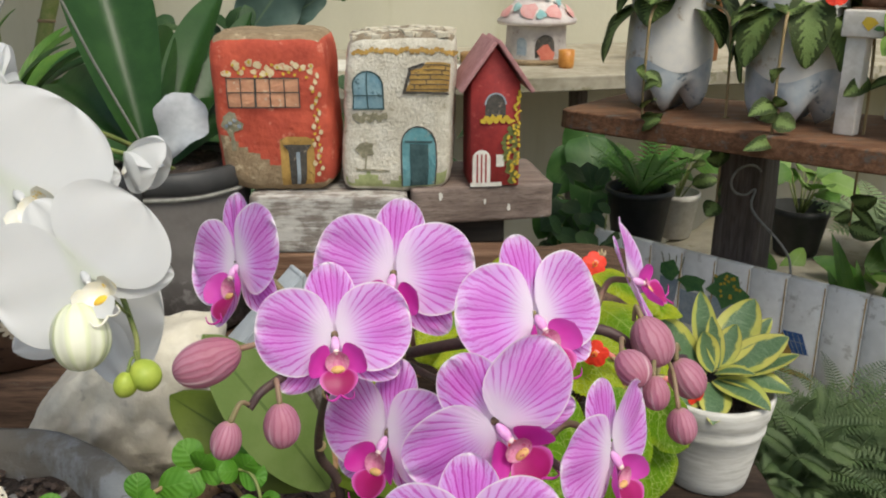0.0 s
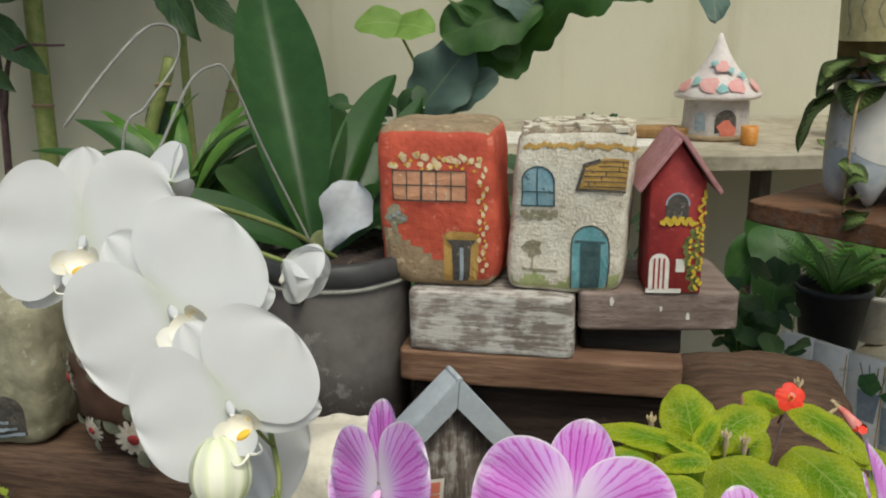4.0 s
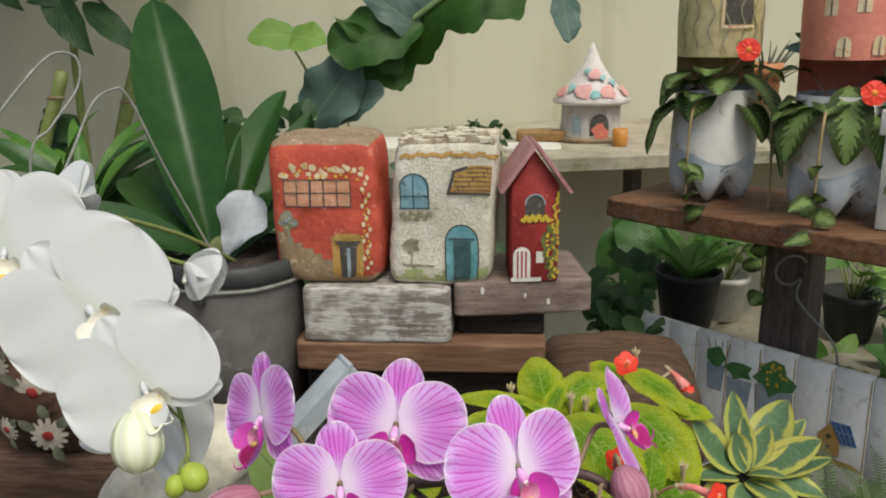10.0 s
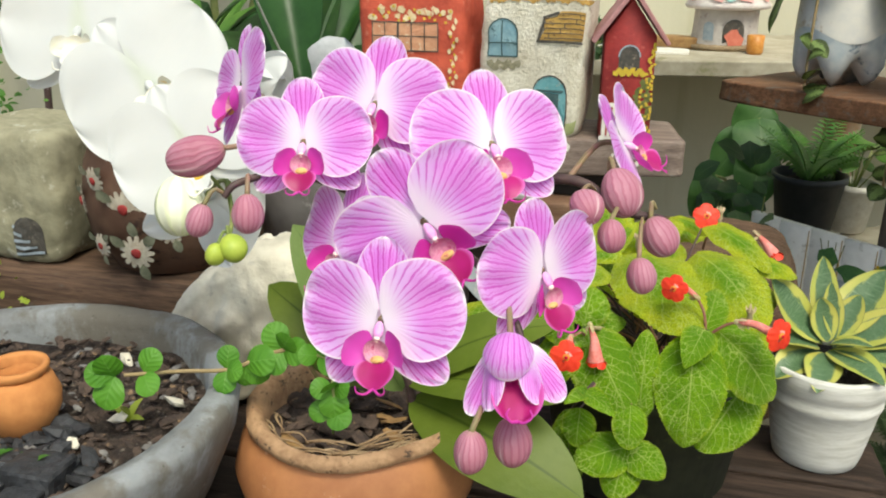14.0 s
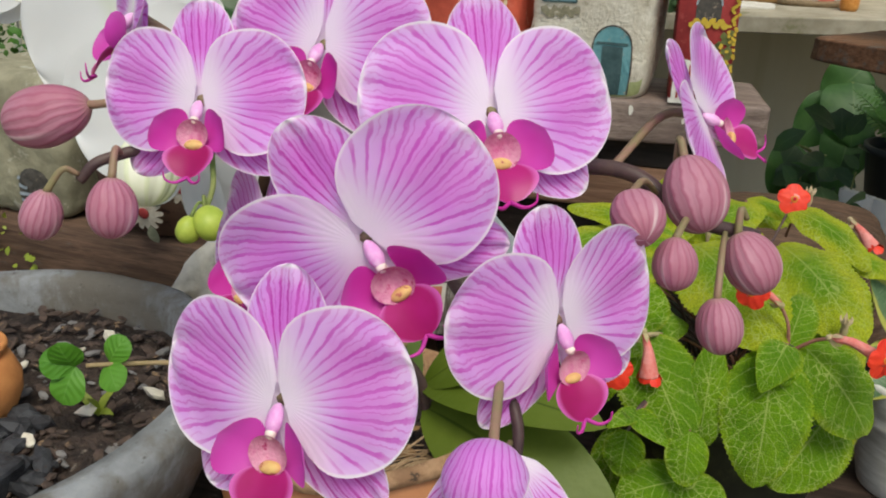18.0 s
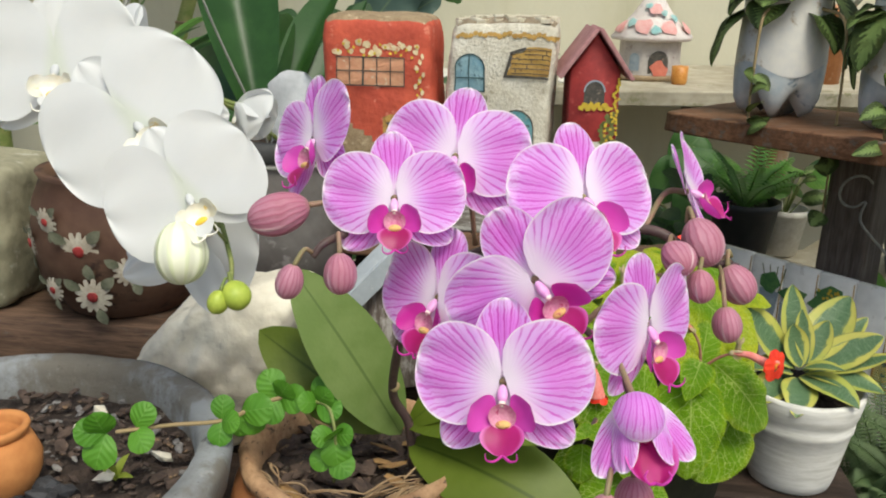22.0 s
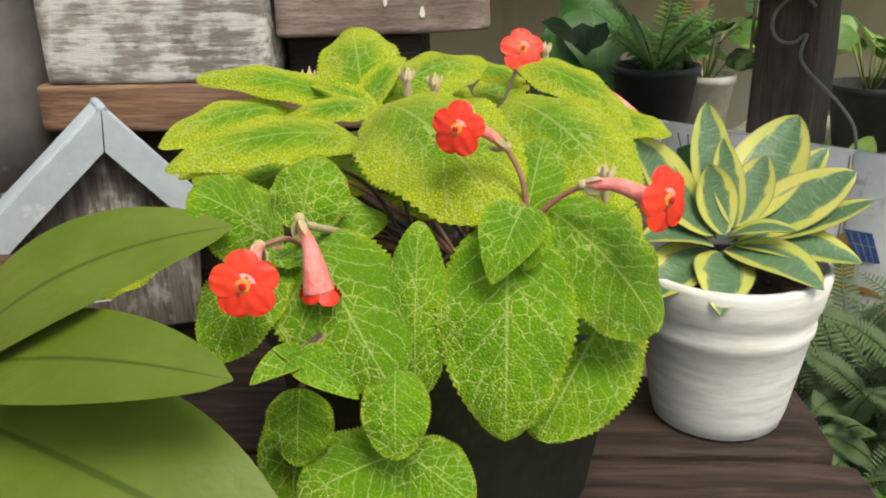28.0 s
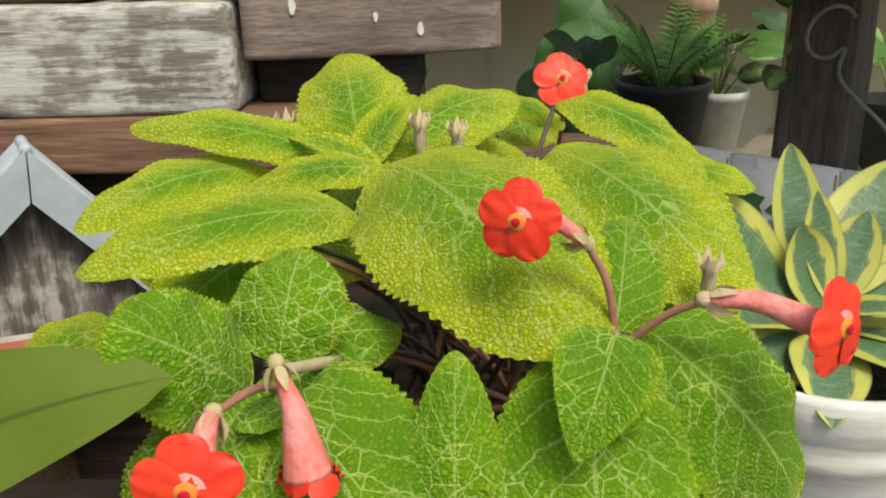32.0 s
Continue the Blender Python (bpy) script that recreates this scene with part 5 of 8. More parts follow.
for k, (x, z, q) in enumerate(((0.045, 0.165, 0.008), (0.13, 0.168, 0.009), (0.165, 0.165, 0.007))):
    painted(st, ons, "painted_leaf", GREENDAB, [dab(x, z, q, 7, k + 2, 0.5)])
bm = rough_block((0.0, 0.01, 1.378), (0.21, 0.17, 1.52), 10, 0.1, 0.002, 71)
bmesh.ops.transform(bm, matrix=pose(0.645, 1.365, 0, 0, 0, -40.1), verts=bm.verts)
solo("wooden_box", bm, BROWNWOOD, (0.72, 1.36, 1.378), "plain brown wooden box on the white stand", "box")

# ---- painted fence board ----
fb = thing("fence_board", (0.541, 1.484, 0.55), "white board painted with planks, flower pots and a tiny house", "painted board")
FM = pose(0.325, 1.688, 0.92, 0, 0, -43.0)
FL, FH = 0.605, 0.30
for i in range(9):
    x0, x1 = FL * i / 9, FL * (i + 1) / 9 - 0.002
    part("plank", box(bmesh.new(), (x0, 0, -FH), (x1, 0.014, 0), FM, 0.0012, 1), FENCEPAINT, fb)
part("backing", box(bmesh.new(), (0.001, 0.0145, -FH), (FL - 0.003, 0.020, -0.003), FM), GREYWOOD, fb)
for x in (0.05, 0.5):
    part("stake", box(bmesh.new(), (x, 0.021, -0.92), (x + 0.03, 0.05, -0.05), FM, 0.002), POSTWOOD, fb)
onf = lambda x, z, off=0.0012: FM @ V((x, -off, z))
painted(fb, onf, "painted_bucket", GREYDAB, [[(0.160, -0.115), (0.190, -0.115), (0.195, -0.060), (0.155, -0.060)], [(0.205, -0.145), (0.245, -0.145), (0.252, -0.078), (0.200, -0.078)], [(0.265, -0.165), (0.325, -0.165), (0.333, -0.075), (0.258, -0.075)]])
painted(fb, onf, "painted_bush", GREENDAB, [dab(0.295, -0.055, 0.036, 11, 2, 0.9), dab(0.225, -0.060, 0.026, 10, 5, 0.7), dab(0.175, -0.045, 0.022, 10, 3, 0.9)], (), 0.002)
random.seed(3)
painted(fb, onf, "painted_bloom", YELLOW, [dab(0.27 + 0.05 * random.random(), -0.07 + 0.045 * random.random(), 0.0032, 6, i) for i in range(18)], (), 0.003)
painted(fb, onf, "painted_twigs", OLIVE, (), [(line((0.17 + 0.008 * i, -0.06), (0.155 + 0.016 * i, -0.012)), 0.002) for i in range(4)])
painted(fb, onf, "painted_ground", OCHRE, [[(0.24, -0.170), (0.45, -0.172), (0.47, -0.182), (0.24, -0.180)]])
painted(fb, onf, "tiny_house", OCHRE, [[(0.385, -0.165), (0.425, -0.165), (0.425, -0.130), (0.405, -0.105), (0.385, -0.130)]], (), 0.002)
painted(fb, onf, "tiny_roof", BLUE, [[(0.405, -0.100), (0.440, -0.098), (0.455, -0.135), (0.427, -0.138)]], (), 0.003)
painted(fb, onf, "roof_lines", GREYDAB, (), [(line((0.413 + 0.01 * i, -0.101), (0.432 + 0.008 * i, -0.136)), 0.0015) for i in range(3)] + [(line((0.413, -0.116), (0.446, -0.115)), 0.0015)], 0.004)
painted(fb, onf, "tiny_holes", INK, [dab(0.405, -0.130, 0.005, 8, 1), dab(0.405, -0.150, 0.004, 8, 1)], (), 0.003)
painted(fb, onf, "plank_grime", OCHRE, (), [(line((FL * i / 9 - 0.004, -0.005), (FL * i / 9 - 0.004, -0.2)), 0.002) for i in range(2, 9)], 0.0015)

# ---- pots ----
bm = bmesh.new()
TC = (-0.135, 0.690, 0.838)
rg = lathe(bm, [(0.070, 0), (0.088, 0.012), (0.118, 0.05), (0.124, 0.075), (0.116, 0.105), (0.104, 0.122)], TC, 48, 0.0015, 8)
cap(bm, rg[0])
tp = thing("terracotta_orchid_pot", TC, "round-bellied terracotta pot with a broken, burnt rim", "pot")
part("body", bm, TERRACOTTA, tp)
bm = bmesh.new()
lathe(bm, [(0.1045, 0.119), (0.112, 0.124), (0.113, 0.132), (0.105, 0.137), (0.096, 0.130), (0.092, 0.108), (0.09, 0.08)], TC, 56, 0.006, 11)
part("rim", bm, BURNT, tp, "cracked burnt clay rim")


def soil(name, c, r, z, mat, parent, amp=0.008, seg=40):
    bm = bmesh.new()
    rings = [(0.0005, 0)] + [(r * (i + 1) / 12, 0) for i in range(12)]
    lathe(bm, rings, (c[0], c[1], z), seg)
    for v in bm.verts:
        v.co.z += amp * (nz(v.co, 22) + 0.6 * nz(v.co, 70, 2))
    return part(name, bm, mat, parent)


def chips(c, r, z, count, size, mat, parent, name, seed, flat=0.35):
    """A litter of small broken pieces on soil."""
    random.seed(seed)
    bm = bmesh.new()
    for i in range(count):
        a, q = random.random() * 6.283, r * math.sqrt(random.random())
        s = size * random.uniform(0.4, 1.3)
        v0 = len(bm.verts)
        rr = bmesh.ops.create_icosphere(bm, subdivisions=1, radius=s)
        mt = pose(c[0] + q * math.cos(a), c[1] + q * math.sin(a), z + s * 0.15 + 0.004 * random.random(), random.uniform(-30, 30), random.uniform(-30, 30), random.uniform(0, 360)) @ Matrix.Diagonal((1.5, 0.8, flat, 1))
        for v in rr["verts"]:
            v.co *= random.uniform(0.7, 1.2)
        bmesh.ops.transform(bm, matrix=mt, verts=rr["verts"])
    ob = part(name, bm, mat, parent, "", False)
    ob["kind"] = "stuff"
    return ob


soil("soil", TC, 0.094, 0.945, POTSOIL, tp)
chips(TC, 0.085, 0.946, 90, 0.011, BARK, tp, "bark_mulch", 5)
chips(TC, 0.080, 0.952, 9, 0.010, DRYLEAF, tp, "leaf_litter", 6, 0.2)
bm = bmesh.new()
random.seed(8)
for i in range(42):
    a = random.uniform(3.7, 6.0)
    r0 = random.uniform(0.070, 0.100)
    p = V((TC[0] + r0 * math.cos(a), TC[1] + r0 * math.sin(a), 0.957 + random.uniform(0, 0.012)))
    t = V((-math.sin(a), math.cos(a), random.uniform(-.15, .15))) * random.uniform(0.012, 0.035)
    tube(bm, [p - t, p + V((random.uniform(-.004, .004), random.uniform(-.004, .004), 0.004)), p + t], random.uniform(0.0007, 0.002), 0.0005, 5, 3)
part("dry_fibre", bm, STRAW, tp)["kind"] = "stuff"

gbw = thing("cement_bowl", (-0.45, 0.56, 0.838), "wide grey cement bowl with a chipped rim", "bowl planter")
GC = (-0.452, 0.562, 0.838)
bm = bmesh.new()
rg = lathe(bm, [(0.10, 0), (0.15, 0.01), (0.195, 0.06), (0.220, 0.12), (0.228, 0.150), (0.226, 0.160), (0.215, 0.165), (0.200, 0.162), (0.194, 0.150), (0.190, 0.10)], GC, 72, 0.004, 15)
cap(bm, rg[0])
part("bowl", bm, BOWL, gbw)
soil("soil", GC, 0.194, 0.966, POTSOIL, gbw, 0.010, 60)
chips(GC, 0.185, 0.970, 520, 0.0055, BARK, gbw, "bark_mulch", 15, 0.45)
chips(GC, 0.185, 0.970, 160, 0.0045, GREYCHIP, gbw, "stone_grit", 18, 0.5)
chips(GC, 0.18, 0.972, 16, 0.007, ROCK, gbw, "gravel", 16, 0.6)
chips((-0.39, 0.50), 0.085, 0.972, 90, 0.010, COALM, gbw, "charcoal_grit", 17, 0.6)
random.seed(21)
for k, (x, y, s) in enumerate(((-0.352, 0.492, 0.026), (-0.385, 0.470, 0.018), (-0.325, 0.505, 0.014), (-0.40, 0.515, 0.014), (-0.37, 0.44, 0.016), (-0.345, 0.455, 0.017))):
    bm = rough_block((x - s, y - s * 0.8, 0.962), (x + s, y + s * 0.8, 0.962 + s * 1.1), 7, 0.2, s * 0.35, 80 + k, 0.2)
    solo("charcoal_lump", bm, COALM, (x, y, 0.962), "jagged black charcoal lump on the soil", "charcoal", "charcoal lumps", smooth=False)
bm = bmesh.new()
rg = lathe(bm, [(0.020, 0), (0.024, 0.003), (0.034, 0.026), (0.0355, 0.040), (0.030, 0.056), (0.0255, 0.0605), (0.0215, 0.0605), (0.028, 0.04), (0.02, 0.012)], (-0.418, 0.560, 0.968), 36, 0.0006, 3)
cap(bm, rg[0]); cap(bm, rg[-1])
cj = thing("clay_jar", (-0.418, 0.560, 0.968), "tiny orange clay jar standing on the soil", "jar")
part("body", bm, JARCLAY, cj)
bm = bmesh.new()
rg = lathe(bm, [(0.0212, 0.0600), (0.0252, 0.0602), (0.0278, 0.0640), (0.0288, 0.0675), (0.0278, 0.0702), (0.0240, 0.0702), (0.0222, 0.0670), (0.0212, 0.0600)], (-0.418, 0.560, 0.968), 36, 0.0005, 4)
part("rim", bm, JARCLAY, cj)

wp = thing("white_pot", (0.345, 0.935, 0.838), "matt white tapered flower pot with faint ridges", "pot")
bm = bmesh.new()
WC = (0.345, 0.935, 0.838)
rg = lathe(bm, [(0.042, 0), (0.047, 0.003), (0.050, 0.015), (0.0565, 0.052), (0.0610, 0.078), (0.0628, 0.080), (0.0632, 0.086), (0.0625, 0.089), (0.0650, 0.098), (0.0662, 0.100), (0.0700, 0.122), (0.0688, 0.126), (0.0645, 0.126), (0.0625, 0.118), (0.061, 0.10)], WC, 56, 0.0009, 5)
cap(bm, rg[0])
part("body", bm, WHITEPOT, wp)
soil("soil", WC, 0.0625, 0.952, POTSOIL, wp, 0.004)

bp = thing("black_nursery_pot", (0.15, 0.86, 0.838), "mossy dark nursery pot hidden under the leaves", "pot")
bm = bmesh.new()
BC = (0.145, 0.860, 0.838)
rg = lathe(bm, [(0.085, 0), (0.095, 0.004), (0.115, 0.125), (0.121, 0.127), (0.121, 0.145), (0.112, 0.145), (0.108, 0.11)], BC, 40, 0.001, 5)
cap(bm, rg[0])
part("body", bm, plain("mossy black plastic", (0.030, 0.032, 0.022), (0.055, 0.062, 0.035), 18, 0.7, 0.5, speck=(0.075, 0.09, 0.04)), bp)
soil("soil", BC, 0.11, 0.966, POTSOIL, bp, 0.008)
chips(BC, 0.10, 0.968, 70, 0.010, BARK, bp, "bark_mulch", 31)

bag = thing("grow_bag", (-0.37, 1.19, 0.945), "grey-black plastic grow bag with eyelets and a white rim stripe", "grow bag")
GBC = (-0.372, 1.205, 0.944)
bm = bmesh.new()
rg = lathe(bm, [(0.085, 0), (0.100, 0.006), (0.103, 0.10), (0.106, 0.20), (0.109, 0.238), (0.103, 0.238), (0.100, 0.20)], GBC, 40, 0.004, 25)
cap(bm, rg[0])
part("bag", bm, BAG, bag)
bm = bmesh.new()
lathe(bm, [(0.1085, 0.212), (0.112, 0.216), (0.112, 0.240), (0.104, 0.243), (0.100, 0.235)], GBC, 40, 0.003, 26)
part("rim", bm, BLACKPLASTIC, bag)
bm = bmesh.new()
lathe(bm, [(0.1095, 0.2045), (0.1115, 0.205), (0.1115, 0.2095), (0.1095, 0.210)], GBC, 40, 0.003, 26)
part("rim_stripe", bm, WIREM, bag)
soil("soil", GBC, 0.102, 1.172, POTSOIL, bag, 0.008)
for k in range(5):
    a = -1.25 + 0.12 * k
    bm = bmesh.new()
    cc = V((GBC[0] + 0.1005 * math.cos(a), GBC[1] + 0.1005 * math.sin(a), 0.958))
    blob(bm, cc, 0.004, (math.cos(a), math.sin(a), 0), 0.4, 0, 10, 6)
    part("eyelet", bm, WIREM, bag)
bm = bmesh.new()
box(bm, (-0.395, 1.085, 1.135), (-0.380, 1.100, 1.19), None, 0.003)
part("clip", bm, BLACKPLASTIC, bag)
bm = bmesh.new()
leaf(bm, (-0.388, 1.190, 1.165), (-0.345, 1.235, 1.272), 0.078, (0.35, -1, 0.1), 0.72, 0.75, 0.10, 0.35, 0.10, 0.10, 2, nu=14, nv=8, thick=0.002)
solo("white_plastic_tag", bm, plain("cloudy white plastic", (0.46, 0.49, 0.52), (0.34, 0.37, 0.40), 20, 0.5, 0.1), (-0.36, 1.205, 1.19), "crumpled white plastic tag stuck in the bag", "plant tag")

dp = thing("daisy_pot", (-0.57, 1.06, 0.944), "dark brown pot painted with white daisies", "pot")
bm = bmesh.new()
DC = (-0.575, 1.085, 0.944)
rg = lathe(bm, [(0.07, 0), (0.085, 0.005), (0.118, 0.06), (0.126, 0.11), (0.118, 0.165), (0.105, 0.195), (0.11, 0.205), (0.098, 0.205), (0.095, 0.18)], DC, 44, 0.001, 7)
cap(bm, rg[0])
part("body", bm, BROWNPOT, dp)
soil("soil", DC, 0.098, 1.128, POTSOIL, dp, 0.006)


def daisy(a, z, r):
    R = 0.121
    cc = V((DC[0] + R * math.cos(a), DC[1] + R * math.sin(a), DC[2] + z))
    nn = V((math.cos(a), math.sin(a), -0.1)).normalized()
    s1 = nn.cross(V((0, 0, 1))).normalized()
    s2 = s1.cross(nn)
    bm = bmesh.new()
    mid = bm.verts.new(cc + nn * 0.006)
    rim = []
    for k in range(52):
        t = 6.283 * k / 52
        q = (0.66, 0.95, 1.0, 0.95)[k % 4]
        rim.append(bm.verts.new(cc + nn * (0.006 - 0.004 * q * q) + (s1 * math.cos(t) + s2 * math.sin(t)) * r * q))
    for k in range(52):
        bm.faces.new((rim[k], rim[(k + 1) % 52], mid))
    f = part("daisy", bm, DAISYW, dp, "painted white daisy")
    bm = bmesh.new()
    blob(bm, cc + nn * 0.006, r * 0.3, nn, 0.3, 0, 10, 6)
    part("centre", bm, BHRED, f)
    bm = bmesh.new()
    for k in (0.6, 2.4, 4.4):
        d = s1 * math.cos(k) + s2 * math.sin(k)
        leaf(bm, cc + nn * 0.004 + d * r * 0.7, cc + nn * 0.004 + d * r * 1.7, r * 0.6, nn, nu=5, nv=2)
    part("painted_leaves", bm, plain("sage paint", (0.13, 0.14, 0.09), (0.20, 0.20, 0.14), 60, 0.8, 0.1) if "sage paint" not in bpy.data.materials else bpy.data.materials["sage paint"], f)


for a, z, r in ((-1.55, 0.115, 0.027), (-1.45, 0.052, 0.026), (-1.95, 0.055, 0.018), (-1.95, 0.15, 0.020), (-1.05, 0.085, 0.022), (-2.4, 0.11, 0.024), (-0.7, 0.12, 0.024)):
    daisy(a, z, r)

rk = rough_block((-0.520, 0.835, 0.838), (-0.290, 0.985, 1.060), 26, 0.3, 0.022, 91, 0.12)
for v in rk.verts:
    t = (v.co.z - 0.838) / 0.22
    v.co.x += -0.02 + 0.05 * t * (1 + 0.7 * min(1, max(0, (-0.34 - v.co.x) / 0.12)))
    v.co.z -= max(0, (-0.33 - v.co.x)) * 0.55 * t
solo("pale_rock", rk, ROCK, (-0.38, 0.91, 0.838), "rough pale stone wedged behind the bowl", "rock")

# hooked wires
for k, pts in enumerate((((-0.575, 0.925, 1.385), (-0.548, 0.97, 1.44), (-0.528, 1.02, 1.482), (-0.512, 1.04, 1.490), (-0.499, 1.05, 1.478), (-0.500, 1.04, 1.445), (-0.520, 1.0, 1.40), (-0.535, 0.97, 1.36), (-0.55, 0.97, 1.15)),
                         ((-0.475, 0.905, 1.33), (-0.470, 0.95, 1.375), (-0.478, 1.03, 1.425), (-0.470, 1.07, 1.440), (-0.455, 1.085, 1.430), (-0.425, 1.11, 1.33), (-0.385, 1.145, 1.205), (-0.378, 1.16, 1.17)))):
    bm = tube(bmesh.new(), pts, 0.0018, seg=8, n=8)
    solo("hooked_wire", bm, WIREM, pts[-1], "bent grey wire hook holding up the flower spike", "wire hook", "wire hooks")
bm = tube(bmesh.new(), [(0.557 + 0.027 * math.cos(t), 1.500 - 0.01 * math.sin(t), 1.072 + 0.030 * math.sin(t)) for t in [0.6 + 0.55 * i for i in range(10)]] + [(0.568, 1.485, 1.02), (0.615, 1.45, 0.965), (0.632, 1.44, 0.92), (0.637, 1.44, 0.80)], 0.0022, seg=8)
solo("looped_wire", bm, WIREM, (0.65, 1.47, 0.8), "looped grey wire beside the post", "wire", "wire hooks")


# ---- flowers ----
def facing(yaw, pitch, roll):
    a, p, q = radians(yaw), radians(pitch), radians(roll)
    f = V((math.sin(a) * math.cos(p), -math.cos(a) * math.cos(p), math.sin(p)))
    r = V((0, 0, 1)).cross(f).normalized()
    u = f.cross(r)
    return f, r * math.cos(q) + u * math.sin(q), u * math.cos(q) - r * math.sin(q)


def petal(c, fr, ang, L, W, back=0.1, cup=0.1, peak=0.55, power=2.0, z0=0.0, close=0.0, ripple=0.0, seed=0, nu=18, nv=14, skew=0.0, tear=0.0, claw=1.7):
    f, r, u = fr
    a, b = radians(ang), radians(close)
    d0 = r * math.cos(a) + u * math.sin(a)
    e = u * math.cos(a) - r * math.sin(a)
    d = d0 * math.cos(b) + f * math.sin(b)
    n = f * math.cos(b) - d0 * math.sin(b)

    def wide(q):
        if q < peak:
            return max(0.06, (1 - (1 - q / peak) ** claw)) ** (1 / claw)
        return max(0.0, 1 - ((q - peak) / (1 - peak)) ** power) ** (1 / power)

    def fn(q, s):
        q = math.sin(q * 1.5708) ** 0.9 if q > 0 else 0
        w = W / 2 * wide(min(1, q))
        h = z0 - back * L * q * q + cup * w * s * s * (1 if q > 0.2 else q * 5)
        open_ = min(1.0, 2 * wide(min(1, q)))
        h += (ripple * L * math.sin(q * 9 + s * 5 + seed) * (abs(s) ** 2 * 0.6 + 0.4 * q) + 0.02 * L * math.sin(s * 7 + seed * 2.1) * q) * open_
        h += tear * 0.25 * L * math.sin(s * 15 + q * 4 + seed) * q ** 4 * open_
        reach = L * q * (1 + tear * open_ * (math.sin(s * 9 + seed) + 0.5 * math.sin(s * 23 + seed * 3) + 0.4 * math.sin(s * 52 + seed)) * q ** 3)
        return V(c) + d * reach + e * (s * w + skew * L * q * q) + n * h
    return sheet(bmesh.new(), fn, nu, nv)


def orchid_flower(parent, c, yaw, pitch, roll, size, white=False, close=0.0, seed=0):
    fr = f, r, u = facing(yaw, pitch, roll)
    c = V(c)
    s = size
    pm = WPETAL if white else PETAL
    random.seed(seed * 13 + 5)
    jit = lambda k: random.uniform(-k, k)
    at = lambda x, y, z: c + (r * x + u * y + f * z) * s
    bm = blob(bmesh.new(), at(0, -0.052, 0.030), (0.026 if white else 0.031) * s, f * 0.55 - u * 0.85, 1.9, 0.15, 16, 10)
    fl = part("flower", bm, WPETAL if white else COLUMN, parent, "large white moth orchid flower" if white else "pink moth orchid flower with magenta veins")
    for k, (ang, L, W, z0, bk) in enumerate(((90, 0.50, 0.36, -0.040, 0.05), (-41, 0.535, 0.33, -0.030, 0.06), (-139, 0.535, 0.33, -0.030, 0.06))):
        part("sepal", petal(c, fr, ang + jit(4), L * s, W * s * (1 + close * 0.006), bk + jit(0.03) - close * 0.007, (0.0 if k == 0 else 0.06) + close * 0.008, 0.48, 2.0 if k == 0 else 1.75, z0 * s, close * (1.2 if k == 0 else 0.6), 0.010, seed + k, 16, 10), pm if white else SEPAL, fl)
    for sg in (1, -1):
        ang = 12 if sg > 0 else 168
        part("petal", petal(c + r * sg * (0.0 if white else 0.026) * s, fr, ang + jit(4), (0.54 if white else 0.515) * s, (0.79 if white else 0.61) * s, (0.05 if white else 0.10) + jit(0.05) - close * 0.006, (0.02 if white else 0.06) + jit(0.05) + close * 0.004, 0.50 if white else 0.47, 2.15, 0.008 * s, close, 0.005 if white else 0.010, seed + sg, 24, 20, 0.03 * sg, 0.0, 1.9 if white else 2.3), pm, fl)
    lm = WLIP if white else LIPM
    for sg in (1, -1):
        bm = bmesh.new()
        leaf(bm, at(sg * 0.040, -0.230, 0.045), at(sg * (0.115 if white else 0.170), -0.110 if white else -0.090, 0.135), (0.145 if white else 0.240) * s, r * -sg * 0.60 + f * 0.80, 0.60, 0.62, -0.16, 0.25, nu=12, nv=8)
        part("lip_lobe", bm, lm, fl)
    bm = bmesh.new()
    leaf(bm, at(0, -0.215, 0.055), at(0, -0.33 if white else -0.385, 0.150 if white else 0.160), (0.17 if white else 0.26) * s, f + u * 0.45, 0.46, 0.55, 0.10, 0.18, nu=14, nv=8)
    part("lip", bm, WPETAL if white else LIPDARK, fl)
    for sg in (1, -1):
        part("tendril", tube(bmesh.new(), [at(0, (-0.32 if white else -0.375), 0.150), at(sg * 0.045, (-0.34 if white else -0.40), 0.185), at(sg * 0.085, (-0.33 if white else -0.385), 0.205), at(sg * 0.090, (-0.29 if white else -0.345), 0.215)], 0.010 * s, 0.003 * s, 6, 4), WLIP if white else LIPM, fl)

    def cupped(q, g):
        t = g * 3.1416
        return at(math.cos(t) * 0.082 * q, -0.170 + math.sin(t) * 0.076 * q, 0.045 + 0.045 * q * q)
    part("throat", sheet(bmesh.new(), cupped, 6, 20), WLIP if white else CALLUS, fl)
    bm = blob(bmesh.new(), at(0, -0.222, 0.074), 0.026 * s, r, 1.75, 0, 14, 10, 0.010 * s, seed)
    part("callus", bm, WCALLUS if white else YELLOWCAL, fl)
    part("anther_cap", blob(bmesh.new(), at(0, -0.096, 0.060), (0.016 if white else 0.021) * s, f * 0.5 - u * 0.8, 1.15, 0.1, 12, 8), WCOL if white else ANTHER, fl)
    return c - f * 0.02 * s


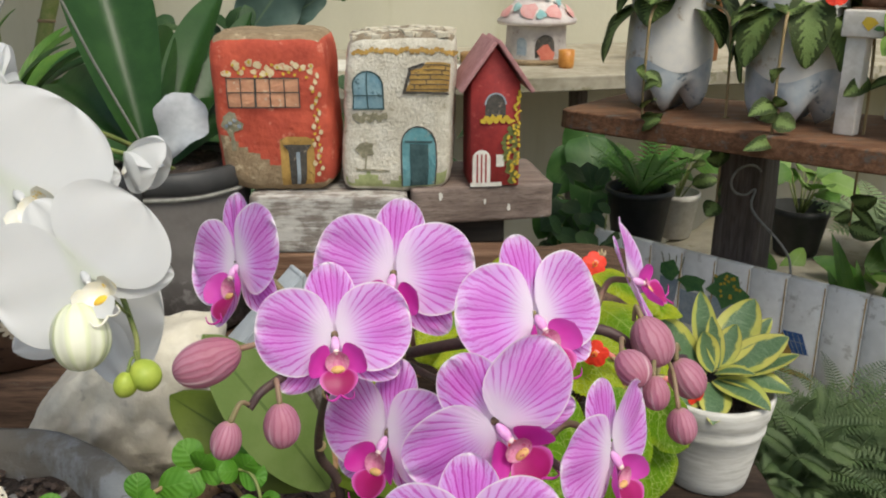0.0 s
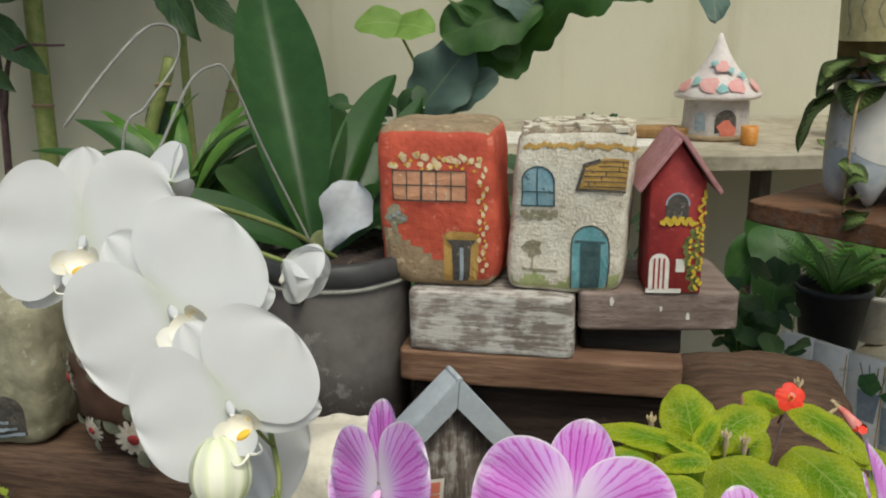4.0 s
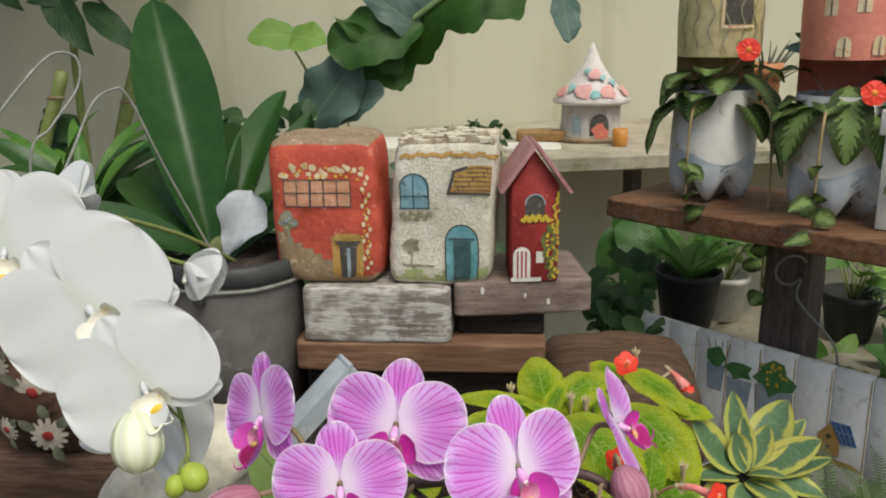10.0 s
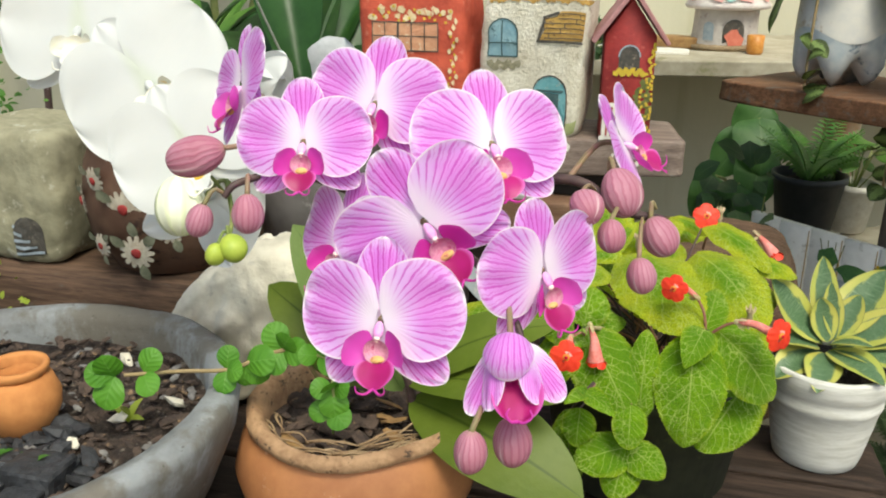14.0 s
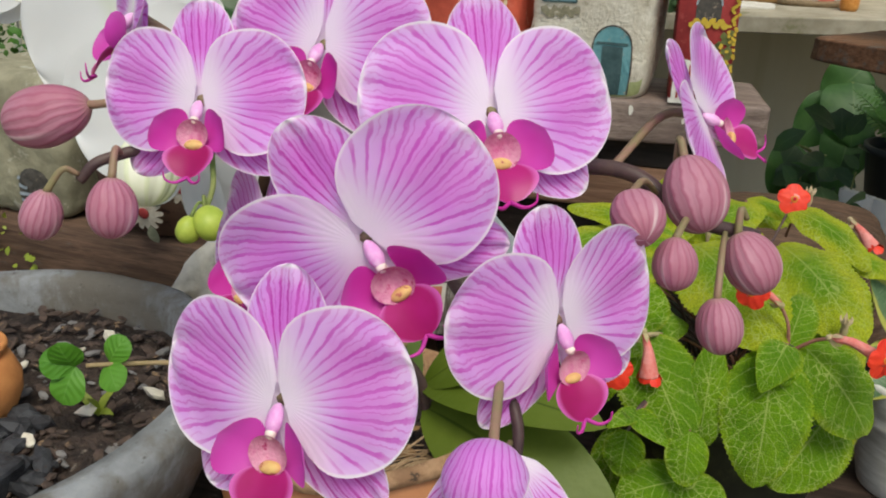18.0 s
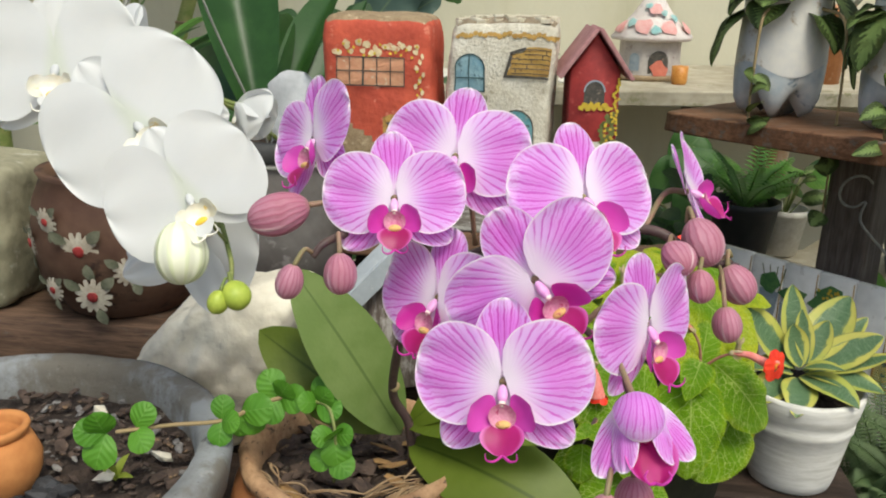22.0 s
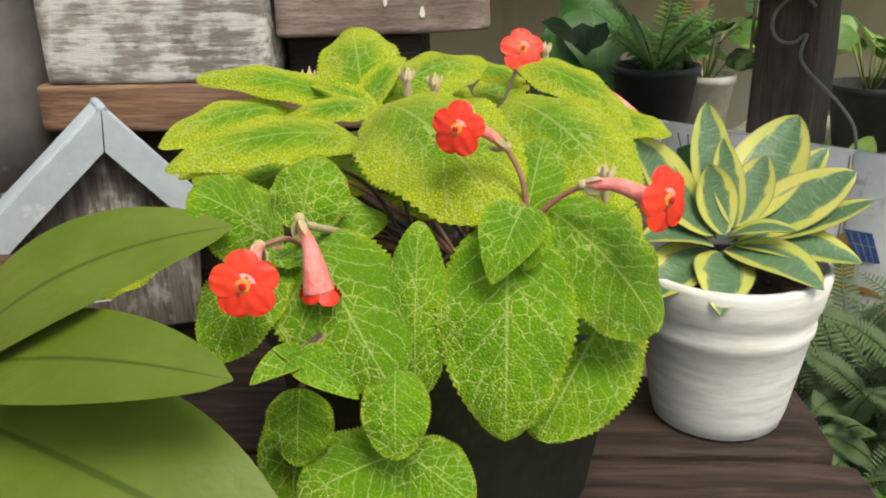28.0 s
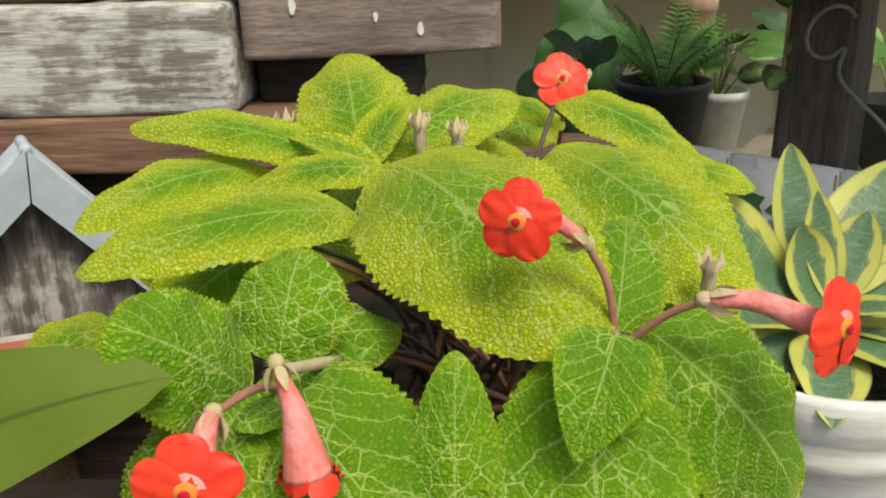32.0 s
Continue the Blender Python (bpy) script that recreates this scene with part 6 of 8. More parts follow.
def nodding_flower(parent, c, yaw, pitch, roll, R):
    """A half-open flower that hangs its head: a hooded sepal over petals and a dark lip."""
    f, r, u = facing(yaw, pitch, roll)
    c = V(c)
    at = lambda x, y, z: c + (r * x + u * y + f * z) * R
    fl = part("flower", blob(bmesh.new(), at(0.35, -0.75, -0.5), R * 0.35, f, 1.4, 0, 12, 8), LIPDARK, parent, "half-open nodding pink orchid flower")

    def hood(q, s):
        q = math.sin(q * 1.5708)
        t = radians(-70 + 212 * q)
        p = radians(76) * s * max(0.05, 1 - abs(2 * q - 1) ** 3.0) ** 0.5
        return c + (r * math.sin(p) + (u * math.cos(t) + f * math.sin(t)) * math.cos(p)) * R * 1.02
    part("sepal", sheet(bmesh.new(), hood, 20, 16), PETAL, fl)
    for name, b, t, w, face, mat in (
            ("sepal", (-0.45, 0.35, -0.4), (-1.42, -2.30, -0.1), 1.35, (-0.45, 0, 1), SEPAL), ("sepal", (0.55, 0.55, -0.4), (2.15, -1.45, -0.1), 1.40, (0.45, 0.2, 1), SEPAL),
            ("petal", (-0.55, 0.35, 0.1), (-0.62, -2.00, 0.55), 1.15, (-0.8, 0, 1), PETAL), ("petal", (0.60, 0.35, 0.1), (1.30, -1.60, 0.5), 1.05, (0.8, 0, 1), PETAL),
            ("lip", (0.35, -0.55, -0.5), (0.55, -2.35, 0.75), 2.0, (0, 0.7, 1), LIPDARK), ("lip_lobe", (0.1, -0.5, -0.4), (-0.35, -1.55, 0.1), 0.9, (0.8, 0, 1), LIPDARK), ("lip_lobe", (0.5, -0.5, -0.4), (1.15, -1.25, 0.1), 0.9, (-0.8, 0, 1), LIPDARK)):
        run = at(*t) - at(*b)
        n = (r * face[0] + u * face[1] + f * face[2]).normalized()
        along = run.normalized()
        across = n.cross(along).normalized()
        own = (along.cross(across), along, across)
        part(name, petal(at(*b), own, 0, run.length, w * R, 0.0, 0.35 if name[0] == "l" else -0.30, 0.52, 2.1, 0.0, 0, 0.0, 1, 20, 12, 0.0, 0.0, 2.2), mat, fl)
    for sg in (1, -1):
        part("tendril", tube(bmesh.new(), [at(0.55, -2.25, 0.75), at(0.55 + sg * 0.25, -2.25, 0.95), at(0.60 + sg * 0.48, -2.0, 1.0), at(0.60 + sg * 0.38, -1.75, 1.0)], R * 0.07, R * 0.03, 6, 4), LIPM, fl)
    return c - f * R * 0.6 + u * R * 0.6


def orchid_bud(parent, c, axis, r, stretch, mat, stalk, stem_mat, name="bud"):
    bm = blob(bmesh.new(), c, r * 0.78, axis, stretch * 0.96, 0.06, 28, 16)
    b = part(name, bm, mat, parent)
    ax = V(axis).normalized()
    tube_bm = tube(bmesh.new(), [V(stalk), (V(stalk) + V(c) - ax * r * stretch) / 2 + V((0, 0, r * 0.35)), V(c) - ax * r * stretch * 0.70], 0.0007 + r * 0.02, 0.0008 + r * 0.05, 8, 5)
    part("stalk", tube_bm, stem_mat, b)


# pink moth orchid in the terracotta pot
po = thing("pink_orchid", (-0.085, 0.690, 0.955), "pink moth orchid in bloom with buds and fleshy leaves", "orchid")
main = [(-0.076, 0.690, 0.955), (-0.080, 0.684, 1.005), (-0.092, 0.668, 1.045), (-0.073, 0.620, 1.129), (-0.040, 0.56, 1.205), (-0.012, 0.455, 1.245), (0.03, 0.405, 1.276), (0.092, 0.392, 1.290), (0.118, 0.388, 1.278), (0.140, 0.395, 1.272)]
part("stem", tube(bmesh.new(), main, 0.0048, 0.0022, 10, 8), STEMDARK, po, "dark purple flower stem")
for p in ((-0.073, 0.620, 1.129), (-0.090, 0.665, 1.052), (-0.012, 0.455, 1.245)):
    part("node", blob(bmesh.new(), p, 0.0056, (0.1, -0.5, 0.8), 0.7, 0, 10, 6), STEMTAN, po, "pale ring on the stem")
left = [(-0.012, 0.455, 1.245), (-0.020, 0.39, 1.275), (-0.034, 0.345, 1.296), (-0.050, 0.322, 1.296), (-0.056, 0.316, 1.290)]
part("side_stem", tube(bmesh.new(), left, 0.0024, 0.0016, 8, 8), STEMDARK, po)
low = [(-0.012, 0.455, 1.245), (0.030, 0.385, 1.258), (0.066, 0.330, 1.258), (0.083, 0.312, 1.242), (0.085, 0.304, 1.226)]
part("side_stem", tube(bmesh.new(), low, 0.0024, 0.0014, 8, 8), STEMDARK, po)
PINK = (
    ((-0.023, 0.333, 1.314), 10, 15, 2, 0.0600, 0, (-0.022, 0.36, 1.29)),
    ((-0.001, 0.370, 1.327), -1, 18, -5, 0.0680, 0, (0.005, 0.42, 1.268)),
    ((0.042, 0.306, 1.289), 22, -4, 36, 0.0720, 0, (0.045, 0.38, 1.270)),
    ((0.061, 0.354, 1.314), 36, 22, -2, 0.0715, 0, (0.06, 0.40, 1.285)),
    ((0.032, 0.276, 1.256), -4, 12, 7, 0.0675, 0, (0.036, 0.376, 1.258)),
    ((0.091, 0.323, 1.266), 50, 6, 2, 0.0650, 0, (0.062, 0.335, 1.258)),
    ((0.117, 0.421, 1.304), 79, 26, 32, 0.0630, 7, (0.092, 0.392, 1.290)),
    ((-0.069, 0.366, 1.333), -45, 16, 24, 0.0640, 4, (-0.034, 0.345, 1.296)),
    ((-0.003, 0.330, 1.269), -35, 16, 4, 0.0660, 0, (0.0, 0.42, 1.262)),
)
for k, (c, yw, pt, rl, sz, cl, root) in enumerate(PINK):
    bk = orchid_flower(po, c, yw, pt, rl, sz, False, cl, k)
    part("flower_stalk", tube(bmesh.new(), [root, (V(root) + bk) / 2 + V((0, 0.012, 0.006)), bk], 0.0015, 0.0017, 7, 6), STEMOLIVE, po)
bk = nodding_flower(po, (0.0848, 0.276, 1.2460), 5, 22, 0, 0.0102)
part("flower_stalk", tube(bmesh.new(), [(0.066, 0.330, 1.258), (0.076, 0.318, 1.256), bk], 0.0012, 0.0014, 7, 6), STEMOLIVE, po)
for c, ax, r, st_, root in (
        ((0.119, 0.381, 1.288), (0.25, -0.3, -0.55), 0.0128, 1.30, (0.112, 0.390, 1.295)),
        ((0.105, 0.356, 1.287), (0.3, -0.6, -0.3), 0.0100, 1.25, (0.108, 0.388, 1.284)),
        ((0.117, 0.359, 1.273), (0.1, -0.3, -0.8), 0.0085, 1.25, (0.122, 0.385, 1.278)),
        ((0.139, 0.386, 1.266), (0.4, -0.2, -0.6), 0.0112, 1.25, (0.136, 0.393, 1.278)),
        ((0.132, 0.364, 1.253), (0.2, -0.2, -0.9), 0.0090, 1.30, (0.130, 0.389, 1.274)),
        ((-0.074, 0.326, 1.306), (-0.85, -0.3, -0.25), 0.0122, 1.55, (-0.045, 0.335, 1.300)),
        ((-0.064, 0.307, 1.281), (-0.25, -0.2, -0.9), 0.0078, 1.35, (-0.056, 0.316, 1.292)),
        ((-0.043, 0.313, 1.284), (0.05, -0.25, -0.9), 0.0094, 1.30, (-0.047, 0.325, 1.297)),
        ((0.074, 0.258, 1.213), (0.0, -0.1, -1), 0.0085, 1.40, (0.083, 0.308, 1.236)),
        ((0.087, 0.279, 1.207), (0.1, -0.2, -1), 0.0104, 1.35, (0.085, 0.304, 1.226))):
    orchid_bud(po, c, ax, r, st_, BUDM, root, STEMOLIVE)
for b, t, w, face, arch, mat in (
        ((-0.080, 0.688, 0.982), (0.098, 0.628, 0.940), 0.088, (0.1, -0.7, 1), 0.10, ORCHLEAF),
        ((-0.083, 0.690, 1.000), (0.075, 0.640, 1.028), 0.050, (-0.1, -0.5, 1), 0.09, ORCHLEAF),
        ((-0.082, 0.690, 1.000), (0.057, 0.715, 1.066), 0.058, (-0.4, -0.7, 1), 0.14, ORCHLEAF),
        ((-0.090, 0.697, 0.985), (-0.183, 0.664, 1.160), 0.072, (0.7, -0.9, 0.25), 0.05, ORCHLEAFGREY),
        ((-0.100, 0.705, 0.985), (-0.232, 0.705, 1.080), 0.070, (0.4, -0.9, 0.3), 0.10, ORCHLEAF)):
    bm = bmesh.new()
    leaf(bm, b, t, w, face, 0.50, 0.62, arch, 0.10, 0.0, nu=22, nv=10, thick=0.0022)
    part("leaf", bm, mat, po, "thick fleshy leaf")

# white moth orchid, its spike arching over from the bag
wo = thing("white_orchid", (-0.36, 1.20, 1.17), "white moth orchid spike arching down, yellow lips", "orchid")
spike = [(-0.37, 1.21, 1.165), (-0.41, 1.13, 1.225), (-0.45, 1.03, 1.275), (-0.462, 0.93, 1.305), (-0.43, 0.80, 1.312), (-0.375, 0.705, 1.300), (-0.315, 0.665, 1.275), (-0.262, 0.672, 1.222), (-0.228, 0.635, 1.180), (-0.214, 0.60, 1.163)]
part("stem", tube(bmesh.new(), spike, 0.0036, 0.0020, 9, 8), STEMGREEN, wo)
WHITE = (
    ((-0.412, 0.704, 1.329), 12, 20, 5, 0.146, 0, (-0.405, 0.74, 1.325)),
    ((-0.322, 0.668, 1.285), 8, 20, 44, 0.152, 0, (-0.335, 0.675, 1.290)),
    ((-0.252, 0.612, 1.238), 12, 16, 30, 0.124, 0, (-0.285, 0.672, 1.245)),
    ((-0.296, 0.702, 1.163), 168, -14, 12, 0.140, 0, (-0.245, 0.665, 1.195)),
    ((-0.420, 0.860, 1.340), -150, 10, 20, 0.085, 48, (-0.462, 0.93, 1.305)),
    ((-0.280, 0.800, 1.283), 80, -25, -8, 0.074, 55, (-0.41, 0.77, 1.308)),
)
for k, (c, yw, pt, rl, sz, cl, root) in enumerate(WHITE):
    bk = orchid_flower(wo, c, yw, pt, rl, sz, True, cl, 30 + k)
    part("flower_stalk", tube(bmesh.new(), [root, (V(root) + bk) / 2 + V((0, 0.01, 0.008)), bk], 0.0020, 0.0022, 7, 6), STEMGREEN, wo)
orchid_bud(wo, (-0.250, 0.588, 1.194), (0.15, -0.35, -0.9), 0.0275, 1.25, WBUD, (-0.232, 0.64, 1.188), STEMGREEN)
orchid_bud(wo, (-0.209, 0.598, 1.157), (0.4, -0.3, -0.5), 0.0150, 1.15, GBUD, (-0.216, 0.606, 1.168), STEMGREEN)
orchid_bud(wo, (-0.222, 0.590, 1.153), (-0.2, -0.2, -0.9), 0.0112, 1.20, GBUD, (-0.218, 0.608, 1.166), STEMGREEN)

# flame violet with quilted leaves
ev = thing("flame_violet", (0.145, 0.86, 0.966), "flame violet with quilted lime-green leaves and scarlet flowers", "flame violet")
TOP_LEAVES = (
    (0.089, 0.87, 1.088, -0.0, 0.86, 1.11, 0.023), (0.095, 0.88, 1.091, 0.083, 0.93, 1.13, 0.048), (0.107, 0.885, 1.09, 0.168, 0.935, 1.107, 0.041),
    (0.158, 1.0, 1.092, 0.201, 1.0, 1.078, 0.021), (0.199, 0.96, 1.099, 0.267, 0.93, 1.064, 0.033), (0.241, 0.95, 1.061, 0.297, 0.94, 1.055, 0.026),
    (0.105, 0.845, 1.093, 0.055, 0.835, 1.089, 0.018), (0.104, 0.85, 1.093, 0.069, 0.86, 1.104, 0.012), (0.099, 0.87, 1.091, 0.118, 0.9, 1.113, 0.019),
)
LEFT_LEAVES = (
    (0.05, 0.86, 1.089, -0.009, 0.81, 1.081, 0.028), (0.093, 0.815, 1.082, 0.012, 0.765, 1.08, 0.031), (0.062, 0.82, 1.073, 0.009, 0.785, 1.07, 0.017),
    (0.067, 0.745, 1.045, 0.038, 0.722, 1.08, 0.04), (0.08, 0.755, 1.053, 0.085, 0.778, 1.082, 0.037), (0.078, 0.762, 1.05, 0.117, 0.787, 1.045, 0.028),
    (0.066, 0.735, 1.043, 0.048, 0.695, 1.008, 0.037), (0.083, 0.735, 1.044, 0.073, 0.72, 1.045, 0.012), (0.083, 0.745, 1.046, 0.128, 0.698, 0.992, 0.058),
    (-0.032, 0.86, 1.014, -0.073, 0.83, 0.983, 0.038),
)
MID_LEAVES = (
    (0.118, 0.838, 1.093, 0.183, 0.742, 1.06, 0.070), (0.11, 0.83, 1.077, 0.171, 0.775, 1.046, 0.04), (0.19, 0.885, 1.086, 0.25, 0.81, 1.045, 0.066),
    (0.139, 0.712, 0.986, 0.14, 0.745, 1.055, 0.029), (0.183, 0.745, 1.051, 0.182, 0.695, 0.97, 0.058), (0.19, 0.735, 1.066, 0.177, 0.711, 1.042, 0.028),
    (0.195, 0.74, 1.063, 0.191, 0.72, 1.043, 0.018), (0.193, 0.752, 1.059, 0.203, 0.795, 1.086, 0.028), (0.209, 0.755, 1.055, 0.258, 0.752, 0.997, 0.052),
    (0.238, 0.79, 0.985, 0.201, 0.735, 0.943, 0.057),
)
LOW_LEAVES = (
    (0.089, 0.685, 1.014, 0.074, 0.668, 1.011, 0.013), (0.09, 0.685, 1.014, 0.081, 0.68, 1.021, 0.009), (0.091, 0.685, 1.014, 0.116, 0.672, 1.003, 0.017),
    (0.085, 0.7, 0.987, 0.084, 0.69, 0.955, 0.029), (0.131, 0.7, 0.997, 0.132, 0.68, 0.966, 0.028), (0.13, 0.705, 0.95, 0.086, 0.68, 0.942, 0.04),
    (0.132, 0.705, 0.951, 0.166, 0.685, 0.938, 0.032), (0.131, 0.705, 0.944, 0.122, 0.675, 0.914, 0.035), (0.074, 0.73, 0.964, 0.077, 0.7, 0.898, 0.033),
)
INNER_LEAVES = (
    (0.03, 0.90, 1.04, -0.02, 0.88, 1.04, 0.055), (0.13, 0.91, 1.05, 0.165, 0.965, 1.075, 0.055), (0.10, 0.87, 1.04, 0.075, 0.93, 1.06, 0.055),
    (0.23, 0.93, 1.02, 0.28, 0.96, 1.025, 0.05), (0.06, 0.84, 1.06, 0.02, 0.80, 1.04, 0.05), (0.21, 0.86, 1.04, 0.26, 0.83, 1.01, 0.055), (0.15, 0.93, 1.07, 0.11, 0.965, 1.085, 0.05), (0.118, 0.86, 1.03, 0.136, 0.88, 1.045, 0.047), (0.165, 1.02, 1.068, 0.202, 1.05, 1.066, 0.034), (0.248, 0.82, 0.985, 0.215, 0.80, 0.925, 0.055),
)
HEARTS = MID_LEAVES[5:6] + LOW_LEAVES[:3] + TOP_LEAVES[7:9]
EYE3 = V((0.16, 0.30, 1.30))
crown = V((0.145, 0.870, 0.99))
for k, q in enumerate(TOP_LEAVES + LEFT_LEAVES + MID_LEAVES + LOW_LEAVES + INNER_LEAVES):
    b, t, w = V(q[:3]), V(q[3:6]), q[6]
    mid = (b + t) / 2
    face = (EYE3 - mid).normalized() + V((0, 0, 0.75)) + (mid - crown).normalized() * 0.35
    bm = bmesh.new()
    d = (t - b)
    heart = q in HEARTS
    leaf(bm, b - d * 0.09, t + d * (0.10 if heart else 0.04), w * 1.16, face, 0.30 if heart else 0.44, 0.72 if heart else (0.50, 0.56, 0.62)[k % 3], 0.13, 0.22 if heart else -0.24, 0.0 if heart else 0.035, 0.012 if heart else 0.028, 3, 130, 14, seed=k, teeth=185)
    part("leaf", bm, EPISCIA if q in MID_LEAVES[1:2] + MID_LEAVES[3:] + LOW_LEAVES + LEFT_LEAVES[3:9] else EPISCIAYELLOW, ev)
    bm = tube(bmesh.new(), [crown + V((random.uniform(-.03, .03), random.uniform(-.03, .03), -0.01)), (b + crown) / 2 + V((0, 0, 0.012)), b - d * 0.08], 0.0015, 0.0013, 6, 5)
    part("leaf_stalk", bm, STEMDARK if k % 3 else STEMRED, ev)


def fuzzy_calyx(cal, away, r, parent):
    """Five pointed, hairy lobes round the foot of a trumpet."""
    f = V(away).normalized()
    a = f.orthogonal().normalized()
    b = f.cross(a)
    bm = blob(bmesh.new(), cal, r * 0.75, f, 1.2, -0.2, 12, 8)
    for k in range(5):
        e = a * math.cos(k * 1.2566) + b * math.sin(k * 1.2566)
        leaf(bm, V(cal) + e * r * 0.5, V(cal) + e * r * 1.55 + f * r * 2.3, r * 1.0, e, 0.4, 0.8, 0.1, 0.2, nu=7, nv=4)
    rnd = random.Random(int(abs(cal[0]) * 9999))
    for k in range(70):
        e = V((rnd.gauss(0, 1), rnd.gauss(0, 1), rnd.gauss(0, 1))).normalized()
        p = V(cal) + e * r * 0.8 + f * r * rnd.uniform(0, 1.6)
        tube(bm, [p, p + (e + f * 0.3) * r * rnd.uniform(0.4, 0.8)], 0.00012, 0.00005, 3, 1)
    part("calyx", bm, CALYX, parent)


def violet_flower(c, yaw, pitch, roll, size, cal, root):
    """Five round lobes on a trumpet that bends back to its hairy calyx."""
    fr = f, r, u = facing(yaw, pitch, roll)
    c, cal = V(c), V(cal)
    throat = c - f * size * 0.42
    bm = tube(bmesh.new(), [c, throat, (throat + cal) / 2 + V((0, 0, size * 0.10)), cal], size * 0.19, size * 0.085, 14, 8)
    fl = part("flower", bm, EFTUBE, ev, "scarlet trumpet flower")
    for k in range(5):
        part("petal", petal(c, fr, 90 + 72 * k, size * 0.54, size * (0.52, 0.50, 0.55, 0.53, 0.49)[k], 0.16, -0.12, 0.58, 2.2, 0.0008 * (k % 2), 0, 0.020, k + yaw, 12, 12), EFRED, fl)
    part("throat", blob(bmesh.new(), c + f * 0.0006, size * 0.12, f, 0.22, 0, 12, 6), EFEYE, fl, "yellow-orange throat ring")
    part("throat_hollow", blob(bmesh.new(), c + f * 0.0022, size * 0.062, f, 0.22, 0, 10, 5), ADRED, fl)
    fuzzy_calyx(cal, throat - cal, size * 0.13, fl)
    part("flower_stalk", tube(bmesh.new(), [root, (V(root) + cal) / 2 + V((0.002, 0, 0.004)), cal], 0.0015, 0.0013, 7, 5), STEMRED, fl)


violet_flower((0.071, 0.678, 1.052), 2, 10, 4, 0.0285, (0.0716, 0.7038, 1.06), (0.082, 0.745, 1.045))
violet_flower((0.256, 0.726, 1.074), 40, 6, 8, 0.029, (0.2197, 0.7423, 1.0764), (0.194, 0.7525, 1.054))
violet_flower((0.160, 0.738, 1.105), -18, 8, -6, 0.0245, (0.1825, 0.7495, 1.0938), (0.194, 0.7525, 1.054))
violet_flower((0.196, 0.962, 1.112), 8, 26, 0, 0.029, (0.199, 0.985, 1.096), (0.20, 1.03, 1.05))
for c, ax, r, root in (((0.095, 0.711, 1.038), (0.25, -0.25, -1), 0.0062, (0.098, 0.765, 1.045)), ((0.283, 1.045, 1.047), (0.6, -0.25, -0.6), 0.0068, (0.24, 1.02, 1.06))):
    A = V(ax).normalized()
    side = V((0.3, -0.2, 0.1)) * 0.006
    bm = tube(bmesh.new(), [V(c) - A * 0.030, V(c) - A * 0.018 + side, V(c) - A * 0.008 + side * 0.6, V(c) + A * 0.003], r * 0.30, r * 1.25, 14, 8)
    bd = part("closed_flower", bm, EFTUBE, ev, "closed coral-pink trumpet")
    for k in range(5):
        e = (V((math.cos(k * 1.257 + 0.5), math.sin(k * 1.257 + 0.5), 0)) - A * 0.2 * A.z).normalized()
        bm = bmesh.new()
        leaf(bm, V(c) - A * 0.003 + e * r * 0.95, V(c) + A * 0.005 + e * r * (1.75, 1.45, 1.6, 1.3, 1.7)[k], r * 1.75, e - A * 0.2, 0.62, 0.5, 0.06, -0.25, 0.06, nu=10, nv=8, seed=k)
        part("petal_tip", bm, EFRED, bd)
    fuzzy_calyx(V(c) - A * 0.032, A, r * 0.55, bd)
    part("flower_stalk", tube(bmesh.new(), [root, V(c) - V(ax) * 0.028], 0.0022, 0.0019, 7, 4), CALYX, bd)
for c in ((0.123, 0.875, 1.102), (0.081, 0.90, 1.103), (0.055, 0.905, 1.098), (0.140, 0.875, 1.098), (0.237, 0.80, 1.060), (0.225, 0.765, 1.022), (0.215, 1.02, 1.098)):
    c = V(c)
    rg = [(0.0011, -0.022), (0.0014, -0.010), (0.0032, -0.004), (0.0026, 0.002), (0.0052, 0.008), (0.0044, 0.0078), (0.002, 0.001)]
    bm = bmesh.new()
    lathe(bm, rg, c, 12)
    for v in bm.verts:
        if v.co.z > c.z + 0.006:
            v.co.z += 0.0040 * math.sin(math.atan2(v.co.y - c.y, v.co.x - c.x) * 5)
    part("spent_calyx", bm, CALYX, ev, "fuzzy dried calyx")

# bird's nest snake plant in the white pot
sp = thing("snake_plant", (0.345, 0.935, 0.955), "dwarf snake plant rosette with yellow-edged leaves", "snake plant")
SC = V((0.342, 0.940, 0.966))
OUTER_BLADES = (
    (0.339, 0.945, 0.99, 0.331, 0.985, 1.068, 0.031), (0.347, 0.945, 1.001, 0.399, 0.985, 1.057, 0.05), (0.325, 0.935, 0.993, 0.27, 0.935, 1.055, 0.044),
    (0.366, 0.95, 0.99, 0.421, 0.98, 1.034, 0.027), (0.352, 0.94, 0.99, 0.427, 0.94, 1.027, 0.039), (0.347, 0.935, 0.984, 0.437, 0.925, 1.011, 0.028),
    (0.349, 0.93, 0.981, 0.426, 0.905, 0.971, 0.037), (0.34, 0.93, 0.975, 0.389, 0.872, 0.966, 0.038), (0.336, 0.928, 0.973, 0.323, 0.865, 0.952, 0.038),
    (0.328, 0.93, 0.974, 0.279, 0.885, 0.953, 0.038), (0.326, 0.935, 0.98, 0.276, 0.91, 0.988, 0.03),
)
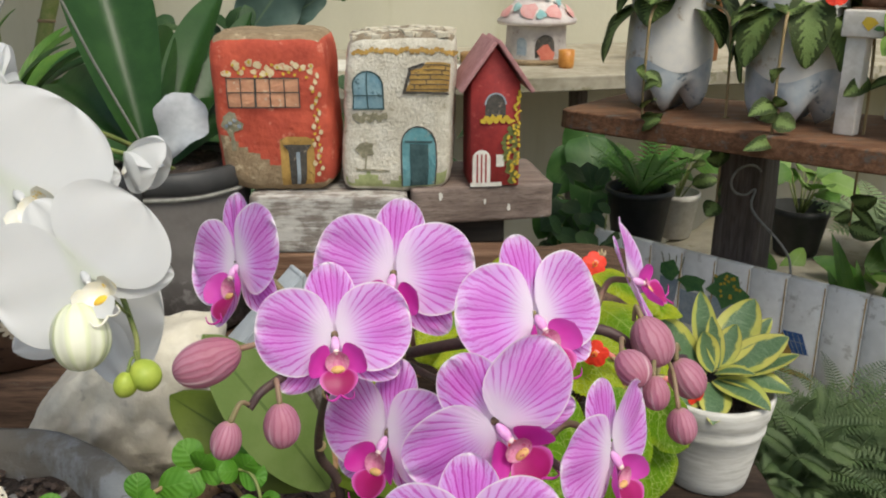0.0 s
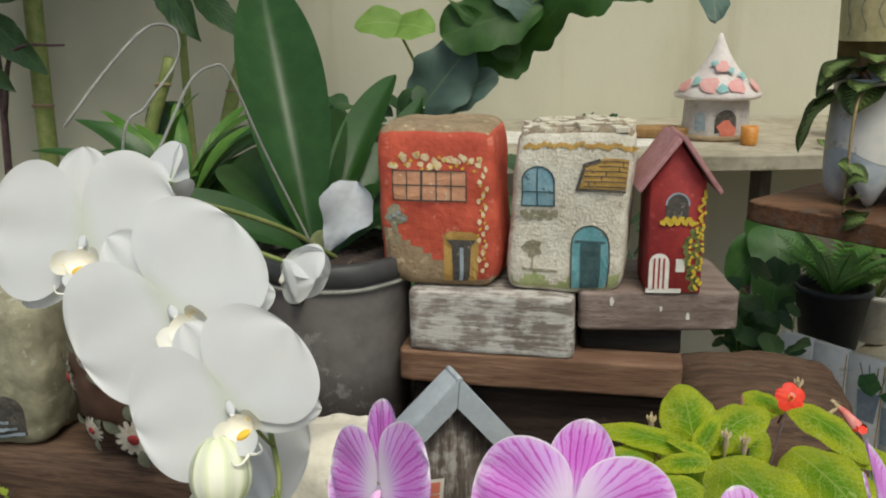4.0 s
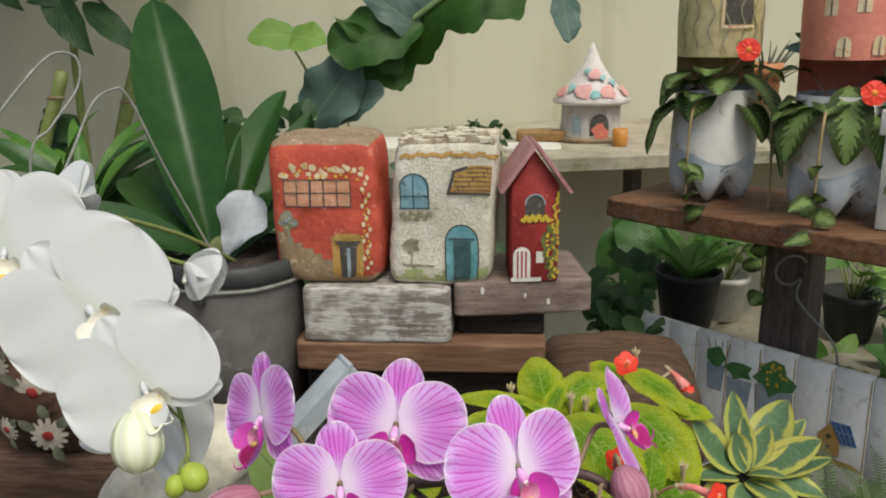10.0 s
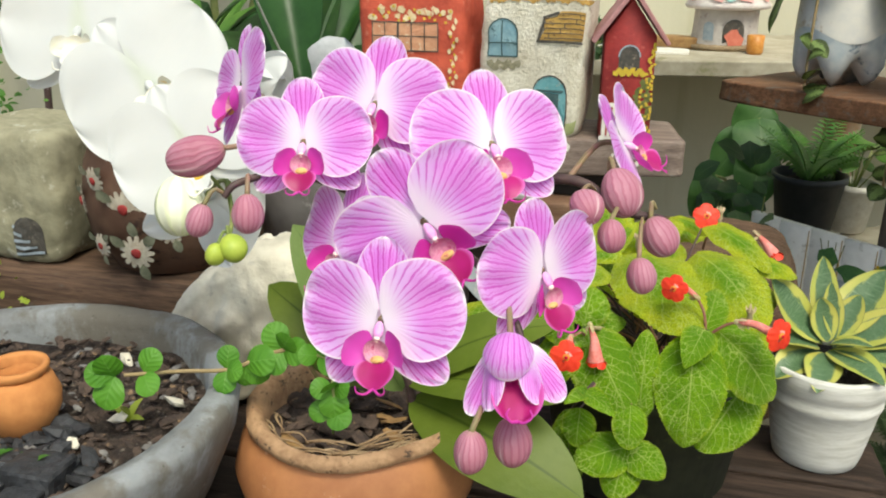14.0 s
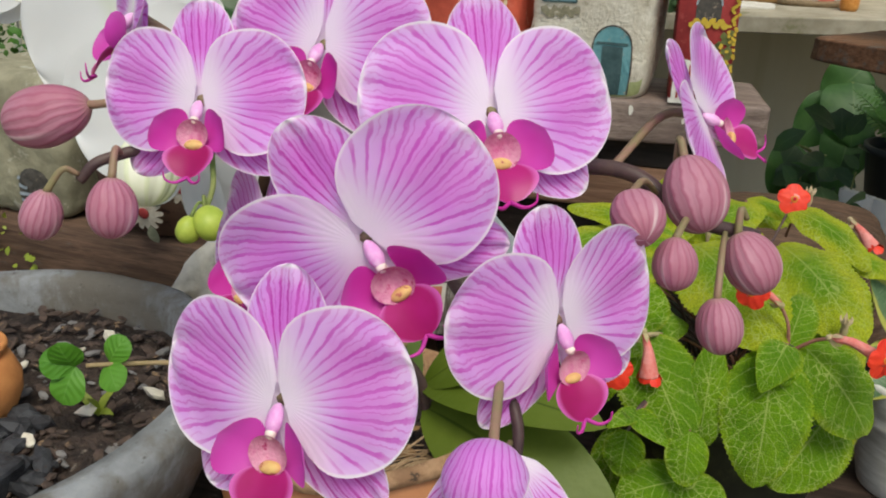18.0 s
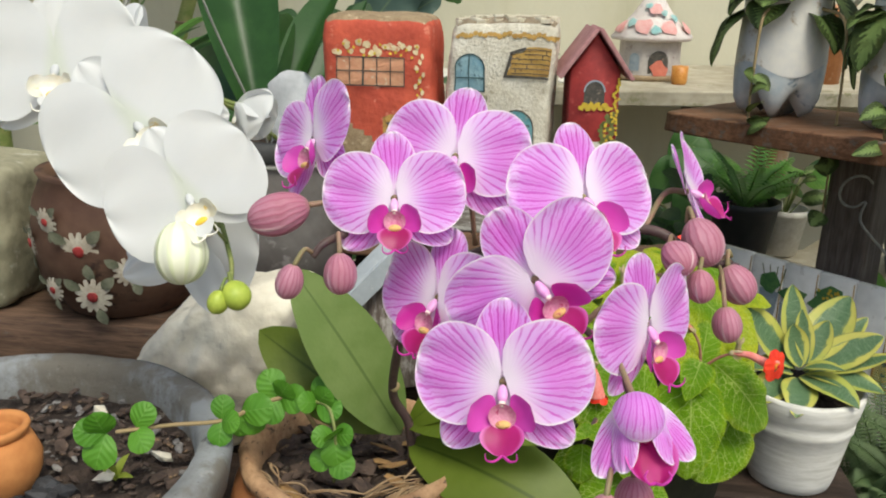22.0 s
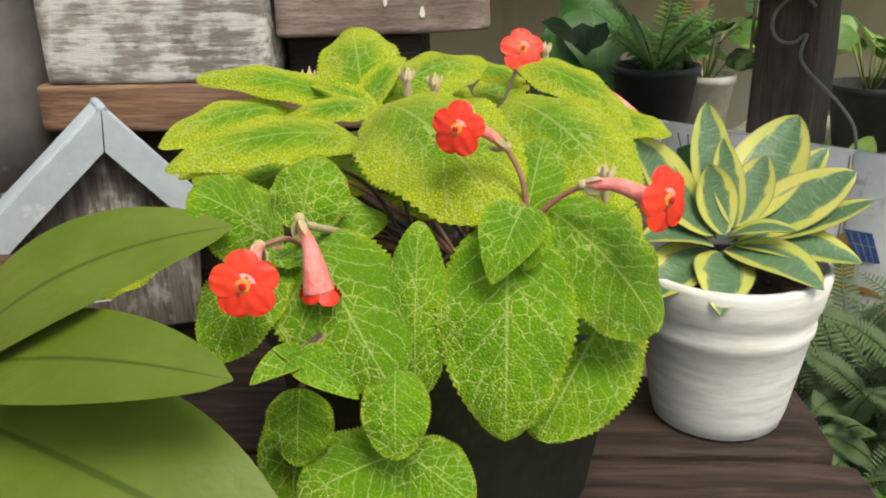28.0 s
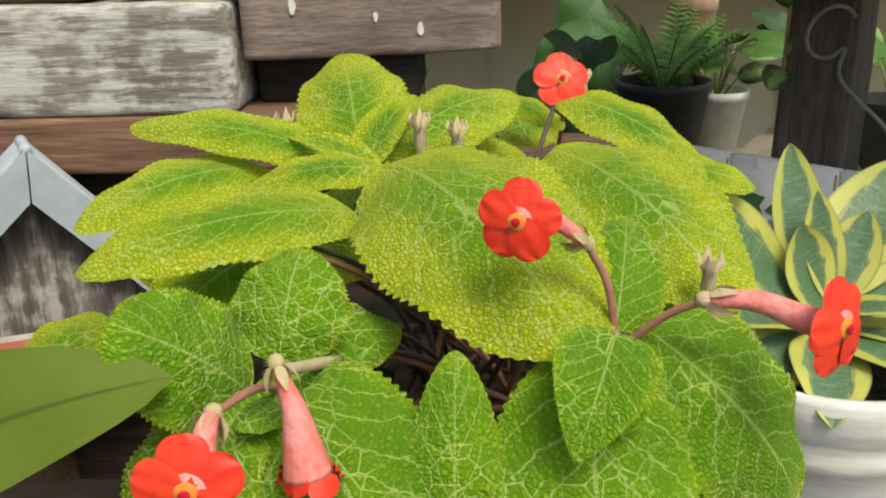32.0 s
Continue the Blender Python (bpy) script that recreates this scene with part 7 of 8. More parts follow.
INNER_BLADES = (
    (0.353, 0.94, 1.001, 0.338, 0.955, 1.048, 0.022), (0.342, 0.935, 0.989, 0.38, 0.905, 0.995, 0.018), (0.34, 0.938, 0.993, 0.327, 0.945, 1.032, 0.03),
    (0.349, 0.942, 0.997, 0.373, 0.965, 1.032, 0.03), (0.331, 0.94, 0.986, 0.296, 0.96, 1.019, 0.03), (0.356, 0.945, 0.986, 0.412, 0.955, 1.006, 0.03),
)
for k, q in enumerate(OUTER_BLADES + INNER_BLADES):
    b, t, w = V(q[:3]), V(q[3:6]), q[6]
    out = t - SC
    face = V((-out.x * 0.35, -out.y * 0.35 - 0.02, 0.055)) if out.z < 0.055 else V((-out.x, -out.y - 0.06, 0.03))
    b = b.lerp(SC, 0.45)
    bm = bmesh.new()
    leaf(bm, b, t, w * 1.08, face, 0.50, 0.66, 0.10 if out.z < 0.03 else -0.04, 0.24, 0.03, 0.0, 1, 20, 10, thick=0.0022, seed=k)
    part("leaf", bm, SANS, sp)

# trailing mint from the bowl
mv = thing("trailing_mint", (-0.155, 0.68, 0.965), "trailing stem with round bright green leaves", "creeping plant")
runner = [(-0.312, 0.570, 1.036), (-0.275, 0.600, 1.030), (-0.240, 0.630, 1.022), (-0.205, 0.650, 1.034), (-0.180, 0.660, 1.030), (-0.155, 0.680, 0.965)]
part("stem", tube(bmesh.new(), runner, 0.0018, 0.0024, 8, 8), STEMTAN, mv)
part("stem", tube(bmesh.new(), [(-0.180, 0.660, 1.030), (-0.150, 0.650, 1.035), (-0.138, 0.635, 1.010), (-0.142, 0.640, 0.962)], 0.0016, 0.0014, 8, 6), STEMGREEN, mv)
random.seed(44)
for x, y, z, ds in ((-0.318, 0.566, 1.036, ((-0.6, -.3, 0.2), (-0.1, -.4, 0.9), (-0.2, -.5, -1))), (-0.300, 0.582, 1.035, ((0.5, 0.4, 0.9), (0.6, -0.5, -0.6))),
                    (-0.242, 0.628, 1.023, ((0.0, 0.4, 1.0), (0.05, -0.6, -1), (0.7, -.3, .1))), (-0.228, 0.640, 1.026, ((-0.1, -0.2, -1.3), (.6, .2, -.6), (.8, 0, .2))),
                    (-0.196, 0.655, 1.036, ((-0.5, 0.2, 0.7), (0.5, -0.4, 0.8), (-0.3, -0.5, -0.6), (0.8, -.2, .1))), (-0.160, 0.655, 1.034, ((0.6, -0.3, 0.7), (-0.6, -0.6, 0.3), (0.5, 0.3, 1), (0.9, -.3, -.2))),
                    (-0.140, 0.638, 1.012, ((0.9, -0.3, 0.3), (-0.8, -0.5, 0.1), (0.1, -.7, 0.5), (.2, -.3, -1))), (-0.142, 0.638, 0.992, ((-1, -0.5, -0.4), (0.8, -0.5, -0.5)))):
    for d in ds:
        L = random.uniform(0.024, 0.034)
        b = V((x, y, z))
        d = V(d).normalized()
        bm = bmesh.new()
        L *= 0.88 if x > -0.18 else 0.95
        leaf(bm, b, b + d * L, L * 0.95, V((0.25, -1, 0.55)), 0.55, 0.5, 0.10, -0.10, 0.02, 0.0, 2, 16, 8, seed=x * 90)
        part("leaf", bm, MINT, mv)

# desert rose in the bowl
ad = thing("desert_rose", (-0.478, 0.518, 0.966), "desert rose with a thick pale trunk and a crimson flower", "desert rose")
part("trunk", tube(bmesh.new(), [(-0.475, 0.520, 0.955), (-0.480, 0.515, 1.0), (-0.500, 0.490, 1.07), (-0.525, 0.455, 1.20), (-0.548, 0.415, 1.38), (-0.554, 0.402, 1.492)], 0.015, 0.0048, 14, 8), ADTRUNK, ad)
part("root", tube(bmesh.new(), [(-0.440, 0.535, 0.955), (-0.46, 0.525, 0.985), (-0.50, 0.50, 1.05)], 0.010, 0.014, 10, 6), ADTRUNK, ad)
part("branch", tube(bmesh.new(), [(-0.500, 0.490, 1.07), (-0.46, 0.435, 1.24), (-0.428, 0.375, 1.40), (-0.420, 0.350, 1.500), (-0.421, 0.338, 1.535)], 0.0085, 0.0040, 12, 8), ADTRUNK, ad)


def fan_petal(c, fr, ang, L, half, lift, seed):
    """A wedge-shaped petal that broadens to a blunt, frilled edge."""
    f, r, u = fr

    def fn(q, s):
        a = radians(ang) + radians(half) * s * (0.72 + 0.42 * math.sin(math.pi * min(1, 0.75 * q)))
        frill = 0.022 * math.sin(s * 7 + seed) + 0.006 * math.sin(s * 23 + seed * 3) * math.sin(s * 5 + seed) + 0.007 * math.sin(s * 61 + seed)
        far = L * (1 - 0.20 * abs(s) ** 4) * (1 + frill * q ** 3)
        h = lift + 0.05 * L * math.sin(math.pi * q) - 0.10 * L * q * q + 0.022 * L * q ** 5 * math.sin(s * 12 + seed) - 0.09 * L * s * s * q + 0.016 * L * q * math.sin(s * 5 + q * 4 + seed)
        return V(c) + (r * math.cos(a) + u * math.sin(a)) * (0.0095 + (far - 0.0095) * q) + f * h
    return sheet(bmesh.new(), fn, 26, 64)


def rose(c, yaw, pitch, roll, size, angs, seed):
    fr = f, r, u = facing(yaw, pitch, roll)
    c = V(c)
    fl = part("flower", tube(bmesh.new(), [c - f * 0.03 - V((0, 0, 0.01)), c - f * 0.012, c - f * 0.001], 0.004, 0.0105, 14, 5), ADRED, ad, "crimson trumpet flower with frilled edges")
    for k, (a, L, half) in enumerate(angs):
        part("petal", fan_petal(c, fr, a, size * L, half, 0.0015 + 0.0022 * (k * 2 % 5), seed + k * 1.7), ADRED, fl)

    def funnel(q, g):
        t = g * 3.1416
        return c + (r * math.cos(t) + u * math.sin(t)) * (0.0015 + 0.0100 * q) + f * (0.0085 * q ** 1.5 + 0.0012)
    part("throat", sheet(bmesh.new(), funnel, 8, 24), ADTHROAT, fl)
    bm = bmesh.new()
    for k in range(70):
        a = 6.283 * k / 70
        e = r * math.cos(a) + u * math.sin(a)
        lump = 0.5 + 0.5 * math.cos(5 * (a - 0.4))
        leaf(bm, c + e * 0.0088 + f * 0.0085, c + e * (0.0098 + 0.0026 * lump + 0.0005 * (k % 3)) + f * (0.0096 - 0.0008 * (k % 2)), 0.0013, f, nu=4, nv=2)
    part("throat_fringe", bm, ADFRINGE, fl)


rose((-0.4225, 0.326, 1.545), 10, 6, 0, 0.092, ((115, 0.57, 38), (37, 0.57, 38), (-50, 0.57, 36), (-128, 0.59, 37), (174, 0.48, 27)), 3)
rose((-0.417, 0.352, 1.562), 14, 30, 0, 0.086, ((84, 0.58, 27), (22, 0.56, 25), (152, 0.54, 30), (-50, 0.30, 34), (-130, 0.30, 34)), 9)
AL = ((-0.554, 0.402, 1.488, -0.635, 0.360, 1.500, 0.034), (-0.554, 0.400, 1.495, -0.590, 0.415, 1.535, 0.030), (-0.553, 0.402, 1.497, -0.562, 0.440, 1.545, 0.030), (-0.552, 0.402, 1.495, -0.515, 0.420, 1.545, 0.026),
      (-0.551, 0.402, 1.49, -0.492, 0.415, 1.548, 0.036), (-0.552, 0.398, 1.470, -0.640, 0.345, 1.445, 0.036), (-0.551, 0.404, 1.46, -0.512, 0.385, 1.470, 0.024), (-0.554, 0.396, 1.492, -0.582, 0.340, 1.512, 0.030),
      (-0.554, 0.398, 1.480, -0.530, 0.345, 1.488, 0.028), (-0.553, 0.41, 1.44, -0.520, 0.44, 1.425, 0.03), (-0.546, 0.43, 1.36, -0.60, 0.40, 1.35, 0.034), (-0.421, 0.345, 1.52, -0.378, 0.365, 1.548, 0.022), (-0.421, 0.345, 1.51, -0.475, 0.375, 1.555, 0.028), (-0.422, 0.345, 1.50, -0.455, 0.32, 1.495, 0.016), (-0.421, 0.343, 1.50, -0.385, 0.33, 1.502, 0.018), (-0.421, 0.347, 1.49, -0.40, 0.375, 1.50, 0.02))
for k, q in enumerate(AL):
    bm = bmesh.new()
    leaf(bm, q[:3], q[3:6], q[6] * 0.78, (0.35 * math.sin(k * 2.3), -0.6, 0.9), 0.66, 0.72, 0.10, 0.34, 0.04, 0.0, 1, 16, 8, seed=k)
    part("leaf", bm, ADLEAF, ad)
sc = thing("grey_succulent", (-0.40, 0.43, 0.972), "grey-green succulent rosette on the soil", "succulent")
for k in range(22):
    a, h = k * 2.4, 0.15 + k * 0.055
    d = V((math.cos(a), math.sin(a), h)).normalized()
    L = 0.045 - 0.001 * k
    bm = bmesh.new()
    leaf(bm, V((-0.402, 0.428, 0.972)), V((-0.402, 0.428, 0.974)) + d * L, L * 0.55, (-math.cos(a) * h, -math.sin(a) * h, 1), 0.66, 0.6, -0.08, 0.25, nu=10, nv=6, thick=0.004)
    part("leaf", bm, SUCC, sc)

# seedlings in the bowl
random.seed(61)
for k in range(9):
    x, y = -0.452 + random.uniform(-.15, .15), 0.562 + random.uniform(-.15, .12)
    sd = thing("seedling", (x, y, 0.966), "tiny green seedling in the bowl soil", "seedling", "seedlings")
    for j in range(4):
        a = j * 1.7 + k
        bm = bmesh.new()
        leaf(bm, (x, y, 0.968), (x + 0.022 * math.cos(a), y + 0.022 * math.sin(a), 0.978 + 0.006 * j), 0.008, (0, -0.3, 1), nu=7, nv=4, arch=0.2)
        part("leaf", bm, LIMELEAF if k % 3 == 0 else SHRUBLEAF, sd)

# ---- plants behind ----
lp = thing("strap_leaf_lily", (-0.40, 1.22, 1.17), "lily with broad dark strap leaves in the grow bag", "lily")
for b, t, w, face, arch in (
        ((-0.415, 1.235, 1.165), (-0.558, 1.44, 1.560), 0.126, (0.45, -1, 0.25), 0.05),
        ((-0.420, 1.225, 1.165), (-0.660, 1.10, 1.235), 0.085, (0.1, -0.6, 1), 0.10),
        ((-0.395, 1.245, 1.165), (-0.285, 1.40, 1.375), 0.060, (-0.5, -1, 0.5), -0.05),
        ((-0.400, 1.255, 1.165), (-0.360, 1.52, 1.40), 0.070, (-0.2, -1, 0.5), 0.05),
        ((-0.405, 1.245, 1.165), (-0.50, 1.53, 1.33), 0.110, (0.2, -1, 0.5), 0.12),
        ((-0.42, 1.24, 1.165), (-0.62, 1.42, 1.26), 0.100, (0.2, -0.8, 0.8), 0.12),
        ((-0.385, 1.23, 1.165), (-0.30, 1.36, 1.22), 0.07, (0.1, -0.8, 0.8), 0.18)):
    bm = bmesh.new()
    leaf(bm, b, t, w, face, 0.55, 0.62, arch, 0.62, 0.01, 0.0, 1, 24, 10, seed=w)
    part("leaf", bm, STRAP, lp)
bm = bmesh.new()
blob(bm, (-0.404, 1.24, 1.175), 0.018, (0, 0, 1), 1.3, 0, 14, 8)
part("bulb", bm, ADTRUNK, lp)

hl = thing("heart_leaf_plant", (-0.62, 2.80, 1.12), "single light green heart-shaped leaf on a tall stalk", "plant")
part("stalk", tube(bmesh.new(), [(-0.56, 2.85, 1.11), (-0.60, 2.78, 1.30), (-0.655, 2.70, 1.455)], 0.006, 0.004, 8, 8), STEMGREEN, hl)
part("stalk", tube(bmesh.new(), [(-0.52, 2.86, 1.11), (-0.50, 2.80, 1.22), (-0.53, 2.76, 1.33)], 0.005, 0.003, 8, 6), STEMTAN, hl)
for sg in (-1, 1):
    bm = bmesh.new()
    leaf(bm, (-0.655 - 0.02 * sg, 2.72, 1.465), (-0.655 + 0.125 * sg, 2.66, 1.455 - 0.01 * sg), 0.135, (0.1, -0.8, 0.8), 0.42, 0.6, 0.10, 0.05, 0.04, 0, 2, 14, 8, seed=sg)
    part("leaf_half", bm, HEARTLEAF, hl)

# long ruffled leaf arching across the wall
wl = thing("ruffled_leaf_plant", (-0.47, 1.75, 0.0), "big plant with one long ruffled blue-green leaf", "plant")
spine = curve_points([(-0.47, 1.72, 1.1), (-0.43, 1.92, 1.279), (-0.356, 1.98, 1.353), (-0.274, 1.98, 1.45), (-0.151, 1.95, 1.532), (-0.042, 1.92, 1.603), (0.065, 1.9, 1.647), (0.172, 1.9, 1.669), (0.29, 1.9, 1.699), (0.399, 1.88, 1.715), (0.559, 1.82, 1.722), (0.70, 1.78, 1.735), (0.85, 1.76, 1.74)], 8)


def ribbon(mat, name, w0, phase, lift, half):
    def fn(q, s):
        s = half * (s + 1) / 2
        i = min(len(spine) - 2, int(q * (len(spine) - 1)))
        k = q * (len(spine) - 1) - i
        c = spine[i].lerp(spine[i + 1], k)
        d = (spine[i + 1] - spine[i]).normalized()
        n = V((0.15, -0.9, 0.45))
        e = d.cross(n).normalized()
        n = e.cross(d)
        env = max(0.04, min(1, (q - 0.16) * 9)) * min(1, (1 - q) * 4 + 0.1)
        lobes = 0.30 * math.sin(q * 30 + (0.9 if s > 0 else 2.6) + phase) + 0.13 * math.sin(q * 83 + phase) + 0.10 * abs(math.sin(q * 95 + 2 * phase))
        w = w0 * env * (1.12 - 0.55 * q) * (1 + lobes)
        h = lift * w * abs(s) * math.sin(q * 30 + (1.9 if s > 0 else 0) + phase)
        return c + e * s * w + n * h
    part(name, sheet(bmesh.new(), fn, 190, 12), mat, wl)


ribbon(WAVYLEAF, "leaf_half", 0.108, 0.4, 0.45, -1)
ribbon(WAVYGREEN, "leaf_half", 0.108, 0.4, 0.45, 1)
part("midrib", tube(bmesh.new(), [p + V((0, -0.004, 0)) for p in spine[::6]] + [spine[-1]], 0.0095, 0.003, 8, 6), plain("pale midrib", (0.17, 0.25, 0.10), (0.24, 0.32, 0.14), 30, 0.5, 0.1), wl)
part("stalk", tube(bmesh.new(), [(-0.44, 1.70, 0.0), (-0.47, 1.68, 0.6), (-0.475, 1.70, 1.02), (-0.47, 1.73, 1.11)], 0.02, 0.0095, 10, 6), STEMGREEN, wl)
for b, t, w, mat in (((-0.148, 1.95, 1.51), (-0.361, 1.91, 1.453), 0.136, WAVYGREEN), ((-0.153, 1.95, 1.492), (-0.322, 1.93, 1.618), 0.086, WAVYLEAF), ((-0.441, 1.95, 1.26), (-0.297, 1.93, 1.435), 0.14, WAVYLEAF), ((-0.385, 1.95, 1.287), (-0.244, 1.93, 1.375), 0.074, WAVYLEAF), ((-0.199, 1.95, 1.403), (-0.346, 1.91, 1.528), 0.064, WAVYGREEN), ((0.089, 1.68, 1.63), (0.15, 1.55, 1.56), 0.055, WAVYLEAF), ((0.135, 1.57, 1.575), (0.149, 1.47, 1.48), 0.05, WAVYLEAF), ((0.0, 1.88, 1.6), (0.1, 1.66, 1.625), 0.06, WAVYGREEN)):
    bm = bmesh.new()
    point = w < 0.105 and t[0] < b[0]
    leaf(bm, b, t, w, (0.1, -1, 0.4), 0.28 if point else 0.56, 0.9 if point else 0.42, 0.04, 0.14, 0.09, 0.06, 2, 50, 10, seed=w * 50, teeth=23)
    part("leaf_lobe", bm, mat, wl)

# cane stems and foliage before the wall
def cane(pts, r, label):
    th = thing("green_cane", pts[0], label, "cane", "green canes")
    part("stem", tube(bmesh.new(), pts, r, r * 0.8, 12, 8), STEMGREEN, th)
    C = curve_points(pts, 4)
    for p in C[1::2]:
        part("joint", blob(bmesh.new(), p, r * 1.12, (0, 0.1, 1), 0.35, 0, 12, 6), STEMOLIVE, th)


cane([(-1.50, 2.78, 0.0), (-1.36, 2.82, 0.9), (-1.24, 2.85, 1.35), (-1.10, 2.90, 1.70), (-0.98, 2.95, 2.0), (-0.80, 3.0, 2.5)], 0.026, "leaning green cane stem before the wall")
cane([(-1.92, 2.70, 0.0), (-1.91, 2.70, 1.0), (-1.90, 2.72, 1.8), (-1.90, 2.75, 2.6)], 0.034, "upright green cane stem before the wall")
cane([(-1.60, 2.5, 0.0), (-1.45, 2.52, 1.0), (-1.33, 2.54, 1.38)], 0.024, "short cut cane leaning before the wall")


def twiggy(name, base, branches, leaves, mat, label, seed, bark=STEMDARK):
    th = thing(name, base, label, "shrub")
    for k, b in enumerate(branches):
        part("branch", tube(bmesh.new(), b, 0.010 if k else 0.016, 0.004, 8, 6), bark, th)
    random.seed(seed)
    for k, (b, t, w) in enumerate(leaves):
        bm = bmesh.new()
        leaf(bm, b, t, w, (random.uniform(-.5, .5), -1, random.uniform(-0.1, 0.6)), 0.42, 0.85, random.uniform(0.02, 0.16), random.uniform(-0.1, 0.3), 0.06, 0.04, 2, 16, 8, seed=k)
        part("leaf", bm, mat, th)
    return th


random.seed(71)
lv = [
    ((-1.484, 2.62, 2.115), (-1.599, 2.56, 1.916), 0.166), ((-1.328, 2.62, 2.055), (-1.155, 2.56, 1.602), 0.16), ((-1.155, 2.62, 2.095), (-1.039, 2.56, 1.844), 0.066),
    ((-1.654, 2.62, 1.793), (-1.436, 2.56, 1.559), 0.125), ((-1.658, 2.62, 1.761), (-1.832, 2.56, 1.806), 0.075), ((-2.024, 2.62, 1.609), (-1.8, 2.56, 1.574), 0.105),
    ((-2.015, 2.62, 1.526), (-1.772, 2.56, 1.328), 0.11), ((-2.035, 2.62, 1.445), (-1.892, 2.56, 1.273), 0.106), ((-1.975, 2.62, 1.848), (-1.861, 2.56, 1.644), 0.111),
    ((-1.374, 2.62, 1.642), (-1.232, 2.56, 1.424), 0.11), ((-1.279, 2.62, 1.585), (-1.078, 2.56, 1.427), 0.082),
]
lower = [
    ((-1.248, 2.62, 1.627), (-1.428, 2.56, 1.585), 0.075), ((-1.102, 2.62, 1.752), (-0.886, 2.56, 1.651), 0.137), ((-1.066, 2.62, 1.758), (-0.938, 2.56, 1.597), 0.088),
    ((-1.945, 2.62, 2.09), (-1.846, 2.56, 1.876), 0.117), ((-1.883, 2.62, 2.138), (-1.736, 2.56, 1.927), 0.106), ((-1.47, 2.62, 1.978), (-1.443, 2.56, 1.865), 0.063),
    ((-1.765, 2.62, 1.722), (-1.652, 2.56, 1.621), 0.043), ((-1.204, 2.62, 2.039), (-1.368, 2.56, 1.94), 0.078), ((-1.764, 2.62, 2.14), (-1.631, 2.56, 1.98), 0.123),
    ((-1.346, 2.62, 1.235), (-1.447, 2.56, 1.094), 0.136), ((-1.457, 2.62, 1.248), (-1.308, 2.56, 1.162), 0.1),
]
lv += lower + [((x, 2.55, z), (x + 0.08, 2.5, z - 0.2), 0.14) for x, z in ((-2.1, 1.9), (-2.15, 1.6), (-2.2, 1.3), (-2.2, 2.1), (-2.0, 2.2), (-1.75, 2.2), (-2.3, 1.75))]
twiggy("dark_leaf_shrub", (-1.75, 2.62, 0), [[(-2.1, 2.64, 0.0), (-2.0, 2.62, 1.2), (-1.95, 2.62, 1.9), (-1.6, 2.6, 2.3)], [(-1.95, 2.62, 1.9), (-1.898, 2.62, 2.019), (-1.671, 2.62, 1.893), (-1.336, 2.62, 1.763), (-1.103, 2.62, 1.741), (-1.013, 2.62, 1.744)], [(-1.671, 2.62, 1.893), (-1.655, 2.62, 1.788), (-1.365, 2.62, 1.642), (-1.249, 2.62, 1.615), (-1.125, 2.62, 1.454)], [(-1.98, 2.6, 1.2), (-1.9, 2.58, 1.4), (-1.7, 2.56, 1.42)]], lv, DARKLEAF, "dark green shrub with drooping leaves before the wall", 5)
lv = []
for x, z, dx, dz, w in ((-1.06, 2.12, .05, -.20, .15), (-0.93, 2.12, .06, -.22, .17), (-0.84, 2.13, .10, -.16, .15), (-0.75, 2.14, .14, -.14, .13), (-0.54, 2.05, .02, -.22, .06), (-0.43, 2.06, .04, -.12, .06), (-0.24, 2.10, .05, -.27, .12), (0.0, 2.02, .05, -.12, .06), (-1.0, 2.18, -.1, -.1, .14), (-0.85, 2.22, .1, -.1, .15), (-0.60, 2.2, .05, -.14, .12), (-0.35, 2.22, .1, -.14, .12), (-0.1, 2.2, .12, -.12, .1)):
    lv.append(((x, 2.45, z), (x + dx, 2.40, z + dz), w))
twiggy("overhanging_branch", (-1.3, 2.6, 0.0), [[(-1.35, 2.7, 0.0), (-1.38, 2.72, 1.4), (-1.25, 2.6, 2.1), (-0.9, 2.47, 2.2), (-0.4, 2.46, 2.22), (0.1, 2.46, 2.16)]], lv, TOPLEAF, "green climbing branch hanging along the wall top", 6, STEMGREEN)
bm = bmesh.new()
leaf(bm, (-0.975, 2.43, 2.06), (-0.985, 2.38, 1.90), 0.06, (0.2, -1, 0.2), 0.5, 0.65, 0.1, 0.2, nu=12, nv=6)
part("yellow_leaf", bm, plain("yellowed leaf", (0.62, 0.40, 0.03), (0.40, 0.36, 0.03), 30, 0.5, 0.1), bpy.data.objects["overhanging_branch"], "one yellowed leaf")

tree = bpy.data.objects["dark_leaf_shrub"]
bm = bmesh.new()
leaf(bm, (-1.304, 2.58, 1.849), (-1.302, 2.56, 1.653), 0.075, (0.2, -1, 0.2), 0.5, 0.6, 0.1, 0.3, 0.05, nu=12, nv=6)
part("dry_leaf", bm, DRYLEAF, tree, "one dried brown leaf")
# leafy crown added above the view to shade the left of the wall
random.seed(91)
bm = bmesh.new()
for i in range(340):
    p = V((random.gauss(-1.75, 0.5), random.gauss(2.35, 0.30), random.gauss(2.85, 0.25)))
    if p.z < 2.35 or p.x > -0.8:
        continue
    d = V((random.uniform(-1, 1), random.uniform(-1, 1), random.uniform(-1, 0.3))).normalized()
    L = random.uniform(0.12, 0.26)
    leaf(bm, p, p + d * L, L * 0.55, (random.uniform(-.6, .6), -0.5, 1), 0.42, 0.8, 0.1, 0.1, nu=5, nv=2)
part("crown", bm, DARKLEAF, tree)["kind"] = "stuff"
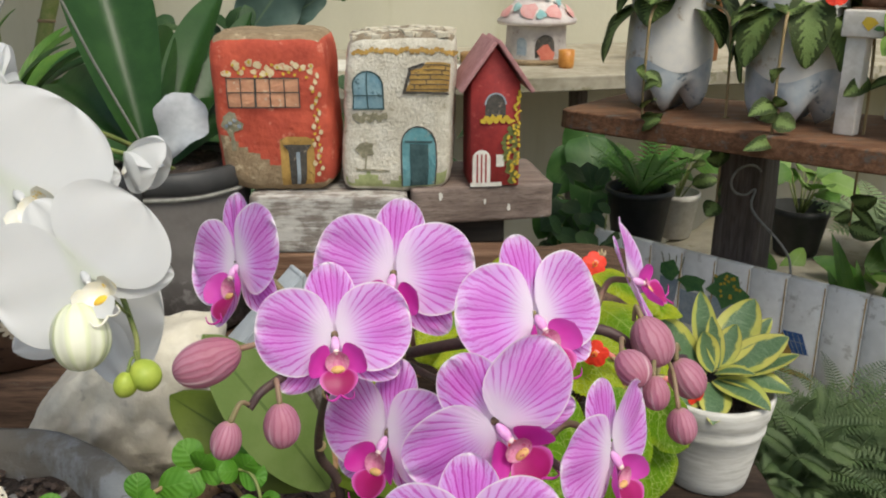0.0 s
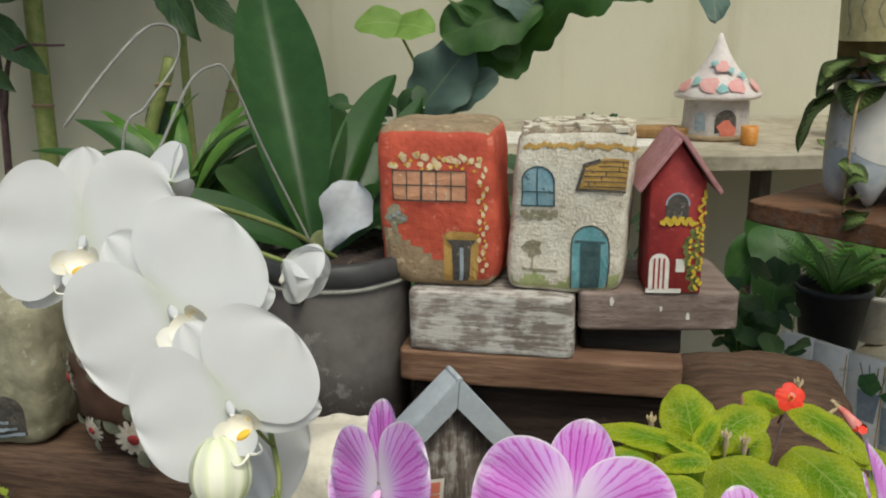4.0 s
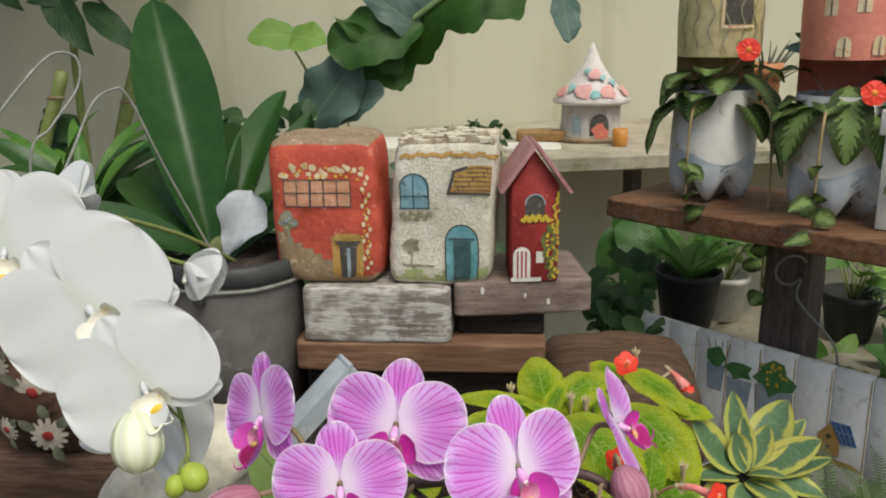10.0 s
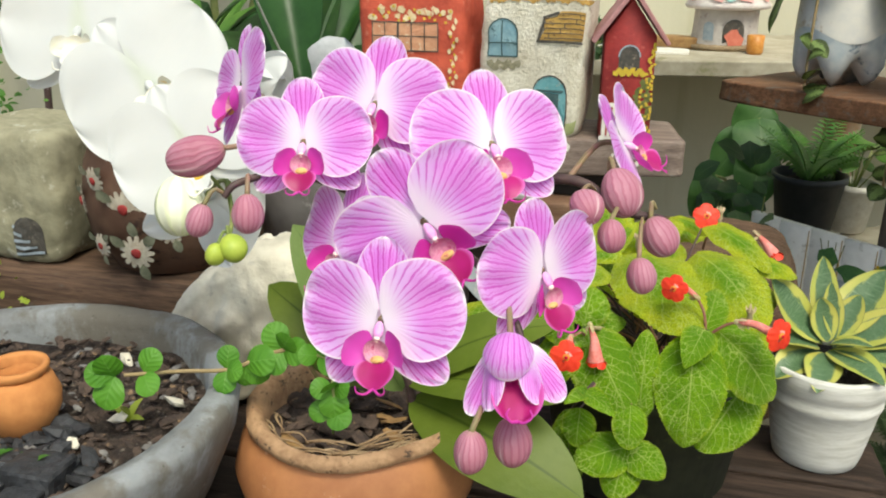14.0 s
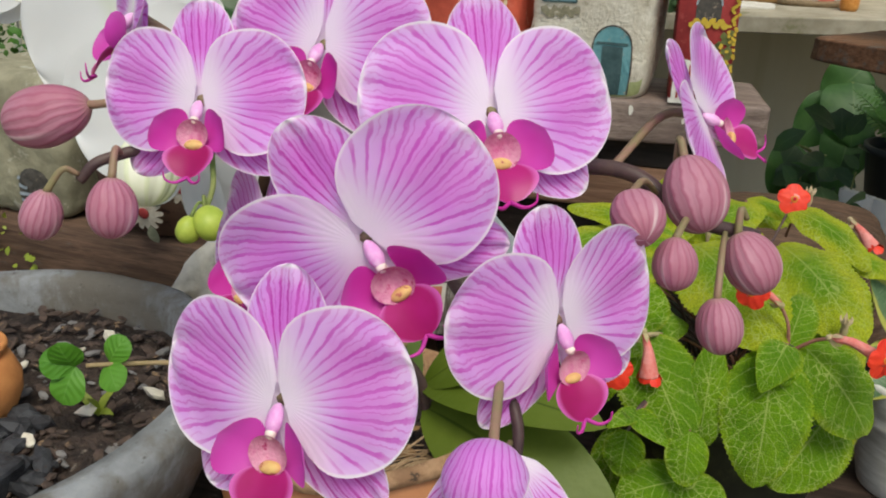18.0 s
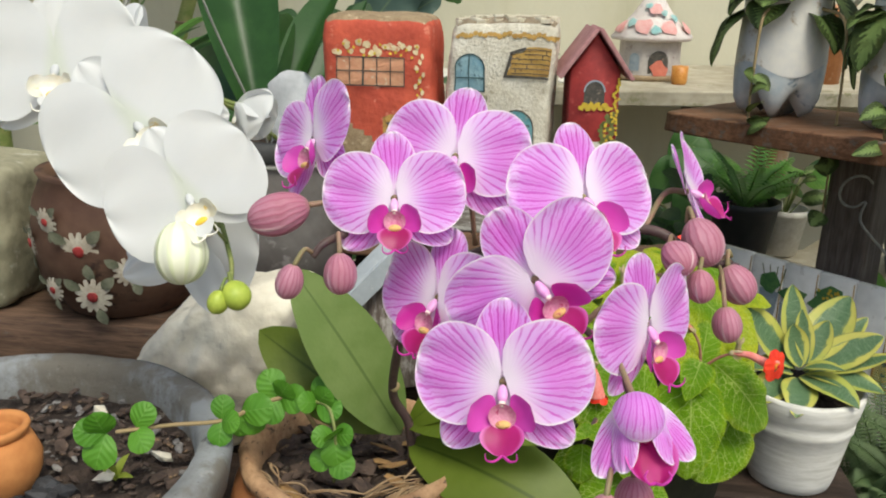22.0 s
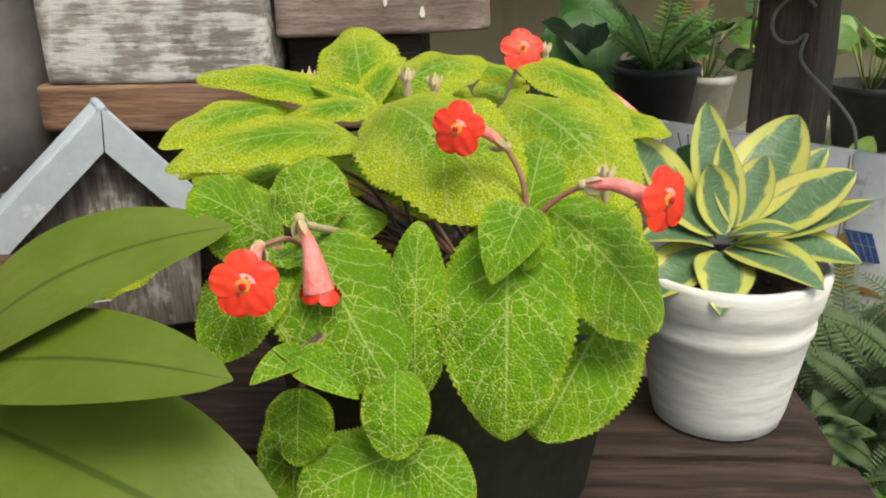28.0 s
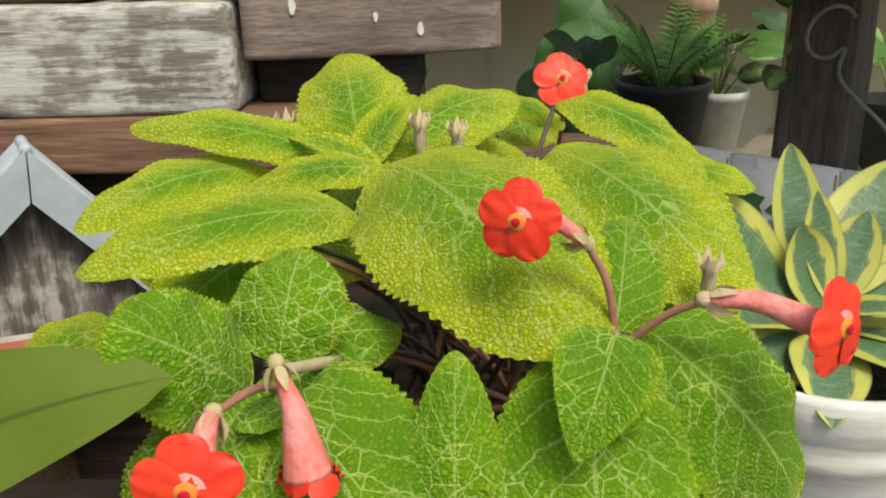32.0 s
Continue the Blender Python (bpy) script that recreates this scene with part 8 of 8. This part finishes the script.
# branches added to carry that unseen crown
for k in range(7):
    part("added_upper_branch", tube(bmesh.new(), [(-1.9, 2.55, 1.9), (-1.8 + 0.12 * k, 2.45, 2.4), (-2.3 + 0.28 * k, 2.3, 2.85)], 0.014, 0.005, 6, 4), STEMDARK, tree)

# grassy bulb plant at the foot of the canes
gp = thing("grassy_lily", (-0.80, 1.55, 0.0), "clump of mid-green pointed leaves behind the sleepers", "lily")
random.seed(81)
part("stem", tube(bmesh.new(), [(-0.80, 1.56, 0.0), (-0.79, 1.55, 0.6), (-0.78, 1.55, 1.2)], 0.012, 0.008, 8, 5), STEMGREEN, gp)
for k in range(44):
    a = random.random() * 6.283
    L = random.uniform(0.14, 0.30)
    b = V((-0.78 + 0.02 * math.cos(a), 1.55 + 0.02 * math.sin(a), 1.10 + 0.10 * random.random()))
    t = b + V((math.cos(a) * L, math.sin(a) * L * 0.6, L * random.uniform(0.1, 1.1)))
    bm = bmesh.new()
    leaf(bm, b, t, random.uniform(0.03, 0.055), (-math.cos(a) * 0.5, -0.5, 1), 0.4, 0.7, 0.10, 0.3, nu=14, nv=6, droop=0.15)
    part("leaf", bm, TOPLEAF if k % 3 else STRAP, gp)


def clump(name, c, size, count, leafsize, mat, label, seed, stem_to=None, cat="shrub"):
    """A mass of small leaves, too many to count."""
    th = thing(name, (c[0], c[1], stem_to if stem_to is not None else c[2] - size[2]), label, cat)
    random.seed(seed)
    bm = bmesh.new()
    for i in range(count):
        p = V([c[k] + size[k] * max(-1, min(1, random.gauss(0, 0.5))) for k in range(3)])
        p += V((0.3, 0.3, 0.3)) * 0.06 * nz(p, 14, seed)
        d = V((random.uniform(-1, 1), random.uniform(-1, 0.5), random.uniform(-0.5, 0.9))).normalized()
        L = leafsize * random.uniform(0.6, 1.3)
        leaf(bm, p, p + d * L, L * 0.65, (random.uniform(-.6, .6), -0.7, 1), 0.5, 0.6, 0.08, 0.1, nu=4, nv=2)
    ob = part("foliage", bm, mat, th)
    ob["kind"] = "stuff"
    bm = bmesh.new()
    for i in range(9):
        e = V([c[k] + size[k] * random.uniform(-0.7, 0.7) for k in range(3)])
        z0 = stem_to if stem_to is not None else c[2] - size[2]
        tube(bm, [(c[0] + random.uniform(-.03, .03), c[1] + random.uniform(-.03, .03), z0), ((c[0] + e.x) / 2, (c[1] + e.y) / 2, (z0 + e.z) / 2 + 0.02), e], 0.004, 0.0015, 5, 4)
    part("stem_tangle", bm, STEMGREEN, th)["kind"] = "stuff"
    return th


clump("small_leaf_shrub", (-1.10, 1.16, 1.12), (0.15, 0.15, 0.20), 1700, 0.017, SHRUBLEAF, "dense shrub of tiny bright green leaves", 3, 0.945)
clump("creeping_weed", (-0.93, 0.985, 0.955), (0.07, 0.02, 0.03), 90, 0.013, LIMELEAF, "yellow-green weed creeping along the sleeper", 4, 0.945, "weed")
clump("creeping_weed", (-0.86, 0.975, 0.905), (0.10, 0.008, 0.04), 60, 0.012, LIMELEAF, "yellow-green weed hanging down the sleeper", 5, 0.945, "weed")
clump("creeping_weed", (-0.905, 0.99, 0.985), (0.022, 0.012, 0.035), 80, 0.013, SHRUBLEAF, "tuft of green weed by the grey house", 6, 0.945, "weed")
clump("fern_tuft", (-0.07, 2.45, 1.16), (0.10, 0.05, 0.05), 140, 0.03, DARKLEAF, "small dark fern tuft on the ledge", 7, 1.118, "fern")
clump("dark_undergrowth", (-0.50, 1.75, 0.95), (0.55, 0.18, 0.22), 420, 0.055, DARKLEAF, "dark leafy undergrowth behind the stones", 8, 0.0)
clump("ledge_creeper", (0.66, 2.70, 1.16), (0.09, 0.06, 0.05), 45, 0.04, PATTERN, "small creeper on the ledge by the pots", 9, 1.118, "creeper")
clump("shade_plants", (0.30, 1.72, 0.80), (0.10, 0.12, 0.22), 120, 0.055, DARKLEAF, "dark leaves behind the split log", 10, 0.0)


def frond(bm, b, t, w, pairs, droop=0.25, up=(0, -0.4, 1), narrow=0.3):
    """A feather leaf: a rib with small leaflets on both sides."""
    B, T = V(b), V(t)
    d = T - B
    s = d.cross(V(up)).normalized()
    pts = [B + d * q - V((0, 0, 1)) * droop * d.length * q * q for q in [i / 8 for i in range(9)]]
    tube(bm, pts[::2], w * 0.03, w * 0.012, 5, 3)
    for i in range(pairs):
        q = (i + 0.6) / (pairs + 0.6)
        c = B + d * q - V((0, 0, 1)) * droop * d.length * q * q
        L = w * math.sin(math.pi * (0.12 + 0.86 * q)) * 0.5
        for sg in (1, -1):
            e = (s * sg + d.normalized() * 0.45).normalized()
            leaf(bm, c, c + e * L - V((0, 0, 0.15)) * L, L * narrow, up, 0.4, 0.7, 0.05, 0.1, nu=4, nv=2)


def fern(name, c, count, L, w, pairs, mat, label, seed, spread=1.0, rise=0.7, group=""):
    th = thing(name, c, label, "fern", group)
    random.seed(seed)
    for k in range(count):
        a = 6.283 * k / count + random.uniform(-.3, .3)
        l = L * random.uniform(0.7, 1.15)
        r = rise * random.uniform(0.6, 1.3)
        bm = bmesh.new()
        frond(bm, c, V(c) + V((math.cos(a) * spread, math.sin(a) * spread, r)).normalized() * l, w, pairs)
        part("frond", bm, mat, th)
    return th


# plants behind the fence board, on the step
fp = thing("black_fern_pot", (0.448, 1.85, 0.838), "black plastic pot on the stone step", "pot")
bm = bmesh.new()
rg = lathe(bm, [(0.050, 0), (0.055, 0.003), (0.071, 0.115), (0.076, 0.117), (0.076, 0.13), (0.069, 0.13), (0.066, 0.10)], (0.448, 1.85, 0.836), 30)
cap(bm, rg[0])
part("body", bm, BLACKPLASTIC, fp)
soil("soil", (0.448, 1.85), 0.067, 0.945, POTSOIL, fp, 0.004, 24)
fern("boston_fern", (0.448, 1.85, 0.945), 22, 0.20, 0.055, 16, FERNLEAF, "bright green upright fern in the black pot", 11, 0.6, 0.9)
bl = thing("big_leaf_plant", (0.33, 1.98, 0.835), "plant with large dark heart-shaped leaves by the step", "plant")
for b, t, w in (((0.35, 2.0, 1.05), (0.36, 1.93, 0.935), 0.13), ((0.33, 1.99, 1.02), (0.26, 1.95, 0.92), 0.10), ((0.36, 1.98, 0.98), (0.34, 1.90, 0.86), 0.11), ((0.37, 2.02, 1.08), (0.30, 2.0, 1.00), 0.10), ((0.31, 1.86, 0.93), (0.27, 1.80, 0.82), 0.11), ((0.28, 1.90, 0.86), (0.33, 1.84, 0.76), 0.10), ((0.26, 1.84, 0.95), (0.22, 1.80, 0.86), 0.08)):
    bm = bmesh.new()
    leaf(bm, b, t, w, (0.15, -1, 0.45), 0.36, 0.6, 0.10, 0.1, 0.03, 0, 2, 16, 8, seed=w * 70)
    part("leaf", bm, BIGLEAF, bl)
    part("stalk", tube(bmesh.new(), [(0.33, 1.985, 0.80), (V(b) + V((0.33, 1.985, 0.83))) / 2 + V((0, 0.02, 0.02)), b], 0.004, 0.003, 6, 4), STEMGREEN, bl)
for k, (x, y, z, r, mt, lab, g) in enumerate(((0.545, 1.90, 0.838, 0.05, WHITEPAINT, "pale lime-stained pot on the step", "pots on the step"), (0.78, 1.78, 0.838, 0.06, BLACKPLASTIC, "black pot with a netted-leaf plant", "pots on the step"), (0.74, 2.05, 0.838, 0.055, WHITEPAINT, "pale pot with small leaves", "pots on the step"), (0.98, 1.60, 0.838, 0.055, BLACKPLASTIC, "dark round pot on the step", "pots on the step"))):
    bm = bmesh.new()
    rg = lathe(bm, [(r * 0.7, 0), (r * 0.75, 0.003), (r, 0.09), (r * 1.06, 0.092), (r * 1.06, 0.105), (r * 0.95, 0.105), (r * 0.9, 0.08), (r * 0.02, 0.082)], (x, y, z - 0.002), 26)
    cap(bm, rg[0])
    solo("small_pot", bm, mt, (x, y, z), lab, "pot", g)
    pl = thing("potted_plant", (x, y, z + 0.08), "silver-netted leaves in a small pot on the step", "plant", "plants on the step")
    random.seed(90 + k)
    for j in range(12):
        a = j * 2.4
        L = random.uniform(0.05, 0.09)
        b = V((x, y, z + 0.08)) + V((0.4 * math.cos(a), 0.4 * math.sin(a), random.uniform(0.4, 1.3))) * 0.08
        bm = bmesh.new()
        leaf(bm, b, b + V((math.cos(a), math.sin(a), random.uniform(-.4, .5))) * L, L * 0.7, (0.1, -0.8, 0.8), 0.45, 0.6, 0.1, 0.1, 0.04, 0, 2, 10, 6, seed=j)
        part("leaf", bm, (PATTERN, TOPLEAF, HEARTLEAF, DARKLEAF)[(k + j % 2) % 4], pl)
        part("stalk", tube(bmesh.new(), [(x, y, z + 0.075), b], 0.002, 0.0014, 5, 2), STEMGREEN, pl)
bm = bmesh.new()
rg = lathe(bm, [(0.032, 0), (0.036, 0.12), (0.040, 0.22), (0.043, 0.222), (0.043, 0.268), (0.038, 0.268), (0.034, 0.15)], (0.527, 2.02, 0.836), 22, 0.001, 4)
cap(bm, rg[0])
solo("tall_clay_pot", bm, plain("limed terracotta", (0.58, 0.30, 0.19), (0.62, 0.44, 0.36), 16, 0.8, 0.2), (0.527, 2.02, 0.838), "lime-stained tall clay pot on the step", "pot", "pots on the step")
fern("silver_fern", (0.93, 1.72, 0.90), 20, 0.20, 0.075, 12, FERNSILVER, "pale silvery fern under the shelf", 15, 0.9, 0.5)
fern("silver_fern", (1.08, 1.50, 0.92), 18, 0.20, 0.075, 12, FERNSILVER, "pale silvery fern at the end of the shelf", 16, 0.9, 0.5)
clump("hanging_moss", (0.98, 1.55, 0.86), (0.05, 0.04, 0.16), 260, 0.018, LIMELEAF, "hanging yellow-green moss plant", 17, 0.84, "moss")
clump("dark_undergrowth", (-0.526, 1.75, 1.214), (0.17, 0.08, 0.11), 260, 0.05, DARKLEAF, "dark leafy undergrowth behind the grow bag", 41, 0.0)
for k, (x, y) in enumerate(((0.80, 1.50), (0.90, 1.46))):
    bl2 = thing("blade_leaf_plant", (x, y, 0.6), "plant with broad grassy blades behind the board", "plant", "blade plants")
    random.seed(120 + k)
    part("stem", tube(bmesh.new(), [(x, y, 0.0), (x, y, 0.70)], 0.008, 0.006, 6, 3), STEMGREEN, bl2)
    for j in range(9):
        a = random.random() * 6.283
        bm = bmesh.new()
        leaf(bm, (x, y, 0.68), (x + 0.10 * math.cos(a), y + 0.08 * math.sin(a), 0.92 + random.uniform(-.06, .06)), 0.034, (0.1, -1, 0.3), 0.45, 0.7, 0.08, 0.25, nu=12, nv=6)
        part("leaf", bm, TOPLEAF, bl2)

for k, (x, y, n) in enumerate(((1.02, 1.34, 12), (0.70, 1.66, 10), (0.86, 1.62, 10))):
    sg2 = thing("shade_shrub", (x, y, 0.0), "leafy green shrub growing behind the painted board", "shrub", "shrubs behind the board")
    random.seed(140 + k)
    part("stem", tube(bmesh.new(), [(x, y, 0.0), (x + 0.01, y, 0.5), (x, y, 0.84)], 0.008, 0.005, 6, 4), STEMGREEN, sg2)
    for j in range(n * 2):
        a = j * 2.4
        b = V((x, y, random.uniform(0.62, 0.88)))
        t = b + V((math.cos(a), math.sin(a), random.uniform(-0.2, 0.7))).normalized() * random.uniform(0.08, 0.14)
        bm = bmesh.new()
        leaf(bm, b, t, random.uniform(0.035, 0.055), (0.1, -0.8, 0.8), 0.45, 0.62, 0.1, 0.15, 0.03, 0, 2, 12, 6, seed=j)
        part("leaf", bm, (TOPLEAF, FERNLEAF, HEARTLEAF)[(j + k) % 3], sg2)

wg = thing("wall_shrub", (0.93, 2.24, 1.11), "loose dark shrub with grey stems on the ledge", "shrub")
random.seed(171)
for k in range(7):
    top = V((0.80 + 0.05 * k, 2.24 + random.uniform(-.05, .05), random.uniform(1.40, 1.66)))
    part("stem", tube(bmesh.new(), [(0.93, 2.24, 1.105), (V((0.93, 2.24, 1.105)) + top) / 2 + V((0.02, 0, 0)), top], 0.007, 0.003, 6, 5), STEMDARK if k % 2 else STEMTAN, wg)
    for j in range(9):
        b = V((0.93, 2.24, 1.105)).lerp(top, random.uniform(0.5, 1.0))
        t = b + V((random.uniform(-1, 1), random.uniform(-1, 0.3), random.uniform(-0.9, 0.6))).normalized() * random.uniform(0.07, 0.13)
        bm = bmesh.new()
        leaf(bm, b, t, random.uniform(0.03, 0.05), (0.1, -0.9, 0.5), 0.45, 0.65, 0.1, 0.15, 0.03, 0, 2, 12, 6, seed=j)
        part("leaf", bm, WAVYLEAF if j % 3 else STRAP, wg)

# plants of the bottle towers
def tower_plant(c, seed, label, flowers):
    th = thing("tower_plant", c, label, "trailing plant", "plants in the bottle towers")
    random.seed(seed)
    c = V(c)
    for j in range(15):
        a = -1.57 + random.uniform(-1.9, 1.9)
        out = V((math.cos(a), math.sin(a), 0))
        b = c + out * 0.05 + V((0, 0, random.uniform(0.01, 0.07)))
        t = b + out * random.uniform(0.04, 0.08) + V((0, 0, random.uniform(-0.13, 0.0)))
        bm = bmesh.new()
        leaf(bm, b, t, random.uniform(0.055, 0.078), out + V((0, 0, 0.7)), 0.42, 0.62, 0.14, 0.15, 0.03, 0.03, 2, 40, 8, seed=j, teeth=90)
        part("leaf", bm, PATTERN, th)
        part("stalk", tube(bmesh.new(), [c, b], 0.003, 0.002, 6, 2), STEMRED, th)
    for k, (dx, dy, L) in enumerate(((0.07, -0.055, 0.34), (-0.06, -0.05, 0.20))):
        p0 = c + V((dx * 0.6, dy, 0.02))
        vine = [p0, p0 + V((dx * 0.4, -0.045, -0.02)), p0 + V((dx * 0.5, -0.055, -0.12)), p0 + V((dx * 0.5, -0.06, -L))]
        part("runner", tube(bmesh.new(), vine, 0.003, 0.002, 6, 6), STEMTAN, th)
        for j in range(6):
            q = V(vine[1]).lerp(V(vine[2]), 0.7).lerp(V(vine[3]), random.uniform(0.05, 0.95) if j else 1.0)
            a = random.uniform(-3.1, 3.1)
            d = V((math.cos(a), -0.5, math.sin(a) * 0.6 - 0.35)).normalized()
            bm = bmesh.new()
            leaf(bm, q, q + d * random.uniform(0.03, 0.06), random.uniform(0.022, 0.036), (random.uniform(-.6, .6), -1, random.uniform(0, 1)), 0.42, 0.62, nu=14, nv=6, arch=random.uniform(0.05, 0.2), serr=0.03, seed=j)
            part("leaf", bm, PATTERN, th)
    for fx, fy, fz in flowers:
        cc = V((fx, fy, fz))
        fr = facing(-5, 15, 0)
        bm = blob(bmesh.new(), cc, 0.006, fr[0], 0.5, 0, 10, 6)
        fl = part("flower", bm, EFEYE, th, "scarlet flower")
        for k in range(5):
            part("petal", petal(cc, fr, 90 + 72 * k, 0.020, 0.023, 0.1, 0.1, 0.6, 2.2, 0.001, 0, 0.02, k, 6, 6), EFRED, fl)
        part("flower_stalk", tube(bmesh.new(), [c + V((0, -0.04, 0.05)), cc + V((0, 0.004, 0))], 0.002, 0.0018, 6, 3), STEMRED, fl)


tower_plant((0.425, 1.600, 1.355), 31, "trailing plant with silver-netted leaves and scarlet flowers", ((0.452, 1.50, 1.462), ))
tower_plant((0.600, 1.460, 1.355), 32, "trailing plant with broad silver-netted leaves and scarlet flowers", ((0.610, 1.36, 1.400), ))
sv = thing("stand_creeper", (0.70, 1.38, 1.378), "thin creeper hanging over the white stand", "creeper")
part("stem", tube(bmesh.new(), [(0.70, 1.38, 1.38), (0.675, 1.32, 1.40), (0.668, 1.305, 1.33), (0.70, 1.285, 1.26), (0.715, 1.28, 1.22)], 0.0028, 0.002, 6, 6), STEMOLIVE, sv)
random.seed(77)
for j in range(14):
    q = V((0.67 + 0.004 * j, 1.31 - 0.002 * j, 1.36 - 0.011 * j))
    a = j * 2.1
    bm = bmesh.new()
    leaf(bm, q, q + V((math.cos(a) * 0.04, -0.015, math.sin(a) * 0.028)), 0.030, (0, -1, 0.4), nu=9, nv=5, arch=0.1)
    part("leaf", bm, PATTERN if j > 5 else HEARTLEAF, sv)
# spiky plant and hanging greens over the ledge pots
spk = thing("spiky_plant", (0.85, 2.88, 1.34), "grey spiky tuft in the terracotta pot", "plant")
random.seed(55)
for j in range(34):
    a = random.random() * 6.283
    d = V((math.cos(a), math.sin(a), random.uniform(-0.1, 1.3))).normalized() * random.uniform(0.10, 0.19)
    bm = bmesh.new()
    leaf(bm, (0.85, 2.88, 1.24), V((0.85, 2.88, 1.34)) + d, 0.014, (0, -0.5, 1), 0.4, 0.8, 0.04, 0.3, nu=7, nv=2, droop=0.1)
    part("blade", bm, plain("grey blade", (0.10, 0.12, 0.085), (0.16, 0.15, 0.11), 30, 0.6, 0.1) if "grey blade" not in bpy.data.materials else bpy.data.materials["grey blade"], spk)

# feathery plant and leaves beside the bench
af = thing("asparagus_fern", (0.66, 1.18, 0.0), "feathery asparagus fern spreading beside the bench", "fern")
part("stem", tube(bmesh.new(), [(0.66, 1.18, 0.0), (0.655, 1.17, 0.4), (0.65, 1.16, 0.66)], 0.02, 0.012, 8, 4), STEMGREEN, af)
random.seed(66)
for j in range(190):
    a = random.random() * 6.283
    r = random.uniform(0.06, 0.30)
    b = V((0.62 + 0.10 * math.cos(j * 2.4), 1.13 + 0.05 * math.sin(j * 2.4), random.uniform(0.58, 0.74)))
    t = b + V((math.cos(a) * r, math.sin(a) * r * 0.7, random.uniform(0.04, 0.17)))
    b.z += 0.03
    t.z += 0.06
    t.x = max(t.x, 0.46)
    bm = bmesh.new()
    frond(bm, b, t, 0.040, 30, 0.30, (0, -0.6, 1), 0.17)
    part("frond", bm, FEATHER, af)
blw = thing("leafy_shade_plant", (0.56, 0.98, 0.0), "tall green plant with long leaves in the bench's shade", "plant")
part("stem", tube(bmesh.new(), [(0.56, 1.0, 0.0), (0.56, 0.99, 0.35), (0.55, 0.98, 0.62)], 0.014, 0.008, 8, 4), STEMGREEN, blw)
random.seed(67)
for j in range(34):
    a = random.random() * 6.283
    z0 = random.uniform(0.25, 0.66)
    b = V((0.555, 0.99, z0))
    t = b + V((math.cos(a) * random.uniform(0.10, 0.2), math.sin(a) * random.uniform(0.08, 0.18), random.uniform(-.10, .10)))
    if t.x < 0.45:
        t.x = 0.45
    bm = bmesh.new()
    leaf(bm, b, t, random.uniform(0.04, 0.07), (0, -0.5, 1), 0.45, 0.65, 0.12, 0.2, 0.03, 0, 2, 14, 6, seed=j, droop=0.1)
    part("leaf", bm, TOPLEAF if j % 3 else DARKLEAF, blw)
# white hoop plaque by the shrub
hp = thing("white_hoop_plaque", (-1.13, 1.30, 0.945), "arched white plaque with a painted red flower", "plaque")
HZ = 1.275
bm = bmesh.new()
sheet(bm, lambda q, s: V((-1.132 + 0.066 * math.cos(math.pi * (1.05 - 1.1 * q)), 1.30 + 0.012 * s, HZ + 0.072 * math.sin(math.pi * (1.05 - 1.1 * q)))), 24, 2)
part("hoop", bm, WHITEPAINT, hp)
bm = bmesh.new()
rim = [(-1.132 + 0.060 * math.cos(math.pi * i / 16), HZ + 0.066 * math.sin(math.pi * i / 16)) for i in range(17)] + [(-1.192, HZ - 0.05), (-1.072, HZ - 0.05)]
fr_, bk_ = [bm.verts.new((x, 1.302, z)) for x, z in rim], [bm.verts.new((x, 1.308, z)) for x, z in rim]
bm.faces.new(fr_)
bm.faces.new(bk_[::-1])
for i in range(len(rim)):
    j = (i + 1) % len(rim)
    bm.faces.new((fr_[i], bk_[i], bk_[j], fr_[j]))
part("panel", bm, WHITEPAINT, hp)
for k in range(6):
    x, z = -1.125 + 0.022 * math.cos(k * 1.05) * (k > 0), HZ + 0.015 + 0.022 * math.sin(k * 1.05) * (k > 0)
    bm = bmesh.new()
    bm.faces.new([bm.verts.new((x + 0.0125 * math.cos(a * 0.628) * (1 + 0.2 * math.sin(a * 3 + k)), 1.3012 - 0.0003 * k, z + 0.0125 * math.sin(a * 0.628))) for a in range(10)])
    part("painted_petal", bm, CORAL if k else OLIVE, hp)
part("stick", box(bmesh.new(), (-1.080, 1.309, 0.94), (-1.066, 1.317, HZ), None, 0.002), WHITEPAINT, hp)
part("stick", box(bmesh.new(), (-1.198, 1.309, 0.94), (-1.184, 1.317, HZ), None, 0.002), WHITEPAINT, hp)
